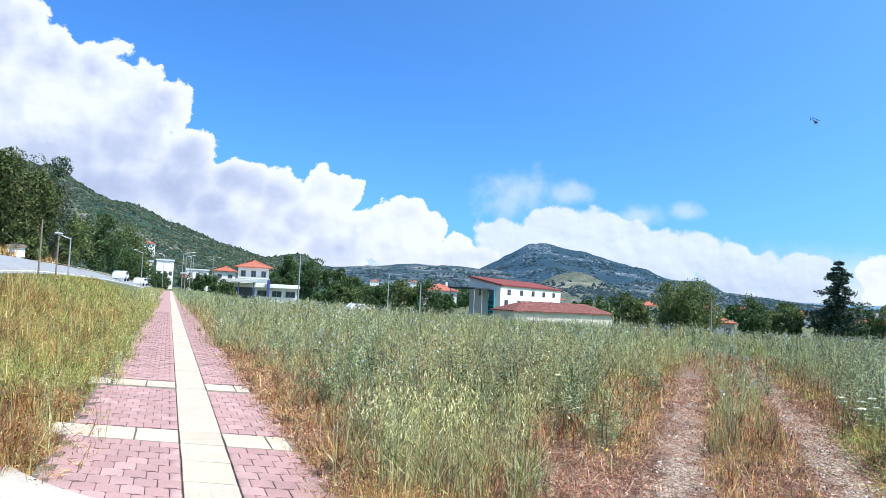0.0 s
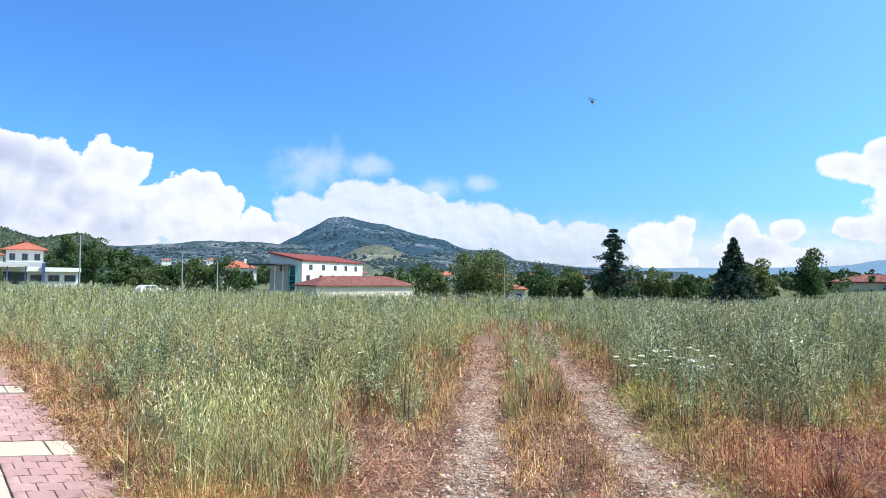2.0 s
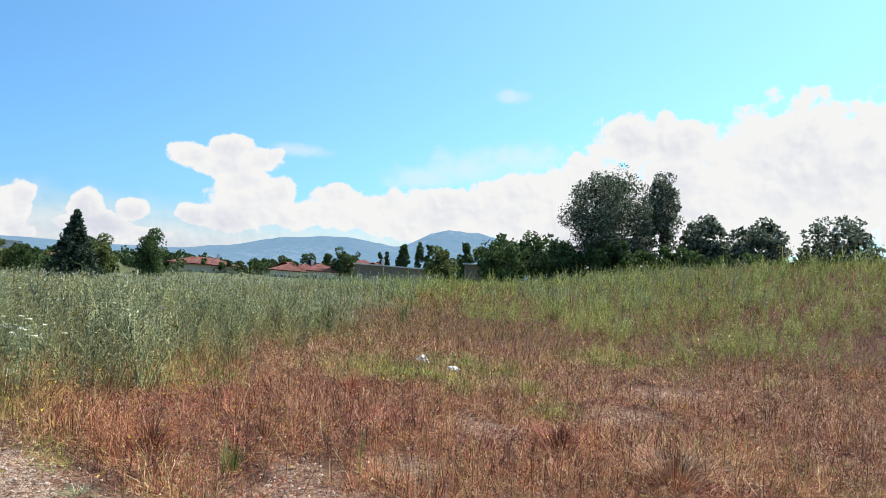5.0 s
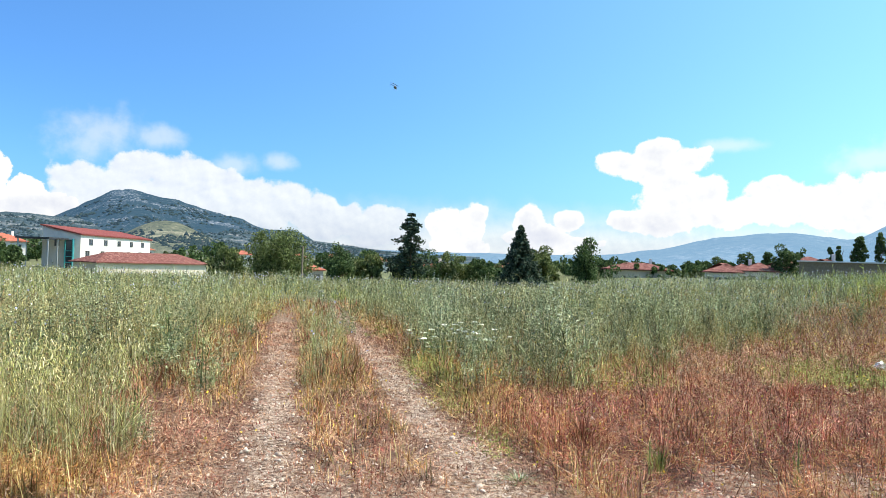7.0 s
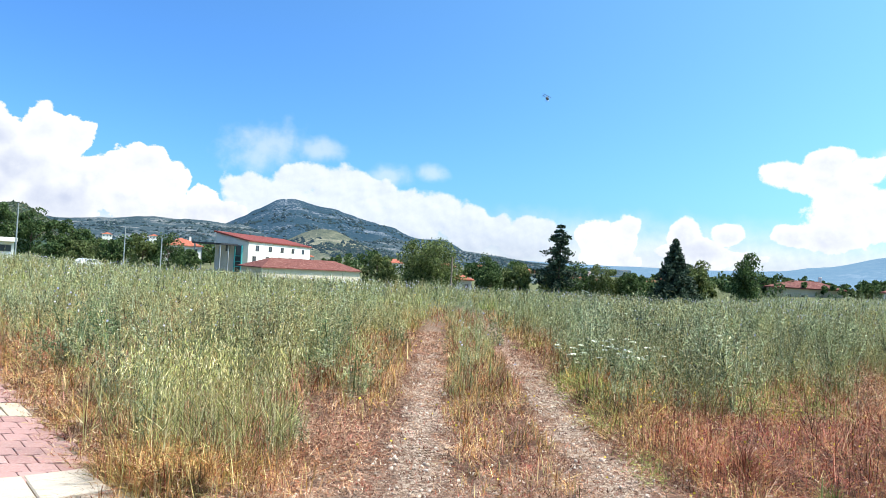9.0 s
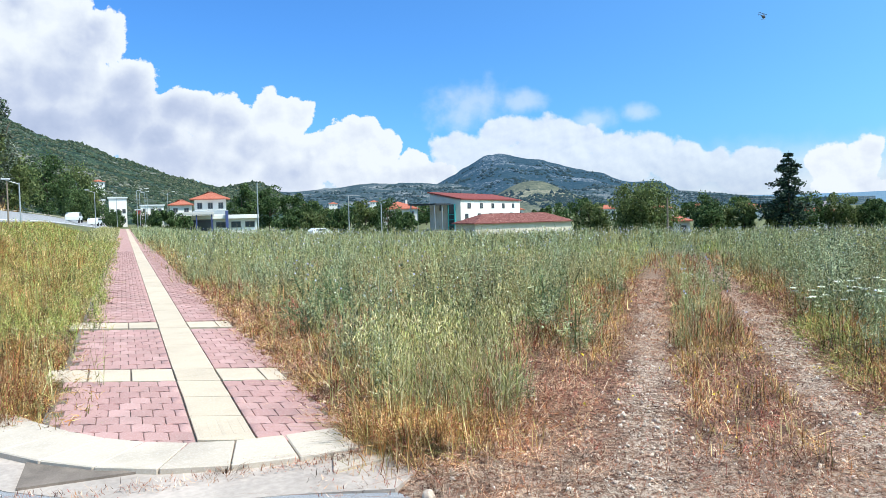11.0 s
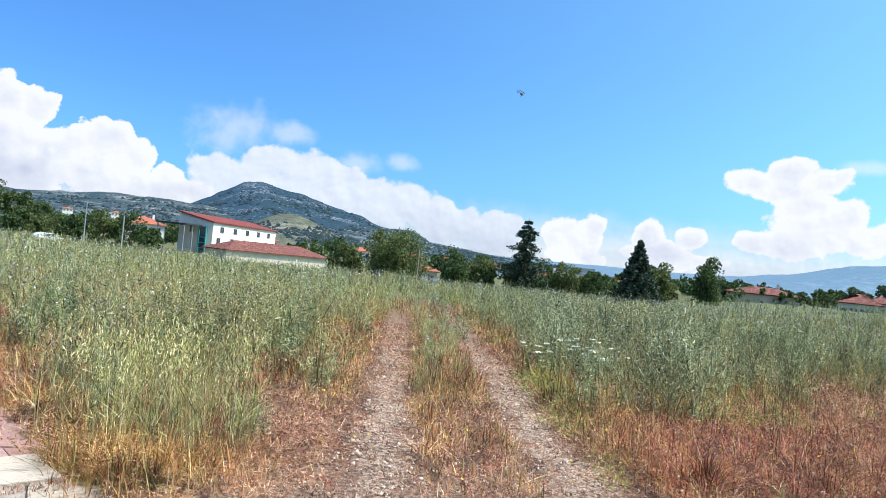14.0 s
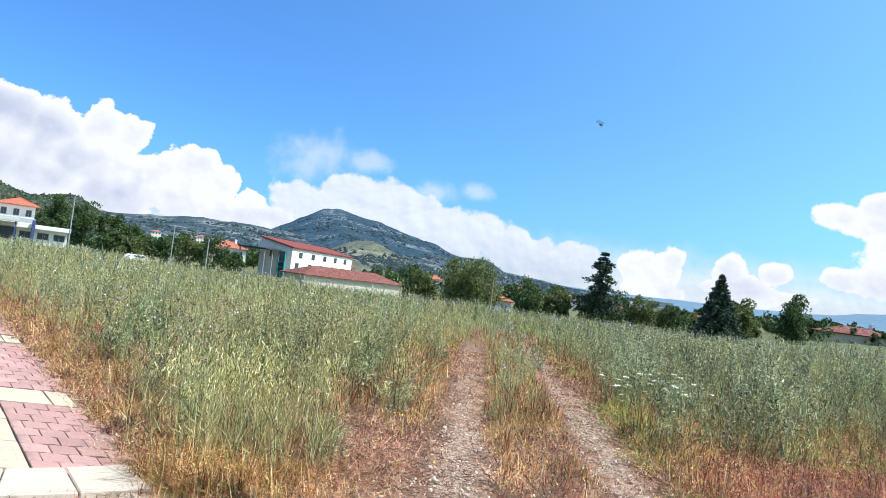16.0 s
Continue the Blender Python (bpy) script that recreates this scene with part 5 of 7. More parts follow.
def blades(x, y, h, w, lean, bend=0.5):
    """Grass blades: a bent, tapered strip of three triangles each."""
    n = len(x)
    z = gz(x, y) - 0.02
    a_ = VEG.uniform(0, 2 * np.pi, n)
    t = a_ + np.pi / 2 + VEG.normal(0, 0.4, n)
    d = np.stack([np.cos(a_), np.sin(a_), np.zeros(n)], 1)
    s = np.stack([np.cos(t), np.sin(t), np.zeros(n)], 1) * (w / 2)[:, None]
    ln = (np.abs(VEG.normal(0, lean * 1.6, n)) * h)[:, None]
    h = h / np.sqrt(1 + (ln[:, 0] / np.maximum(h, 1e-3)) ** 2) * 1.12
    base = np.stack([x, y, z], 1)
    up = np.zeros((n, 3))
    up[:, 2] = h
    m = base + up * 0.55 + d * ln * 0.5
    tip = base + up * (1 - 0.12 * bend) + d * ln
    v = np.stack([base - s, base + s, m - s * 0.75, m + s * 0.75, tip], 1).reshape(-1, 3)
    i = np.arange(n)[:, None] * 5
    f = np.concatenate([i + [[0, 1, 3]], i + [[0, 3, 2]], i + [[2, 3, 4]]], 0)
    return v, f


def spikes(x, y, h, w, lean):
    """Thin distant blades: one triangle each."""
    n = len(x)
    z = gz(x, y) - 0.02
    a_ = VEG.uniform(0, 2 * np.pi, n)
    t = VEG.uniform(0, 2 * np.pi, n)
    s = np.stack([np.cos(t), np.sin(t), np.zeros(n)], 1) * (w / 2)[:, None]
    base = np.stack([x, y, z], 1)
    tip = base + np.stack([np.cos(a_) * lean * h, np.sin(a_) * lean * h, h], 1)
    v = np.stack([base - s, base + s, tip], 1).reshape(-1, 3)
    return v, np.arange(3 * n).reshape(-1, 3)


def strips(tris, rng, p, q, w):
    d = q - p
    s = np.cross(d, rng.normal(size=3))
    s = s / (np.linalg.norm(s) + 1e-9) * w / 2
    tris.append((p - s, p + s, q))


def weed_shape(rng, leaves, stems, wide, open_=1.0):
    """One branching weed, 1 m high: upright bent stems, side twigs that rise from them, and many small narrow leaves as loose triangles."""
    tris = []
    for k in range(stems):
        a_ = rng.uniform(0, 6.28)
        sp = rng.uniform(0.04, 0.38) * open_
        top = np.array([math.cos(a_) * sp, math.sin(a_) * sp, rng.uniform(0.55, 1.08)])
        foot = np.array([rng.normal() * 0.06, rng.normal() * 0.06, -0.02])
        knee = foot + (top - foot) * 0.5 + np.array([rng.normal() * 0.03, rng.normal() * 0.03, 0.04])
        strips(tris, rng, foot, knee, 0.010 * wide)
        strips(tris, rng, knee, top, 0.008 * wide)
        for j in range(leaves):
            t = rng.uniform(0.02, 1.0)
            p = foot + (knee - foot) * t * 2 if t < 0.5 else knee + (top - knee) * (t * 2 - 1)
            b, e_ = rng.uniform(0, 6.28), rng.uniform(-0.25, 1.1)
            L = rng.uniform(0.035, 0.13) * (1.2 - 0.6 * t)
            q = p + np.array([math.cos(b) * math.cos(e_), math.sin(b) * math.cos(e_), math.sin(e_)]) * L
            strips(tris, rng, p, q, rng.uniform(0.007, 0.015) * wide)
            if rng.random() < 0.5:
                c, e_ = rng.uniform(0, 6.28), rng.uniform(-0.3, 1.2)
                strips(tris, rng, q - (q - p) * 0.4, q + np.array([math.cos(c), math.sin(c), math.sin(e_)]) * 0.03, 0.009 * wide)
    return np.array(tris)


def tangle(x, y, h, size, w):
    """Short curled stalks that cross one another at all heights up to h: two triangles each."""
    n = len(x)
    z = gz(x, y) + h * VEG.random(n) ** 1.4
    a_, e_ = VEG.uniform(0, 2 * np.pi, n), VEG.uniform(-0.4, 1.2, n)
    p = np.stack([x, y, z], 1)
    d = np.stack([np.cos(a_) * np.cos(e_), np.sin(a_) * np.cos(e_), np.sin(e_)], 1) * size[:, None]
    c = VEG.normal(0, 0.9, n)
    d2 = np.stack([np.cos(a_ + c) * np.cos(e_ * 0.4), np.sin(a_ + c) * np.cos(e_ * 0.4), np.sin(e_ * 0.4)], 1) * size[:, None] * 0.8
    s = np.cross(d, VEG.normal(size=(n, 3)))
    s *= (w / 2 / (np.linalg.norm(s, axis=1) + 1e-9))[:, None]
    k = p + d * 0.85
    v = np.stack([p - s, p + s, p + d, k - s * 0.7, k + s * 0.7, k + d2], 1).reshape(-1, 3)
    i = np.arange(n)[:, None] * 6
    return v, np.concatenate([i + [[0, 1, 2]], i + [[3, 4, 5]]], 0)


def oat_shape(rng, wide):
    """One clump of wild oats, 1 m high: thin stalks with drooping heads and long blades."""
    tris = []

    def strip(p, q, w):
        strips(tris, rng, p, q, w)

    for k in range(5):
        a_ = rng.uniform(0, 6.28)
        d = np.array([math.cos(a_), math.sin(a_), 0])
        top = d * rng.uniform(0.05, 0.3) + [0, 0, rng.uniform(0.75, 1.0)]
        strip(d * 0.03, top, 0.007 * wide)
        nod = top + d * 0.09 + [0, 0, 0.01]
        strip(top, nod, 0.006 * wide)
        for j in range(7):
            p = top + (nod - top) * rng.random() - [0, 0, rng.uniform(-0.10, 0.10)]
            strip(p, p + np.array([rng.normal() * 0.02, rng.normal() * 0.02, -rng.uniform(0.03, 0.06)]), 0.012 * wide)
        for j in range(2):
            t = rng.uniform(0.1, 0.5)
            p = d * 0.03 + (top - d * 0.03) * t
            b = rng.uniform(0, 6.28)
            strip(p, p + np.array([math.cos(b) * 0.16, math.sin(b) * 0.16, rng.uniform(0.05, 0.25)]), 0.010 * wide)
    return np.array(tris)


def plant_out(name, shapes, x, y, h, material, label, category="weeds", spread_=1.0):
    """Plants copies of the shapes into one mesh of stuff."""
    vs = []
    pick = VEG.integers(0, len(shapes), len(x))
    z = gz(x, y)
    for k, sh in enumerate(shapes):
        m = np.where(pick == k)[0]
        if not len(m):
            continue
        a_ = VEG.uniform(0, 2 * np.pi, len(m))
        c, s = np.cos(a_), np.sin(a_)
        p = sh.reshape(-1, 3)
        hx = h[m][:, None]
        wx = hx * spread_
        px = (p[None, :, 0] * c[:, None] - p[None, :, 1] * s[:, None]) * wx + x[m][:, None]
        py = (p[None, :, 0] * s[:, None] + p[None, :, 1] * c[:, None]) * wx + y[m][:, None]
        lean = VEG.normal(0, 0.08, (len(m), 2))
        px += p[None, :, 2] * hx * lean[:, :1]
        py += p[None, :, 2] * hx * lean[:, 1:]
        pz = p[None, :, 2] * hx + z[m][:, None]
        vs.append(np.stack([px, py, pz], 2).reshape(-1, 3))
    v = np.concatenate(vs)
    ob = link_mesh(name, v, np.arange(len(v)).reshape(-1, 3), material)
    return tagged(ob, label, category, kind="stuff")


def grass(name, v, f, material, label):
    return tagged(link_mesh(name, v, f, material), label, "grass", kind="stuff")


SHAPES_NEAR = [weed_shape(VEG, 14, 5, 1.15) for _ in range(14)]
SHAPES_MID = [weed_shape(VEG, 8, 4, 2.9) for _ in range(10)]
SHAPES_FAR = [weed_shape(VEG, 5, 3, 5.0) for _ in range(8)]
OATS_NEAR = [oat_shape(VEG, 1.1) for _ in range(10)]
OATS_MID = [oat_shape(VEG, 2.2)[::2] for _ in range(6)]


def clumps(n, per, r0, r1, a0, a1, power, size):
    """Plants that stand in clumps: places, the clump each one grows in, and how near its middle it stands."""
    cx, cy = scatter(n, r0, r1, a0, a1, power)
    tall = VEG.uniform(0.4, 1.15, n)
    k = np.repeat(np.arange(n), per)
    ox, oy = VEG.normal(0, size, len(k)), VEG.normal(0, size, len(k))
    inner = np.exp(-(ox ** 2 + oy ** 2) / (2.2 * size) ** 2)
    return cx[k] + ox, cy[k] + oy, cx[k], cy[k], tall[k] * (0.62 + 0.42 * inner), k


def tall_weeds():
    x, y, cx, cy, h, k = clumps(6200, 5, 5, 24, -2, 100, 0.75, 0.15)
    d, u, v = rut_gap(cx, cy)
    thin = 0.10 + 0.90 * cover(cx, cy)
    p = weed_zone(cx, cy) * thin * (d > 0.3) * (np.hypot(cx - 9.1, cy - 7.4) > 0.7) * np.clip(0.50 + 0.3 * (v > 1.9) + 0.30 * wobble(cx, cy, 1.7, 0.7), 0.06, 1.0)
    luck, tone = VEG.random((2, 6200))[:, k]
    m = (luck < p) & ~on_hard(x, y) & (rut_gap(x, y)[0] > 0.26)
    x, y, h, v, tone = x[m], y[m], h[m], v[m], tone[m]
    h = h * VEG.uniform(0.8, 1.1, len(x)) * (1 + 0.12 * (v > 1.9)) * (1 - 0.42 * (np.abs(v - 0.67) < 0.7)) * (0.75 + 0.25 * weed_zone(x, y)) * (1 + 0.12 * wobble(x, y, 0.6, 2.2))
    dry = tone < np.clip(0.42 + 0.35 * wobble(x, y, 0.8, 1.9), 0.08, 0.9) * (0.62 + 0.38 * (v < 0))
    plant_out("tall_weeds", SHAPES_NEAR, x[~dry], y[~dry], h[~dry], M_WEED, "tall grey-green branching weeds growing in the field", "weeds", 0.95)
    plant_out("olive_weeds", SHAPES_NEAR, x[dry], y[dry], h[dry], M_WEED_DRY, "tall yellow-green weeds drying among the green ones", "weeds", 0.95)
    x, y, cx, cy, h, k = clumps(2600, 4, 22, 62, -2, 104, 0.7, 0.28)
    p = weed_zone(cx, cy) * cover(cx, cy) * np.clip(0.70 + 0.35 * wobble(cx, cy, 0.9, 0.7), 0.1, 1.0)
    m = (VEG.random(2600)[k] < p) & ~on_hard(x, y)
    x, y, h = x[m], y[m], h[m] * VEG.uniform(0.85, 1.1, m.sum()) * (1 + 0.14 * wobble(x[m], y[m], 0.35, 1.2))
    dry = VEG.random(len(x)) < np.clip(0.30 + 0.4 * wobble(x, y, 0.45, 1.9), 0.05, 0.8)
    plant_out("tall_weeds_beyond", SHAPES_MID, x[~dry], y[~dry], h[~dry], M_WEED, "tall grey-green weeds across the middle of the field", "weeds", 1.05)
    plant_out("olive_weeds_beyond", SHAPES_MID, x[dry], y[dry], h[dry], M_WEED_DRY, "yellow-green weeds across the middle of the field", "weeds", 1.05)
    x, y = scatter(5200, 58, 150, 0, 110, 0.8)
    k = (VEG.random(len(x)) < np.clip(weed_zone(x, y), 0.3, 1) * 0.8) & ~on_hard(x, y)
    x, y = x[k], y[k]
    h = VEG.uniform(0.65, 1.1, len(x)) * (1 + 0.2 * wobble(x, y, 0.2, 0.4))
    plant_out("far_weeds", SHAPES_FAR, x, y, h, M_WEED, "weeds at the far edge of the field", "weeds", 1.4)


def oats():
    x, y = scatter(6500, 5.0, 24, -6, 100, 0.8)
    d, u, v = rut_gap(x, y)
    clump = ss((1.5 - np.abs(x - 2.75)) / 0.7) * ss((3.0 - np.abs(y - 7.0)) / 1.5) * (d > 0.75)
    p = np.clip(0.14 * clump + 0.12 * weed_zone(x, y) + 0.08 * (d > 0.7) * (v < 0), 0, 1)
    x, y = keep(x, y, p * np.clip(0.5 + 0.6 * wobble(x, y, 2.9, 0.6), 0.05, 1))
    h = VEG.uniform(0.45, 0.95, len(x))
    plant_out("wild_oats", OATS_NEAR, x, y, h, M_OAT, "pale yellow-green wild oats with drooping heads", "grass", 0.8)
    x, y = scatter(8000, 20, 70, -2, 100, 0.8)
    x, y = keep(x, y, weed_zone(x, y) * 0.3)
    plant_out("wild_oats_beyond", OATS_MID, x, y, VEG.uniform(0.6, 0.95, len(x)), M_OAT, "pale wild oats among the weeds", "grass", 0.9)
    n = 2600
    x, y = VEG.normal(1.95, 0.42, n), VEG.normal(5.55, 0.35, n)
    k = (x > 1.3) & (y > 4.75) & ~((x < 1.5) & (y > 5.35))
    v_, f_ = blades(x[k], y[k], VEG.uniform(0.08, 0.30, k.sum()), VEG.uniform(0.004, 0.009, k.sum()), 0.8)
    grass("kerb_end_grass", v_, f_, M_GOLD, "tangled orange-brown dry grass at the end of the kerb")
    x, y = VEG.normal(2.35, 0.5, n), VEG.normal(5.5, 0.3, n)
    k = (x > 1.65) & (y > 4.7)
    v_, f_ = tangle(x[k], y[k], VEG.uniform(0.06, 0.24, k.sum()), VEG.uniform(0.03, 0.08, k.sum()), VEG.uniform(0.003, 0.006, k.sum()))
    grass("kerb_end_rust", v_, f_, M_RED, "curled rusty grass at the end of the kerb")
    # The dense clump beside the kerb
    n = 120
    a_ = VEG.uniform(0, 6.28, n)
    r = VEG.random(n) ** 0.6
    x, y = 2.45 + np.cos(a_) * r * 0.75, 6.45 + np.sin(a_) * r * 1.1
    x, y = keep(x, y, np.ones(n))
    plant_out("oat_clump", OATS_NEAR, x, y, VEG.uniform(0.6, 1.0, len(x)), M_OAT, "dense clump of tall yellow-green grass beside the kerb", "grass", 0.75)


def low_grass():
    # Reddish and straw-coloured dry grass over the near field
    x, y = scatter(560000, 2.2, 19, 2, 112, 0.85)
    d, u, v = rut_gap(x, y)
    wz = weed_zone(x, y)
    patch = 0.5 + 0.5 * wobble(x, y, 0.8, 0.9)
    p = np.where(d < 0.24, 0.28 + 0.50 * ss((u - 7.5) / 7), 0.42 + 0.42 * ss((d - 0.24) / 0.3))
    p *= 1 - 0.55 * wz
    p *= 1 - 0.88 * bare_ground(x, y)
    p *= np.clip(0.62 + 0.45 * patch + 0.25 * wobble(x, y, 3.3, 0.5) + 0.35 * wobble(x, y, 8.7, 1.5), 0.18, 1)
    red_side = ss((v - 1.6) / 0.7)
    k = (VEG.random(len(x)) < p) & ~on_hard(x, y)
    x, y, d, u, v, red_side = x[k], y[k], d[k], u[k], v[k], red_side[k]
    tall = (0.5 + 0.75 * red_side) * np.clip(0.4 + d, 0.4, 1.1) * (1 + 0.3 * wobble(x, y, 1.3, 0.2) + 0.25 * wobble(x, y, 3.9, 1.1))
    h = VEG.uniform(0.05, 0.24, len(x)) * tall
    w = VEG.uniform(0.0024, 0.0055, len(x)) * (0.55 + np.hypot(x, y) / 11)
    tone = wobble(x, y, 0.7, 1.6) + 0.6 * wobble(x, y, 2.6, 0.4)
    near_red = (np.abs(v - 0.67) < 0.55) * (u < 9) * 0.18
    is_red = VEG.random(len(x)) < (0.18 + near_red + 0.50 * red_side * ss((u - 1.5) / 2.0) * (1 - 0.80 * ss((x - 9.0 + wobble(x, y, 0.8, 0.3)) / 4)) * (1 - 0.75 * ss((y - 4.2 + 0.7 * wobble(x, y, 0.9, 0.8)) / 2.0))) * (1 - 0.45 * (tone > 0.45))
    green = ~is_red & (tone > 0.62) & (v > 1.6) & (u > 6.0)
    dry = ~is_red & ~green
    curled = VEG.random(len(x)) < 0.55
    pale = VEG.random(len(x)) < 0.25 + 0.45 * ss((x - 7) / 4)
    for sel, mat_, nm, lab in ((is_red, M_RED, "red_grass", "short rusty red dry grass covering the field"), (green, M_LUSH, "green_tufts", "yellow-green grass in patches among the red grass"),
                               (dry & (red_side > 0.5) & ~pale, M_GOLD, "golden_fuzz", "golden dry stalks among the red grass"),
                               (dry & (red_side > 0.5) & pale, M_DRY, "pale_fuzz", "pale pinkish straw among the red grass"),
                               (dry & (red_side <= 0.5), M_DRY, "dry_grass", "short straw-brown dry grass beside the track")):
        a1, a2 = sel & ~curled, sel & curled
        v1, f1 = blades(x[a1], y[a1], h[a1] * 1.15, w[a1], 1.2 if mat_ is not M_DRY else 2.2)
        v2, f2 = tangle(x[a2], y[a2], 0.20 * tall[a2], VEG.uniform(0.018, 0.045, int(a2.sum())) * (0.7 + np.hypot(x[a2], y[a2]) / 16), w[a2] * 1.3)
        grass(nm, np.concatenate([v1, v2]), np.concatenate([f1, f2 + len(v1)]), mat_, lab)
    # Farther low grass on the right of the field
    x, y = scatter(190000, 17, 62, 52, 112, 0.8)
    wz = weed_zone(x, y)
    x, y = keep(x, y, np.clip(0.85 - 0.75 * wz, 0, 1))
    h = VEG.uniform(0.15, 0.42, len(x)) * (1 + 0.4 * wobble(x, y, 0.4, 0.2))
    w = VEG.uniform(0.009, 0.018, len(x)) * (np.hypot(x, y) / 25)
    is_red = VEG.random(len(x)) < np.clip(0.16 + 0.24 * wobble(x, y, 0.22, 0.8), 0.03, 0.6)
    for sel, mat_, nm, lab in ((is_red, M_RED, "red_grass_beyond", "rusty red dry grass farther across the field"), (~is_red, M_GOLD, "golden_grass_beyond", "golden and green grass farther across the field")):
        a1 = sel & (VEG.random(len(x)) < 0.45)
        a2 = sel & ~a1
        v1, f1 = spikes(x[a1], y[a1], h[a1], w[a1], 0.6)
        v2, f2 = tangle(x[a2], y[a2], h[a2], VEG.uniform(0.05, 0.11, int(a2.sum())), w[a2] * 1.1)
        grass(nm, np.concatenate([v1, v2]), np.concatenate([f1, f2 + len(v1)]), mat_, lab)


def golden_grass():
    # The strip between pavement and weeds, both edges of the ruts, and the strip between the ruts
    x = VEG.uniform(0.9, 2.75, 90000)
    y = 5.3 + 60 * VEG.random(90000) ** 1.9
    k = (VEG.random(len(x)) < ss((2.75 + 0.35 * wobble(x, y, 1.3, 0.5) - x) / 0.8) * np.clip(0.55 + 0.45 * wobble(x, y, 2.7, 0.1), 0.1, 1) * (1 - 0.6 * ss((y - 12) / 10))) & (x > 1.36 - 0.42 * ss((y - 12) / 22) + 0.07 * wobble(x, y, 1.7, 1.0)) & ~((y < 5.7) & (x < 1.6))
    x, y = x[k], y[k]
    h = VEG.uniform(0.06, 0.26, len(x)) * (0.35 + 0.9 * ss((x - 1.3) / 0.6)) * (1 + 0.35 * wobble(x, y, 2.2, 1.5))
    w = VEG.uniform(0.004, 0.008, len(x)) * (0.7 + y / 22)
    kind_ = VEG.random(len(x))
    for sel, mat_, nm, lab in ((kind_ < 0.84, M_GOLD, "verge_grass", "golden-orange dry grass along the edge of the pavement"), (kind_ >= 0.84, M_RED, "verge_red_grass", "rusty dry grass along the edge of the pavement")):
        a1 = sel & (VEG.random(len(x)) < 0.5)
        a2 = sel & ~a1
        v1, f1 = blades(x[a1], y[a1], h[a1], w[a1], 1.0)
        v2, f2 = tangle(x[a2], y[a2], h[a2], VEG.uniform(0.03, 0.08, int(a2.sum())), w[a2] * 1.2)
        grass(nm, np.concatenate([v1, v2]), np.concatenate([f1, f2 + len(v1)]), mat_, lab)
    x, y = scatter(130000, 5.5, 26, 14, 62, 0.8)
    d, u, v = rut_gap(x, y)
    band = ss((d - 0.22) / 0.2) * (ss((v - 1.5) / 0.2) * ss((3.3 - v) / 1.2) * ss((u - 6.8) / 1.6) + 1.0 * ss((0.66 - np.abs(v - 0.67)) / 0.25) * ss((u - 3.8) / 1.6) + ss((-0.35 - v) / 0.3) * ss((v + 1.9) / 1.0) * ss((u - 7.6) / 1.5))
    x, y = keep(x, y, np.clip(band, 0, 1) * np.clip(0.68 + 0.45 * wobble(x, y, 1.9, 2.5), 0.08, 1.0))
    d, u, v = rut_gap(x, y)
    h = VEG.uniform(0.06, 0.34, len(x)) * np.clip(d * 1.2 + 0.10, 0.2, 1.0) * (1 + 0.3 * wobble(x, y, 2.6, 0.5))
    v_, f_ = blades(x, y, h, VEG.uniform(0.004, 0.008, len(x)) * (0.7 + u / 14), 0.8)
    grass("golden_grass", v_, f_, M_GOLD, "golden dry grass along the wheel ruts")
    # Bases of the weeds: dry straw under and among them
    x, y = scatter(160000, 5.5, 30, 2, 75, 0.85)
    x, y = keep(x, y, weed_zone(x, y) * np.clip(1.05 - cover(x, y), 0.12, 0.95))
    h = VEG.uniform(0.06, 0.36, len(x)) * (1 + 0.3 * wobble(x, y, 2.3, 1.9))
    v_, f_ = blades(x, y, h, VEG.uniform(0.004, 0.008, len(x)) * (0.7 + np.hypot(x, y) / 14), 0.85)
    k = (wobble(x, y, 0.9, 2.7) > -0.1) | ((np.hypot(x, y) < 13) & (VEG.random(len(x)) < 0.4))
    tri = v_.reshape(-1, 5, 3)
    i5 = lambda m: (np.arange(m)[:, None] * 5)
    for sel, mat_, nm, lab in ((k, M_RED, "red_undergrowth", "rusty dry grass between the weeds"), (~k, M_GOLD, "straw_undergrowth", "golden dry straw between the stalks of the weeds")):
        m = int(sel.sum())
        grass(nm, tri[sel].reshape(-1, 3), np.concatenate([i5(m) + [[0, 1, 3]], i5(m) + [[0, 3, 2]], i5(m) + [[2, 3, 4]]], 0), mat_, lab)
    x, y = scatter(70000, 5.5, 40, 4, 70, 0.8)
    x, y = keep(x, y, weed_zone(x, y) * (np.abs(axes(x, y)[1] - 0.67) > 1.1) * np.clip(0.30 + 0.6 * wobble(x, y, 1.9, 0.2), 0.03, 0.9))
    h = VEG.uniform(0.12, 0.42, len(x))
    v_, f_ = blades(x, y, h, VEG.uniform(0.005, 0.009, len(x)) * (0.7 + np.hypot(x, y) / 14), 0.95)
    grass("green_undergrowth", v_, f_, M_LUSH, "green blades of grass between the weeds")

    x, y = scatter(5000, 5.5, 20, 8, 75, 0.8)
    x, y = keep(x, y, np.clip(weed_zone(x, y, 0.5), 0, 1) * (np.abs(axes(x, y)[1] - 0.67) > 1.1) * np.clip(0.40 + 0.55 * wobble(x, y, 1.2, 2.1), 0.03, 0.9))
    h = VEG.uniform(0.25, 0.75, len(x))
    v_, f_ = blades(x, y, h, VEG.uniform(0.004, 0.008, len(x)) * (0.7 + np.hypot(x, y) / 14), 0.4)
    grass("tall_straw", v_, f_, M_GOLD, "tall golden dry stalks among the green weeds")


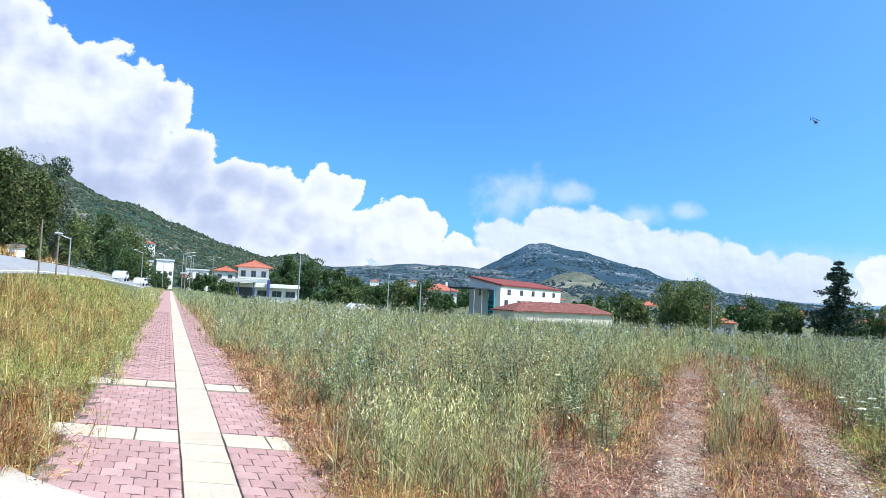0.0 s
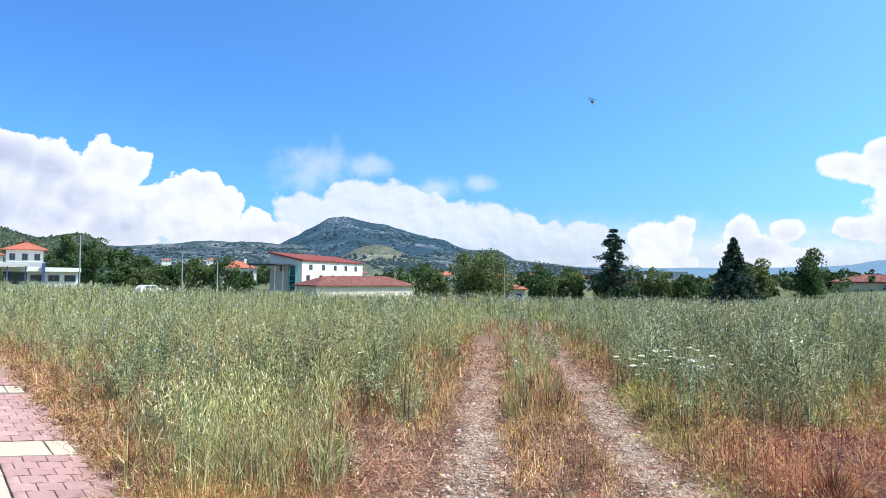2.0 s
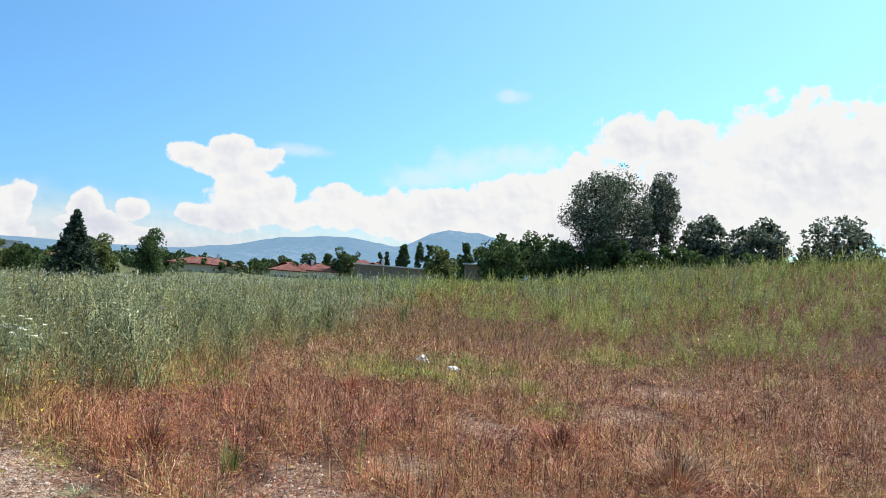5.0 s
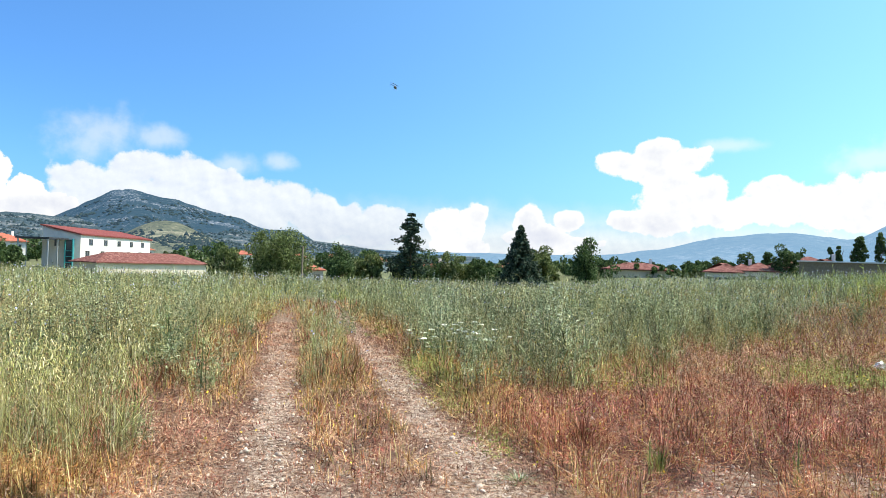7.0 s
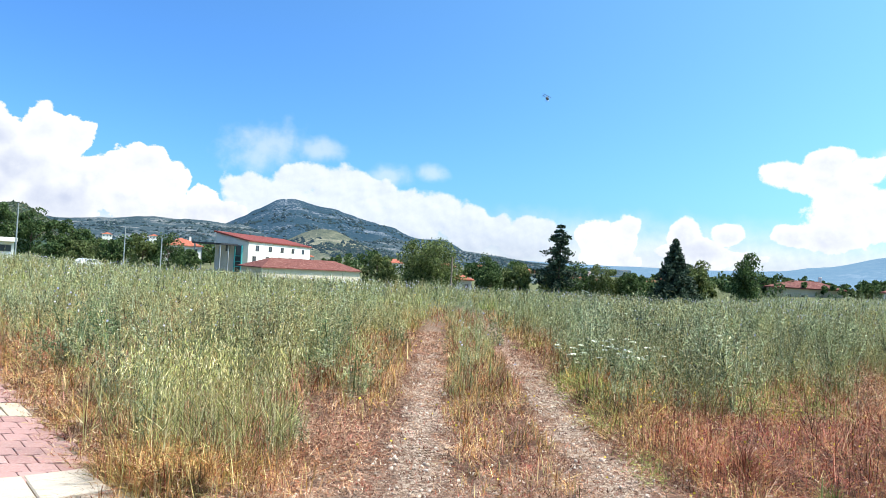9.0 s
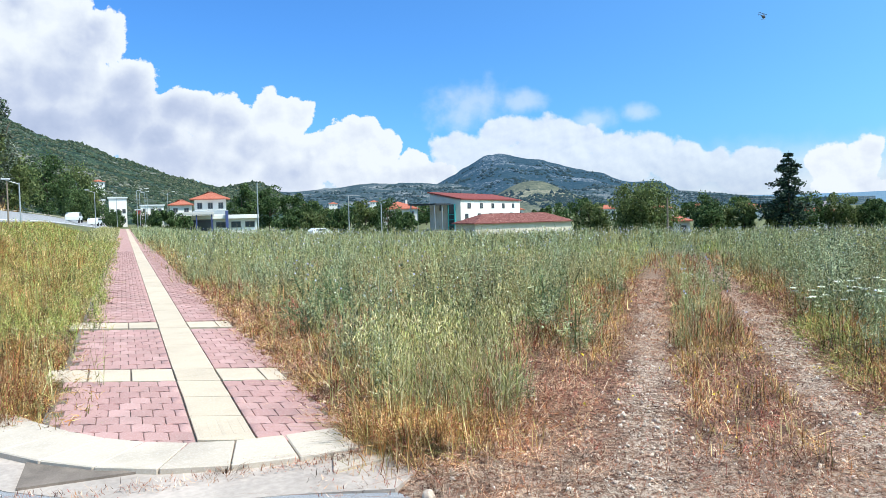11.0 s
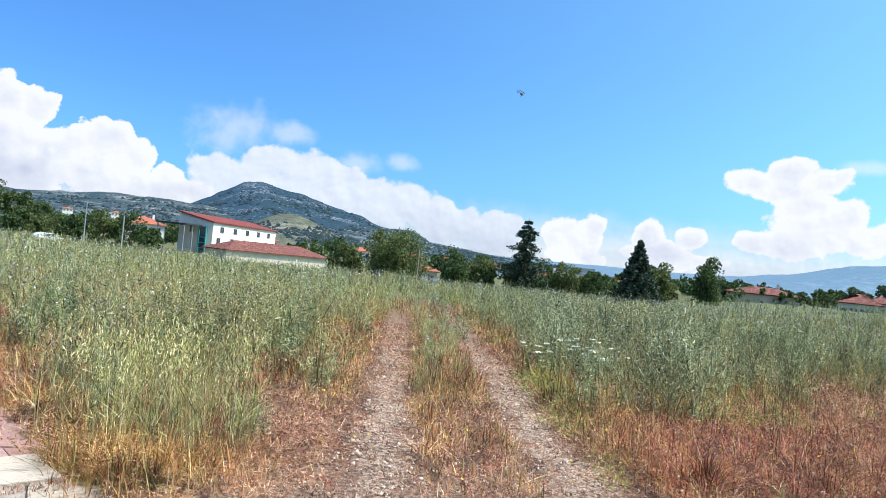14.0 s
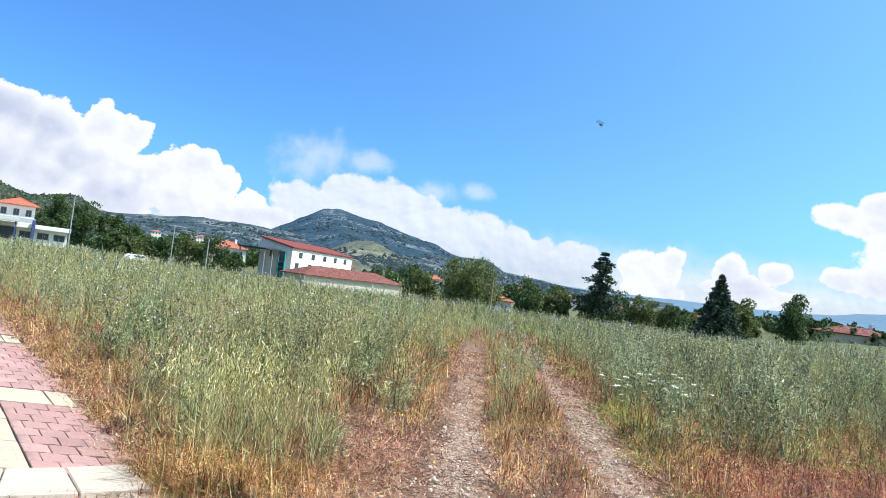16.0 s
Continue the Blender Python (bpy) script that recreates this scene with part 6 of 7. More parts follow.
def straw_litter():
    """Short broken straws that lie on the ground."""
    x, y = scatter(120000, 2.4, 15, 4, 108, 0.8)
    d, u, v = rut_gap(x, y)
    x, y = keep(x, y, np.where(d < 0.22, 0.40, 0.95) * np.clip(0.65 + 0.5 * wobble(x, y, 2.4, 0.9), 0.15, 1) * (1 - 0.7 * weed_zone(x, y)))
    xk, yk = VEG.uniform(-1.2, 1.5, 700), VEG.normal(5.36, 0.06, 700)
    yk = yk + 0.22 * ss((-xk - 0.1) / 1.0)
    x, y = np.concatenate([x, xk, VEG.uniform(1.0, 1.9, 350)]), np.concatenate([y, yk, VEG.uniform(4.3, 5.3, 350)])
    n = len(x)
    a_ = VEG.uniform(0, 2 * np.pi, n)
    L = VEG.uniform(0.012, 0.05, n) * (0.7 + np.hypot(x, y) / 14)
    w = VEG.uniform(0.0015, 0.0032, n) * (0.7 + np.hypot(x, y) / 9)
    b = np.stack([x, y, np.where((x < 1.5) & (y < 5.6), np.maximum(gz(x, y), -0.03), gz(x, y)) + VEG.uniform(0.0, 0.02, n)], 1)
    d3 = np.stack([np.cos(a_) * L, np.sin(a_) * L, VEG.uniform(-0.005, 0.05, n)], 1)
    s = np.stack([-np.sin(a_) * w, np.cos(a_) * w, np.zeros(n)], 1)
    vv = np.stack([b - s, b + s, b + d3], 1).reshape(-1, 3)
    k = VEG.random(n) < np.where(axes(x, y)[1] > 1.9, 0.15, 0.6)
    tri = np.arange(3 * n).reshape(-1, 3)
    grass("straw_litter", vv.reshape(-1, 3, 3)[k].reshape(-1, 3), np.arange(3 * k.sum()).reshape(-1, 3), M_DRY, "short pale straws lying on the ground")
    grass("red_litter", vv.reshape(-1, 3, 3)[~k].reshape(-1, 3), np.arange(3 * (~k).sum()).reshape(-1, 3), M_RED, "short rusty straws lying on the ground")


def left_verge():
    y = 6.6 + 75 * VEG.random(56000) ** 1.75
    x = VEG.uniform(-6.8, -0.3, len(y))
    x, y = keep(x, y, np.ones(len(x)))
    h = VEG.uniform(0.10, 0.42, len(x)) * (0.45 + 0.55 * ss((-x - 0.5) / 1.0)) * (1.15 - 0.35 * ss((-x - 3.8) / 2.2)) * (1 + 0.3 * wobble(x, y, 1.4, 0.3))
    w = VEG.uniform(0.005, 0.010, len(x)) * (0.7 + y / 16)
    gold = VEG.random(len(x)) < np.where(y < 11.5, 0.95, 0.6) - 0.15 * ss((-x - 1.5) / 3)
    curl = VEG.random(len(x)) < 0.5
    a1, a2 = gold & ~curl, gold & curl
    v1, f1 = blades(x[a1], y[a1], h[a1], w[a1], 0.85)
    v2, f2 = tangle(x[a2], y[a2], h[a2], VEG.uniform(0.04, 0.10, int(a2.sum())), w[a2] * 1.1)
    v_, f_ = np.concatenate([v1, v2]), np.concatenate([f1, f2 + len(v1)])
    grass("verge_dry_grass", v_, f_, M_GOLD, "tall golden grass on the verge between road and pavement")
    a1, a2 = ~gold & ~curl, ~gold & curl
    v1, f1 = blades(x[a1], y[a1], h[a1] * 1.1, w[a1], 0.7)
    v2, f2 = tangle(x[a2], y[a2], h[a2] * 1.1, VEG.uniform(0.04, 0.10, int(a2.sum())), w[a2] * 1.1)
    v_, f_ = np.concatenate([v1, v2]), np.concatenate([f1, f2 + len(v1)])
    grass("verge_green_grass", v_, f_, M_LUSH, "tall yellow-green grass on the verge between road and pavement")
    y = 7.2 + 60 * VEG.random(900) ** 1.6
    x = VEG.uniform(-5.0, -0.7, len(y))
    x, y = keep(x, y, np.ones(len(x)) * 0.8)
    plant_out("verge_oats", OATS_NEAR, x, y, VEG.uniform(0.3, 0.6, len(x)) * (1 - 0.4 * ss((-x - 2.5) / 3)), M_OAT, "pale wild oats on the verge", "grass", 0.9)
    y = 11 + 60 * VEG.random(420) ** 1.7
    x = VEG.uniform(-4.8, -0.9, len(y))
    plant_out("verge_weeds", SHAPES_NEAR, x, y, VEG.uniform(0.3, 0.7, len(x)) * (1 - 0.5 * ss((-x - 2.5) / 3)), M_LUSH, "green weeds on the verge", "weeds", 0.9)
    y = 12.5 + 45 * VEG.random(420) ** 1.6
    x = -0.62 + 0.26 * ss((y - 12) / 3) - np.abs(VEG.normal(0, 0.7, len(y)))
    x, y = keep(x, y, np.clip(0.55 + 0.5 * wobble(x, y, 1.1, 0.9), 0.05, 1))
    plant_out("verge_bushes", SHAPES_NEAR, x, y, VEG.uniform(0.3, 0.72, len(x)), M_LUSH, "bushy yellow-green weeds leaning over the edge of the pavement", "weeds", 1.15)
    # Mounds of tangled grass that lean over the edge of the pavement
    for mx, my, rx, ry, mh, n, gold_, red_ in ((-1.22, 8.5, 0.58, 1.5, 0.34, 9000, 0.62, 0.36), (-1.25, 11.0, 0.52, 1.2, 0.34, 5000, 0.7, 0.26), (-1.75, 16.0, 0.95, 2.4, 0.5, 9000, 0.62, 0.12),
                                               (-1.75, 21.0, 1.0, 3.4, 0.62, 9000, 0.55, 0.06), (-3.2, 19.0, 1.2, 4.0, 0.75, 9000, 0.72, 0.08), (-2.2, 29.0, 1.5, 5.0, 0.8, 9000, 0.6, 0.05), (-4.4, 30.0, 1.5, 6.0, 0.85, 8000, 0.72, 0.05)):
        a_, q = VEG.uniform(0, 6.28, n), VEG.random(n) ** 0.55
        x, y = mx + np.cos(a_) * q * rx, my + np.sin(a_) * q * ry
        h = mh * (1.02 - q ** 2) * (1 + 0.3 * wobble(x, y, 2.4, mx)) * VEG.uniform(0.6, 1.1, n)
        w = VEG.uniform(0.004, 0.008, n) * (0.6 + my / 18)
        luck = VEG.random(n)
        for sel, mat_, nm, lab in ((luck < gold_, M_GOLD, "verge_mound_gold", "mound of golden dry grass at the edge of the pavement"), ((luck >= gold_) & (luck < gold_ + red_), M_RED, "verge_mound_rust", "rusty stalks in a mound of grass on the verge"),
                                   (luck >= gold_ + red_, M_LUSH, "verge_mound_green", "yellow-green grass in a mound on the verge")):
            if sel.sum() < 100:
                continue
            a1 = sel & (VEG.random(n) < 0.4)
            a2 = sel & ~a1
            v1, f1 = blades(x[a1], y[a1], h[a1] * 1.15 + 0.04, w[a1], 0.7)
            v2, f2 = tangle(x[a2], y[a2], h[a2], VEG.uniform(0.03, 0.07, int(a2.sum())) * (0.7 + my / 20), w[a2] * 1.1)
            grass(nm, np.concatenate([v1, v2]), np.concatenate([f1, f2 + len(v1)]), mat_, lab)
    y = 60 + 90 * VEG.random(16000)
    x = np.concatenate([VEG.uniform(-3.2, -0.7, 8000), VEG.uniform(1.1, 6.0, 8000)])
    v_, f_ = spikes(x[:8000], y[:8000], VEG.uniform(0.3, 0.8, 8000), VEG.uniform(0.05, 0.10, 8000), 0.5)
    grass("far_verge_grass", v_, f_, M_OAT, "dry grass along the far end of the pavement")
    v_, f_ = spikes(x[8000:], y[8000:], VEG.uniform(0.3, 0.85, 8000), VEG.uniform(0.05, 0.10, 8000), 0.5)
    grass("far_field_grass", v_, f_, M_WEED, "grey-green weeds along the far end of the pavement")
    x, y = VEG.uniform(-24, -10.7, 22000), 30 + 70 * VEG.random(22000)
    v_, f_ = spikes(x, y, VEG.uniform(0.4, 1.1, len(x)), VEG.uniform(0.05, 0.11, len(x)), 0.5)
    grass("roadside_grass", v_, f_, M_GOLD, "dry grass on the far side of the road")


def east_green():
    x, y = scatter(60000, 22, 72, 70, 118, 0.8)
    s_ = x - 1.3 * y
    x, y = keep(x, y, ss((s_ - 30) / 16) * 0.8 * np.clip(0.4 + 0.6 * wobble(x, y, 0.25, 1.4), 0.1, 1))
    h = VEG.uniform(0.2, 0.65, len(x))
    wd = VEG.uniform(0.015, 0.03, len(x)) * (np.hypot(x, y) / 25)
    m = len(x) // 2
    v1, f1 = spikes(x[:m], y[:m], h[:m], wd[:m], 0.5)
    v2, f2 = tangle(x[m:], y[m:], h[m:], VEG.uniform(0.06, 0.14, len(x) - m), wd[m:])
    v_, f_ = np.concatenate([v1, v2]), np.concatenate([f1, f2 + len(v1)])
    x, y = scatter(2600, 15, 34, 82, 114, 0.8)
    s_ = x - 1.3 * y
    x, y = keep(x, y, ss((s_ - 17) / 8) * np.clip(0.22 + 0.6 * wobble(x, y, 0.8, 1.4), 0.02, 1))
    plant_out("rise_bushes", SHAPES_NEAR, x, y, VEG.uniform(0.4, 1.1, len(x)) * (1 + 0.2 * wobble(x, y, 0.9, 0.7)), M_RISE, "bushy bright yellow-green weeds on the rise", "weeds", 1.3)
    x, y = scatter(3000, 26, 60, 72, 112, 0.9)
    s_ = x - 1.3 * y
    x, y = keep(x, y, ss((s_ - 22) / 14) * np.clip(0.45 + 0.6 * wobble(x, y, 0.3, 2.4), 0.03, 1))
    plant_out("rise_weeds", SHAPES_MID, x, y, VEG.uniform(0.45, 1.35, len(x)) * (1 + 0.25 * wobble(x, y, 0.5, 0.7)), M_RISE, "tall yellow-green weeds on the rise below the large trees", "weeds", 1.0)
    grass("green_grass", v_, f_, M_RISE, "tall yellow-green grass on the rise below the large trees")


def petals(name, material, x, y, z, s, label):
    n = len(x)
    a_ = VEG.normal(size=(n, 3))
    a_ /= np.linalg.norm(a_, axis=1)[:, None]
    b_ = np.cross(a_, VEG.normal(size=(n, 3)))
    b_ /= np.linalg.norm(b_, axis=1)[:, None]
    p = np.stack([x, y, z], 1)
    s = s[:, None]
    v = np.stack([p - a_ * s, p + b_ * s, p + a_ * s, p - b_ * s], 1).reshape(-1, 3)
    i = np.arange(n)[:, None] * 4
    return tagged(link_mesh(name, v, np.concatenate([i + [[0, 1, 2]], i + [[0, 2, 3]]], 0), material), label, "flowers", kind="stuff")


def flowers():
    x, y = scatter(14000, 7, 75, 4, 95, 0.75)
    x, y = keep(x, y, weed_zone(x, y) * np.clip(0.20 + 0.35 * wobble(x, y, 0.5, 0.4), 0.02, 0.7))
    r = np.hypot(x, y)
    petals("chicory_flowers", M_BLUE, x, y, gz(x, y) + VEG.uniform(0.5, 0.95, len(x)), 0.012 + r * 0.00042, "small pale blue flowers on the tall weeds")
    x, y = scatter(9000, 6, 70, 4, 95, 0.75)
    x, y = keep(x, y, weed_zone(x, y) * np.clip(0.10 + 0.25 * wobble(x, y, 0.6, 2.4), 0.01, 0.6))
    r = np.hypot(x, y)
    petals("white_flowers", M_WHITE, x, y, gz(x, y) + VEG.uniform(0.5, 1.0, len(x)), 0.011 + r * 0.0004, "small white flowers among the weeds")
    x, y = scatter(12000, 5, 45, 30, 105, 0.8)
    x, y = keep(x, y, np.clip(0.2 + 0.4 * wobble(x, y, 0.6, 1.1), 0.02, 0.6))
    r = np.hypot(x, y)
    petals("yellow_flowers", M_YELLOW, x, y, gz(x, y) + VEG.uniform(0.15, 0.5, len(x)), 0.008 + r * 0.0004, "small yellow flowers in the dry grass")


def wild_carrot(x, y, h):
    """A leafy clump with flat white flower heads on tall stalks."""
    z = gz1(x, y)
    rng = np.random.default_rng(int(x * 100))
    ob = thing("wild_carrot", x, y, z, rng.uniform(0, 360), label="clump of wild carrot with flat white flower heads", category="plant", group="wild carrots")
    sh = weed_shape(rng, 26, 6, 1.2) * [1.3, 1.3, h * 0.92]
    v = sh.reshape(-1, 3)
    lf = link_mesh("foliage", v, np.arange(len(v)).reshape(-1, 3), M_WEED)
    lf.parent = ob
    for k in range(6):
        a_, r = rng.uniform(0, 6.28), rng.uniform(0.05, 0.42)
        top = Vector((math.cos(a_) * r, math.sin(a_) * r, h * rng.uniform(0.7, 1.05)))
        part("stalk", tube(bmesh.new(), (top.x * 0.2, top.y * 0.2, 0), top, 0.006, 0.004, 5), M_STEM, ob)
        bm = bmesh.new()
        for j in range(34):
            b, q = rng.uniform(0, 6.28), 0.045 * math.sqrt(rng.random())
            m = Matrix.Translation(top + Vector((math.cos(b) * q, math.sin(b) * q, 0.012 - 2.0 * q * q))) @ Euler((rng.normal() * 0.4, rng.normal() * 0.4, b)).to_matrix().to_4x4()
            bmesh.ops.create_circle(bm, cap_ends=True, segments=5, radius=0.013, matrix=m)
        part("flower_head", bm, M_WHITE, ob)
    return ob


def single_weed(x, y, h, mat, label, n=3, seed=0, spread_=1.0, name="tall_weed"):
    """One large weed that stands out, as a thing of its own."""
    rng = np.random.default_rng(seed + 900)
    ob = thing(name, x, y, gz1(x, y), 0, label=label, category="plant")
    tri = np.concatenate([weed_shape(rng, 24, 4, 1.0, 1.1) * [spread_, spread_, rng.uniform(0.6, 1.0)] + [rng.normal() * 0.12 * spread_, rng.normal() * 0.12 * spread_, 0] for _ in range(n + 2)]) * h
    v = tri.reshape(-1, 3)
    lf = link_mesh("foliage", v, np.arange(len(v)).reshape(-1, 3), mat)
    lf.parent = ob
    part("stalk", tube(bmesh.new(), (0, 0, -0.02), (0.02, 0.01, h * 0.85), 0.010, 0.004, 6), M_STEM, ob)
    return ob


def tuft(x, y, h, r, mat, label, n=420, seed=0, name="grass_tuft"):
    """A tuft of blades that lean outwards from one root."""
    rng = np.random.default_rng(seed + 700)
    ob = thing(name, x, y, gz1(x, y), 0, label=label, category="grass")
    a_ = rng.uniform(0, 6.28, n)
    q = rng.random(n) ** 0.7
    d = np.stack([np.cos(a_), np.sin(a_), np.zeros(n)], 1)
    s = np.stack([-np.sin(a_), np.cos(a_), np.zeros(n)], 1) * 0.0022
    d = d + rng.normal(0, 0.28, (n, 3)) * [1, 1, 0]
    base = d * (q * r * 0.45)[:, None]
    hh = h * rng.uniform(0.25, 1.15, n)
    mid = base + d * (q * r * 0.4)[:, None] + np.stack([np.zeros(n), np.zeros(n), hh * 0.7], 1)
    tip = base + d * (q * r * 1.1)[:, None] + np.stack([np.zeros(n), np.zeros(n), hh], 1)
    v = np.stack([base - s, base + s, mid - s, mid + s, tip], 1).reshape(-1, 3)
    i = np.arange(n)[:, None] * 5
    bl = link_mesh("tussock", v, np.concatenate([i + [[0, 1, 3]], i + [[0, 3, 2]], i + [[2, 3, 4]]], 0), mat)
    bl.parent = ob
    return ob


def gravel():
    ico = bmesh.new()
    bmesh.ops.create_cone(ico, cap_ends=True, cap_tris=True, segments=5, radius1=1.0, radius2=0.55, depth=1.5)
    bmesh.ops.triangulate(ico, faces=ico.faces[:])
    pv = np.array([v.co[:] for v in ico.verts])
    pf = np.array([[v.index for v in f.verts] for f in ico.faces])
    ico.free()
    x, y = scatter(52000, 2.6, 14, 4, 105, 0.8)
    d, u, v = rut_gap(x, y)
    p = np.where(d < 0.33, 0.9, 0.05) * ss((24 - u) / 10)
    p = np.maximum(p, 0.28 * (u < 6.4) * (v > -1.9) * (v < 2.3))
    p = np.maximum(p, 0.85 * bare_ground(x, y))
    k = (VEG.random(len(x)) < p * 0.5) & ~on_hard(x, y)
    x, y = x[k], y[k]
    s = 0.004 + 0.013 * VEG.random(len(x)) ** 3 + 0.012 * (VEG.random(len(x)) < 0.03) + 0.0004 * np.hypot(x, y)
    n = len(x)
    q = pv[None] * (1 + 0.35 * VEG.normal(size=(n, len(pv), 1)).clip(-1, 1)) * np.stack([s * VEG.uniform(0.8, 1.6, n), s * VEG.uniform(0.7, 1.2, n), s * VEG.uniform(0.4, 0.8, n)], 1)[:, None, :]
    a_ = VEG.uniform(0, 6.28, n)
    c, t = np.cos(a_)[:, None], np.sin(a_)[:, None]
    w = np.stack([q[..., 0] * c - q[..., 1] * t + x[:, None], q[..., 0] * t + q[..., 1] * c + y[:, None], q[..., 2] + gz(x, y)[:, None] - 0.005], 2)
    f = (pf[None] + (np.arange(n) * len(pv))[:, None, None]).reshape(-1, 3)
    tagged(link_mesh("gravel", w.reshape(-1, 3), f, M_STONE), "loose pale gravel in the ruts and bare patches", "gravel", kind="stuff")


tall_weeds()
oats()
low_grass()
golden_grass()
straw_litter()
left_verge()
east_green()
flowers()
gravel()
for x, y, h in [(9.15, 7.75, 0.58), (9.45, 7.45, 0.52), (9.75, 7.85, 0.64), (8.95, 8.1, 0.5), (9.9, 7.5, 0.55)]:
    wild_carrot(x, y, h)
single_weed(5.25, 8.6, 0.98, M_WEED, "tall bushy grey-green weed beside the wheel rut", 4, 1, 1.5)
single_weed(3.2, 6.2, 0.5, M_WEED, "low bushy grey-green weed at the edge of the gravel", 4, 2, 1.6)
single_weed(10.6, 12.3, 0.7, M_WEED, "leafy weed standing between the wheel ruts", 4, 3, 1.5)
single_weed(5.8, 2.75, 0.3, M_LUSH, "bright green young weed in the red grass", 2, 4, 0.6)
single_weed(6.4, 1.78, 0.42, M_LUSH, "slim green weed in the red grass", 1, 5, 0.5)
single_weed(24.0, -3.9, 1.5, M_RED, "rusty dried dock stalk at the edge of the field", 2, 6, 0.5, "dried_dock")
for k, (x, y, h, s_) in enumerate([(3.6, 9.2, 0.95, 1.3), (2.6, 8.1, 0.9, 1.1), (4.3, 10.6, 1.0, 1.5), (6.2, 11.0, 1.05, 1.4), (2.5, 10.9, 0.85, 1.4), (7.6, 13.4, 1.0, 1.4), (3.4, 13.0, 0.95, 1.5), (8.8, 12.6, 1.0, 1.2),
                                   (12.2, 10.4, 0.95, 1.3), (14.4, 10.6, 1.0, 1.4), (16.8, 10.0, 0.95, 1.3), (11.5, 12.6, 1.05, 1.4), (19.0, 11.4, 1.0, 1.4), (4.9, 7.9, 0.75, 1.2), (2.2, 6.9, 0.8, 1.0), (5.6, 9.9, 0.9, 1.2), (10.8, 9.8, 0.85, 1.2), (15.5, 7.8, 1.0, 1.2), (17.6, 8.6, 1.1, 1.3), (20.5, 7.6, 1.1, 1.2), (23.0, 6.8, 1.15, 1.2), (25.4, 5.6, 1.1, 1.1), (13.4, 8.3, 0.95, 1.2), (11.6, 8.7, 0.85, 1.2)]):
    single_weed(x, y, h, M_WEED if k % 3 else M_BUSHY, "bushy grey-green weed standing above the dry grass", 4, 20 + k, s_, "bushy_weed")
for k, (x, y, h) in enumerate([(2.9, 12.6, 0.9), (3.5, 13.4, 0.85), (2.5, 11.2, 0.7), (3.1, 9.6, 0.8)]):
    single_weed(x, y, h, M_BUSHY, "dark green bushy weed near the pavement", 5, 110 + k, 1.8, "bushy_weed")
for k, (u_, v_, h) in enumerate([(10.3, 0.45, 0.42), (11.0, 0.75, 0.5), (11.7, 0.35, 0.58), (12.6, 0.62, 0.66), (13.6, 0.45, 0.62), (14.8, 0.8, 0.6), (16.2, 0.5, 0.7), (18.0, 0.75, 0.7)]):
    single_weed(0.615 * u_ + 0.788 * v_, 0.788 * u_ - 0.615 * v_, h, M_WEED, "bushy grey-green weed on the strip between the ruts", 3, 90 + k, 1.2, "bushy_weed")
for k, (x, y, h) in enumerate([(40.0, -3.0, 1.5), (36.0, -1.0, 1.2), (43.0, 1.0, 1.3), (33.0, -4.5, 1.4), (29.0, 0.5, 1.1)]):
    single_weed(x, y, h, M_LUSH, "tall yellow-green weed on the rise", 4, 60 + k, 1.4, "tall_weed")
single_weed(24.0, -1.6, 1.0, M_WEED, "tall grey-green weed standing alone", 3, 7, 1.2)
single_weed(20.0, 5.6, 0.95, M_DRY, "dried brown weed stalk above the grass", 2, 8, 0.7, "dried_weed")
for k, (x, y, h, r, m_, lab) in enumerate([(4.72, 3.27, 0.07, 0.17, M_WEED, "flat grey-green tuft on the gravel"), (8.1, 0.1, 0.24, 0.42, M_RED, "round tuft of rusty red grass"),
                                           (10.4, 3.0, 0.24, 0.40, M_RED, "round tuft of rusty red grass"), (6.2, 3.6, 0.24, 0.45, M_RED, "round tuft of rusty red grass"),
                                           (12.9, 2.35, 0.15, 0.4, M_LUSH, "bright green tuft beside the litter"), (12.2, 2.1, 0.16, 0.4, M_LUSH, "bright green tuft beside the litter"), (12.3, 2.9, 0.15, 0.4, M_LUSH, "bright green tuft beside the litter"), (5.85, 2.68, 0.24, 0.12, M_LUSH, "upright bright green tuft in the red grass"), (11.9, 0.6, 0.22, 0.35, M_LUSH, "bright green tuft in the dry grass"),
                                           (1.42, 5.42, 0.16, 0.16, M_DRY, "small dry tuft growing at the kerb"), (0.55, 5.47, 0.12, 0.15, M_DRY, "small dry tuft growing at the kerb"),
                                           (-0.12, 5.62, 0.12, 0.14, M_DRY, "small dry tuft growing at the kerb"), (1.15, 5.33, 0.14, 0.2, M_DRY, "small dry tuft growing at the kerb"), (-0.5, 6.02, 0.11, 0.16, M_RED, "small dry tuft growing at the kerb"),
                                           (7.0, -0.9, 0.3, 0.5, M_DRY, "leaning tuft of pale dry grass")]):
    tuft(x, y, h * (0.8 if r <= 0.2 else 1.0), r, m_, lab, 90 if r <= 0.2 else 420, seed=k)
bm = bmesh.new()
bmesh.ops.create_icosphere(bm, subdivisions=3, radius=0.042)
for v in bm.verts:
    v.co *= 1 + 0.35 * noise.noise(v.co * 18) + 0.12 * noise.noise(v.co * 45)
    v.co.z *= 1.2
stone = part("stone", bm, M_STONE)
stone.matrix_basis = pose(1.62, 4.38, -0.02, 10, 5, 30)
tagged(stone, "pale upright stone at the edge of the asphalt", "stone")

# ---------------------------------------------------------------- the pavement, piece by piece

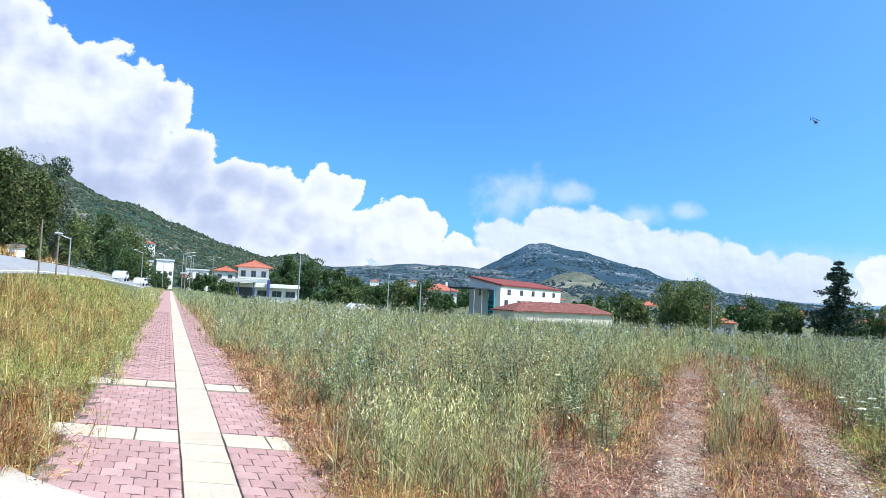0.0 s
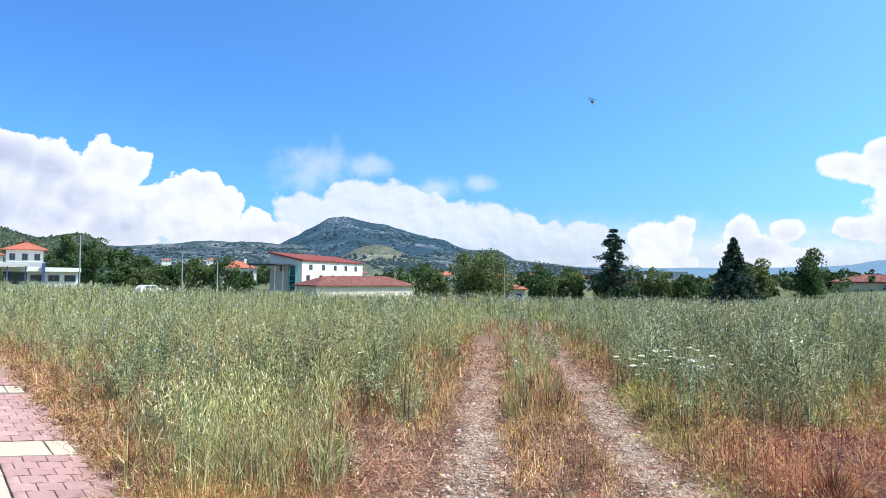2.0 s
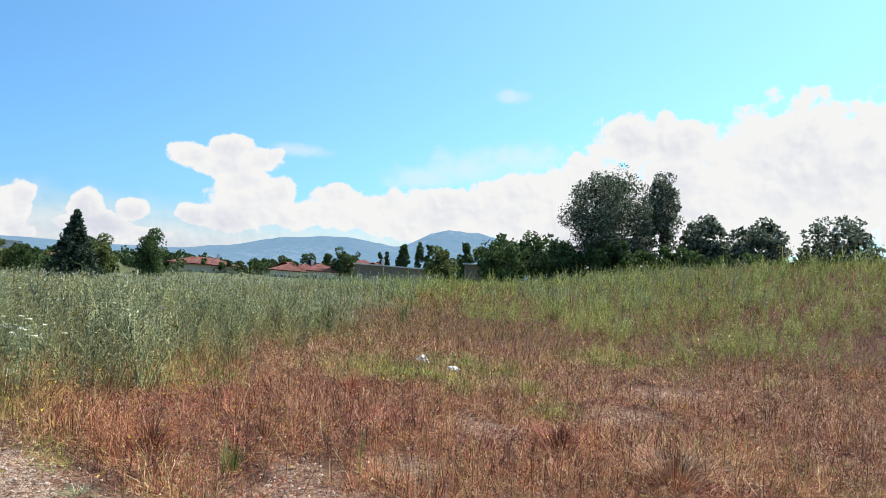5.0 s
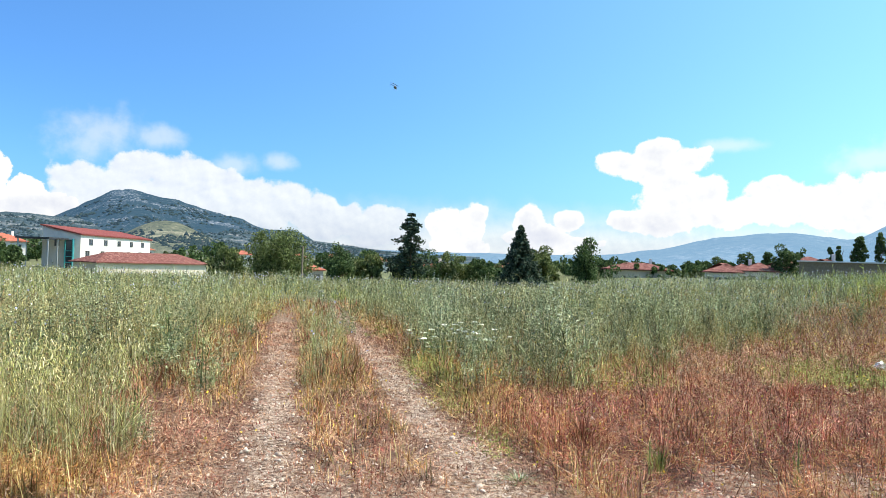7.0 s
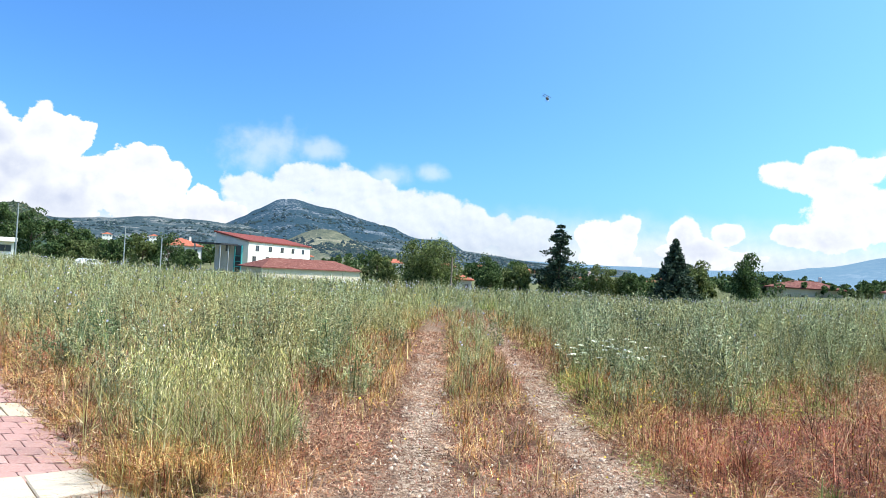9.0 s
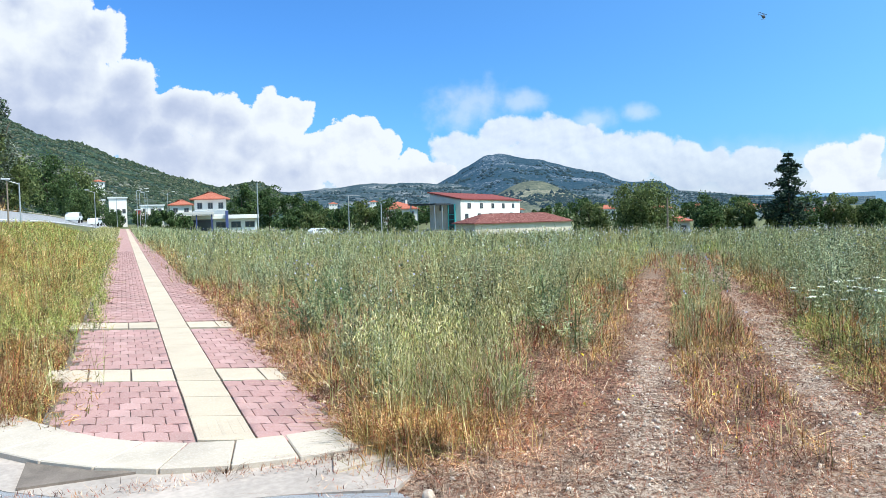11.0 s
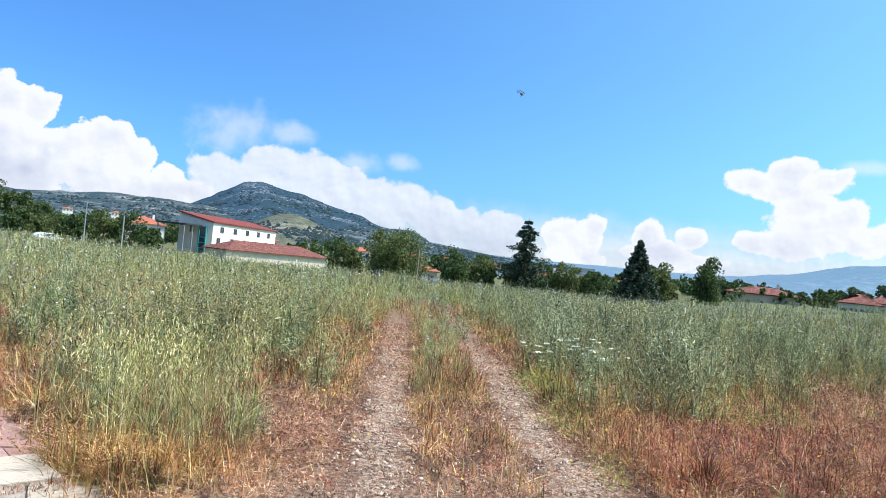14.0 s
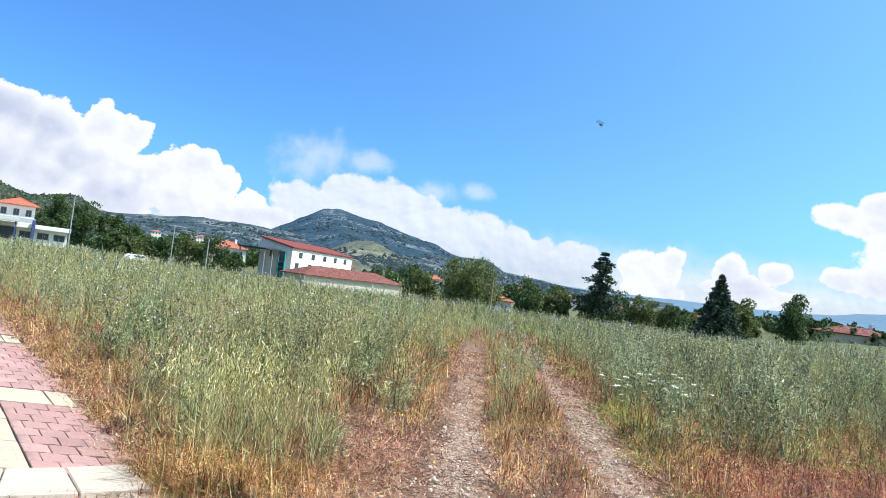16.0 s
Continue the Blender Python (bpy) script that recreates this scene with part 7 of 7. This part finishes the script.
X0, X1, T0, T1 = -0.75, 1.37, 0.42, 0.86
BANDS = [(8.50, 9.20), (12.84, 13.57)]
SKEW = 0.48                            # the courses run askew to the strip
Y_KERB, Y_END = 6.12, 170.0

bed = bmesh.new()
box(bed, X0, X1 + 0.20, 5.72, Y_END, -0.20, -0.022)
pavement = tagged(part("pavement", bed, M_JOINT), "pavement of red interlocking pavers with a cream guide strip", "pavement", kind="structure")


def askew(x, y):
    return y - SKEW * (x - 0.64)


def paver_mesh(w, d, name, material, wave=0.018, gap=0.006, top=0.0, h=0.022):
    """A paver whose long sides step in and out so that neighbours interlock."""
    bm = bmesh.new()
    a_, b_ = w / 2 - gap / 2, d / 2 - gap / 2
    o = [(-a_, -b_ - wave * 0.5), (-a_ * 0.4, -b_ + wave), (a_ * 0.4, -b_ + wave), (a_, -b_ - wave * 0.5), (a_, b_ - wave * 0.5), (a_ * 0.4, b_ + wave * 0.9), (-a_ * 0.4, b_ + wave * 0.9), (-a_, b_ - wave * 0.5)] if wave else [(-a_, -b_), (a_, -b_), (a_, b_), (-a_, b_)]
    o = [(x, y - SKEW * x) for x, y in o]
    lo = [bm.verts.new((x, y, -h)) for x, y in o]
    md = [bm.verts.new((x, y, top - 0.004)) for x, y in o]
    hi = [bm.verts.new((x - math.copysign(0.004, x), y - math.copysign(0.004, y), top)) for x, y in o]
    n = len(o)
    bm.faces.new(hi)
    for i in range(n):
        j = (i + 1) % n
        bm.faces.new((lo[i], lo[j], md[j], md[i]))
        bm.faces.new((md[i], md[j], hi[j], hi[i]))
    bmesh.ops.recalc_face_normals(bm, faces=bm.faces)
    me = bpy.data.meshes.new(name)
    bm.to_mesh(me)
    bm.free()
    me.materials.append(material)
    return me


def lay(me, name, x, y, turn=0.0, z=0.0, tilt=0.0):
    ob = new(name, me)
    ob.parent = pavement
    ob.matrix_basis = pose(x, y, z, tilt, 0, turn)
    return ob


def gather(me, places, name, material, label):
    """Many copies of one piece joined into a single part of stuff."""
    pv = np.array([v.co[:] for v in me.vertices])
    tris = []
    for p in me.polygons:
        vs = list(p.vertices)
        tris += [(vs[0], vs[i], vs[i + 1]) for i in range(1, len(vs) - 1)]
    tris = np.array(tris)
    pl = np.array(places)
    v = (pv[None] + pl[:, None, :]).reshape(-1, 3)
    f = (tris[None] + (np.arange(len(pl)) * len(pv))[:, None, None]).reshape(-1, 3)
    ob = link_mesh(name, v, f, material)
    ob.parent = pavement
    return tagged(ob, label, kind="stuff")


PW, PD = 0.183, 0.262
rng = np.random.default_rng(3)
paver = paver_mesh(PW, PD, "paver", M_PAVER)
near, beyond = [], []
for x0, x1, way in ((X0, T0, -1), (T1, X1 + 0.24, 1)):
    rows_ = int((46 - Y_KERB) / PD)
    for r in range(-4, rows_):
        y = Y_KERB + PD * (r + 0.5)
        if any(b0 - 0.12 < y < b1 + 0.12 for b0, b1 in BANDS):
            continue
        cols = int((x1 - x0) / PW) + 1
        for c in range(cols):
            x = (T0 if way < 0 else T1) + way * (PW * (c + 0.5) + (PW / 2 if r % 2 else 0) + 0.004)
            if x - PW / 2 < X0 - 0.02 or x + PW / 2 > X1 + 0.24:
                continue
            p = (x, askew(x, y), rng.uniform(-0.004, 0.003))
            if p[1] < kerb_back(x) - 0.12:
                continue
            (near if len(near) < 290 and y < 15.5 else beyond).append(p)
near.sort(key=lambda p: p[1])
for p in near:
    lay(paver, "paver", p[0], p[1], rng.normal() * 0.5, p[2], rng.normal() * 0.3)
gather(paver, beyond, "far_pavers", M_PAVER, "red interlocking pavers farther along")
half = paver_mesh(PW / 2, PD, "half_paver", M_PAVER, 0.0)
edge = []
for xe in (T0 - PW / 4 - 0.004, T1 + PW / 4 + 0.004):
    for r in range(-3, int((46 - Y_KERB) / PD), 2):
        y = Y_KERB + PD * (r + 0.5)
        if askew(xe, y) > kerb_back(xe) - 0.1 and not any(b0 - 0.12 < y < b1 + 0.12 for b0, b1 in BANDS):
            edge.append((xe, askew(xe, y), 0.0))
gather(half, edge, "edge_pavers", M_PAVER, "half pavers along the strips")
for b0, b1 in BANDS:
    slab = paver_mesh(0.44, b1 - b0, "band_slab", M_SLAB, 0.0, 0.020, 0.004, 0.03)
    for k in range(5):
        xs_ = T1 - 0.22 - 0.44 * (k - 1)
        lay(slab, "slab", xs_, askew(xs_, (b0 + b1) / 2), rng.normal() * 0.3, 0.0)
    slab_end = paver_mesh(0.20, b1 - b0, "band_end", M_SLAB, 0.0, 0.012, 0.004, 0.03)
    lay(slab_end, "slab", T1 + 0.54, askew(T1 + 0.54, (b0 + b1) / 2))
ribbed = paver_mesh(T1 - T0, (BANDS[0][0] - Y_KERB) / 3, "guide_slab", M_SLAB, 0.0, 0.022, 0.003, 0.03)
for k in range(3):
    y = Y_KERB + (k + 0.5) * (BANDS[0][0] - Y_KERB) / 3
    g_ = lay(ribbed, "guide_slab", (T0 + T1) / 2, y, rng.normal() * 0.4)
    for i in range(5 if k == 0 else 0):
        rb = part("rib", boxed(-0.17 + i * 0.085 - 0.014, -0.17 + i * 0.085 + 0.014, -0.25, 0.25, 0.001, 0.0042, bevel=0.001), M_SLAB, g_)
long_slab = paver_mesh(T1 - T0, (BANDS[1][0] - BANDS[0][1]) / 2, "strip_slab", M_SLAB, 0.0, 0.008, 0.003, 0.03)
L = (BANDS[1][0] - BANDS[0][1]) / 2
for k in range(2):
    lay(long_slab, "guide_slab", (T0 + T1) / 2, BANDS[0][1] + L * (k + 0.5))
for k in range(30):
    lay(long_slab, "guide_slab", (T0 + T1) / 2, BANDS[1][1] + L * (k + 0.5))
far_red = part("far_paving", boxed(X0, T0 - 0.004, 45.6, Y_END, -0.02, -0.002), M_PAVER, pavement)
far_red = part("far_paving", boxed(T1 + 0.004, X1, 45.6, Y_END, -0.02, -0.002), M_PAVER, pavement)
far_cream = part("far_strip", boxed(T0, T1, BANDS[1][1] + 30 * L, Y_END, -0.02, 0.0), M_SLAB, pavement)

# Kerb stones along a gentle curve
kerb = thing("kerb", 0, 0, 0, 0, label="dropped kerb of pale worn concrete stones", category="kerb", kind="structure")
line = [(1.50, 5.72), (1.06, 5.70), (0.63, 5.73), (0.22, 5.86), (-0.15, 6.08), (-0.48, 6.38), (-0.78, 6.76), (-1.05, 7.19), (-1.29, 7.64), (-1.52, 8.1)]
outer, inner = [], []
for k, (xa, ya) in enumerate(line):
    (xp, yp), (xn, yn) = line[max(0, k - 1)], line[min(len(line) - 1, k + 1)]
    q = math.hypot(xn - xp, yn - yp)
    nx, ny = (yn - yp) / q, -(xn - xp) / q
    inner.append((xa + nx * 0.35, ya + ny * 0.35))
    outer.append((xa - nx * 0.25, ya - ny * 0.25))
for k in range(len(line) - 1):
    ring = [inner[k], inner[k + 1], outer[k + 1], outer[k]]
    mx_, my_ = sum(p[0] for p in ring) / 4, sum(p[1] for p in ring) / 4
    ring = [(x + (mx_ - x) * 0.024, y + (my_ - y) * 0.014) for x, y in ring]
    bm = prism(bmesh.new(), ring, -0.22, 0.006)
    bmesh.ops.bevel(bm, geom=bm.edges[:], offset=0.008, segments=1, affect="EDGES")
    part("kerb_stone", bm, M_KERB, kerb)
end = part("broken_slab", prism(bmesh.new(), [(1.22, 5.12), (1.70, 5.22), (1.78, 5.62), (1.56, 5.70), (1.30, 5.44)], -0.15, -0.02), M_KERB, kerb, "broken end piece of kerb")
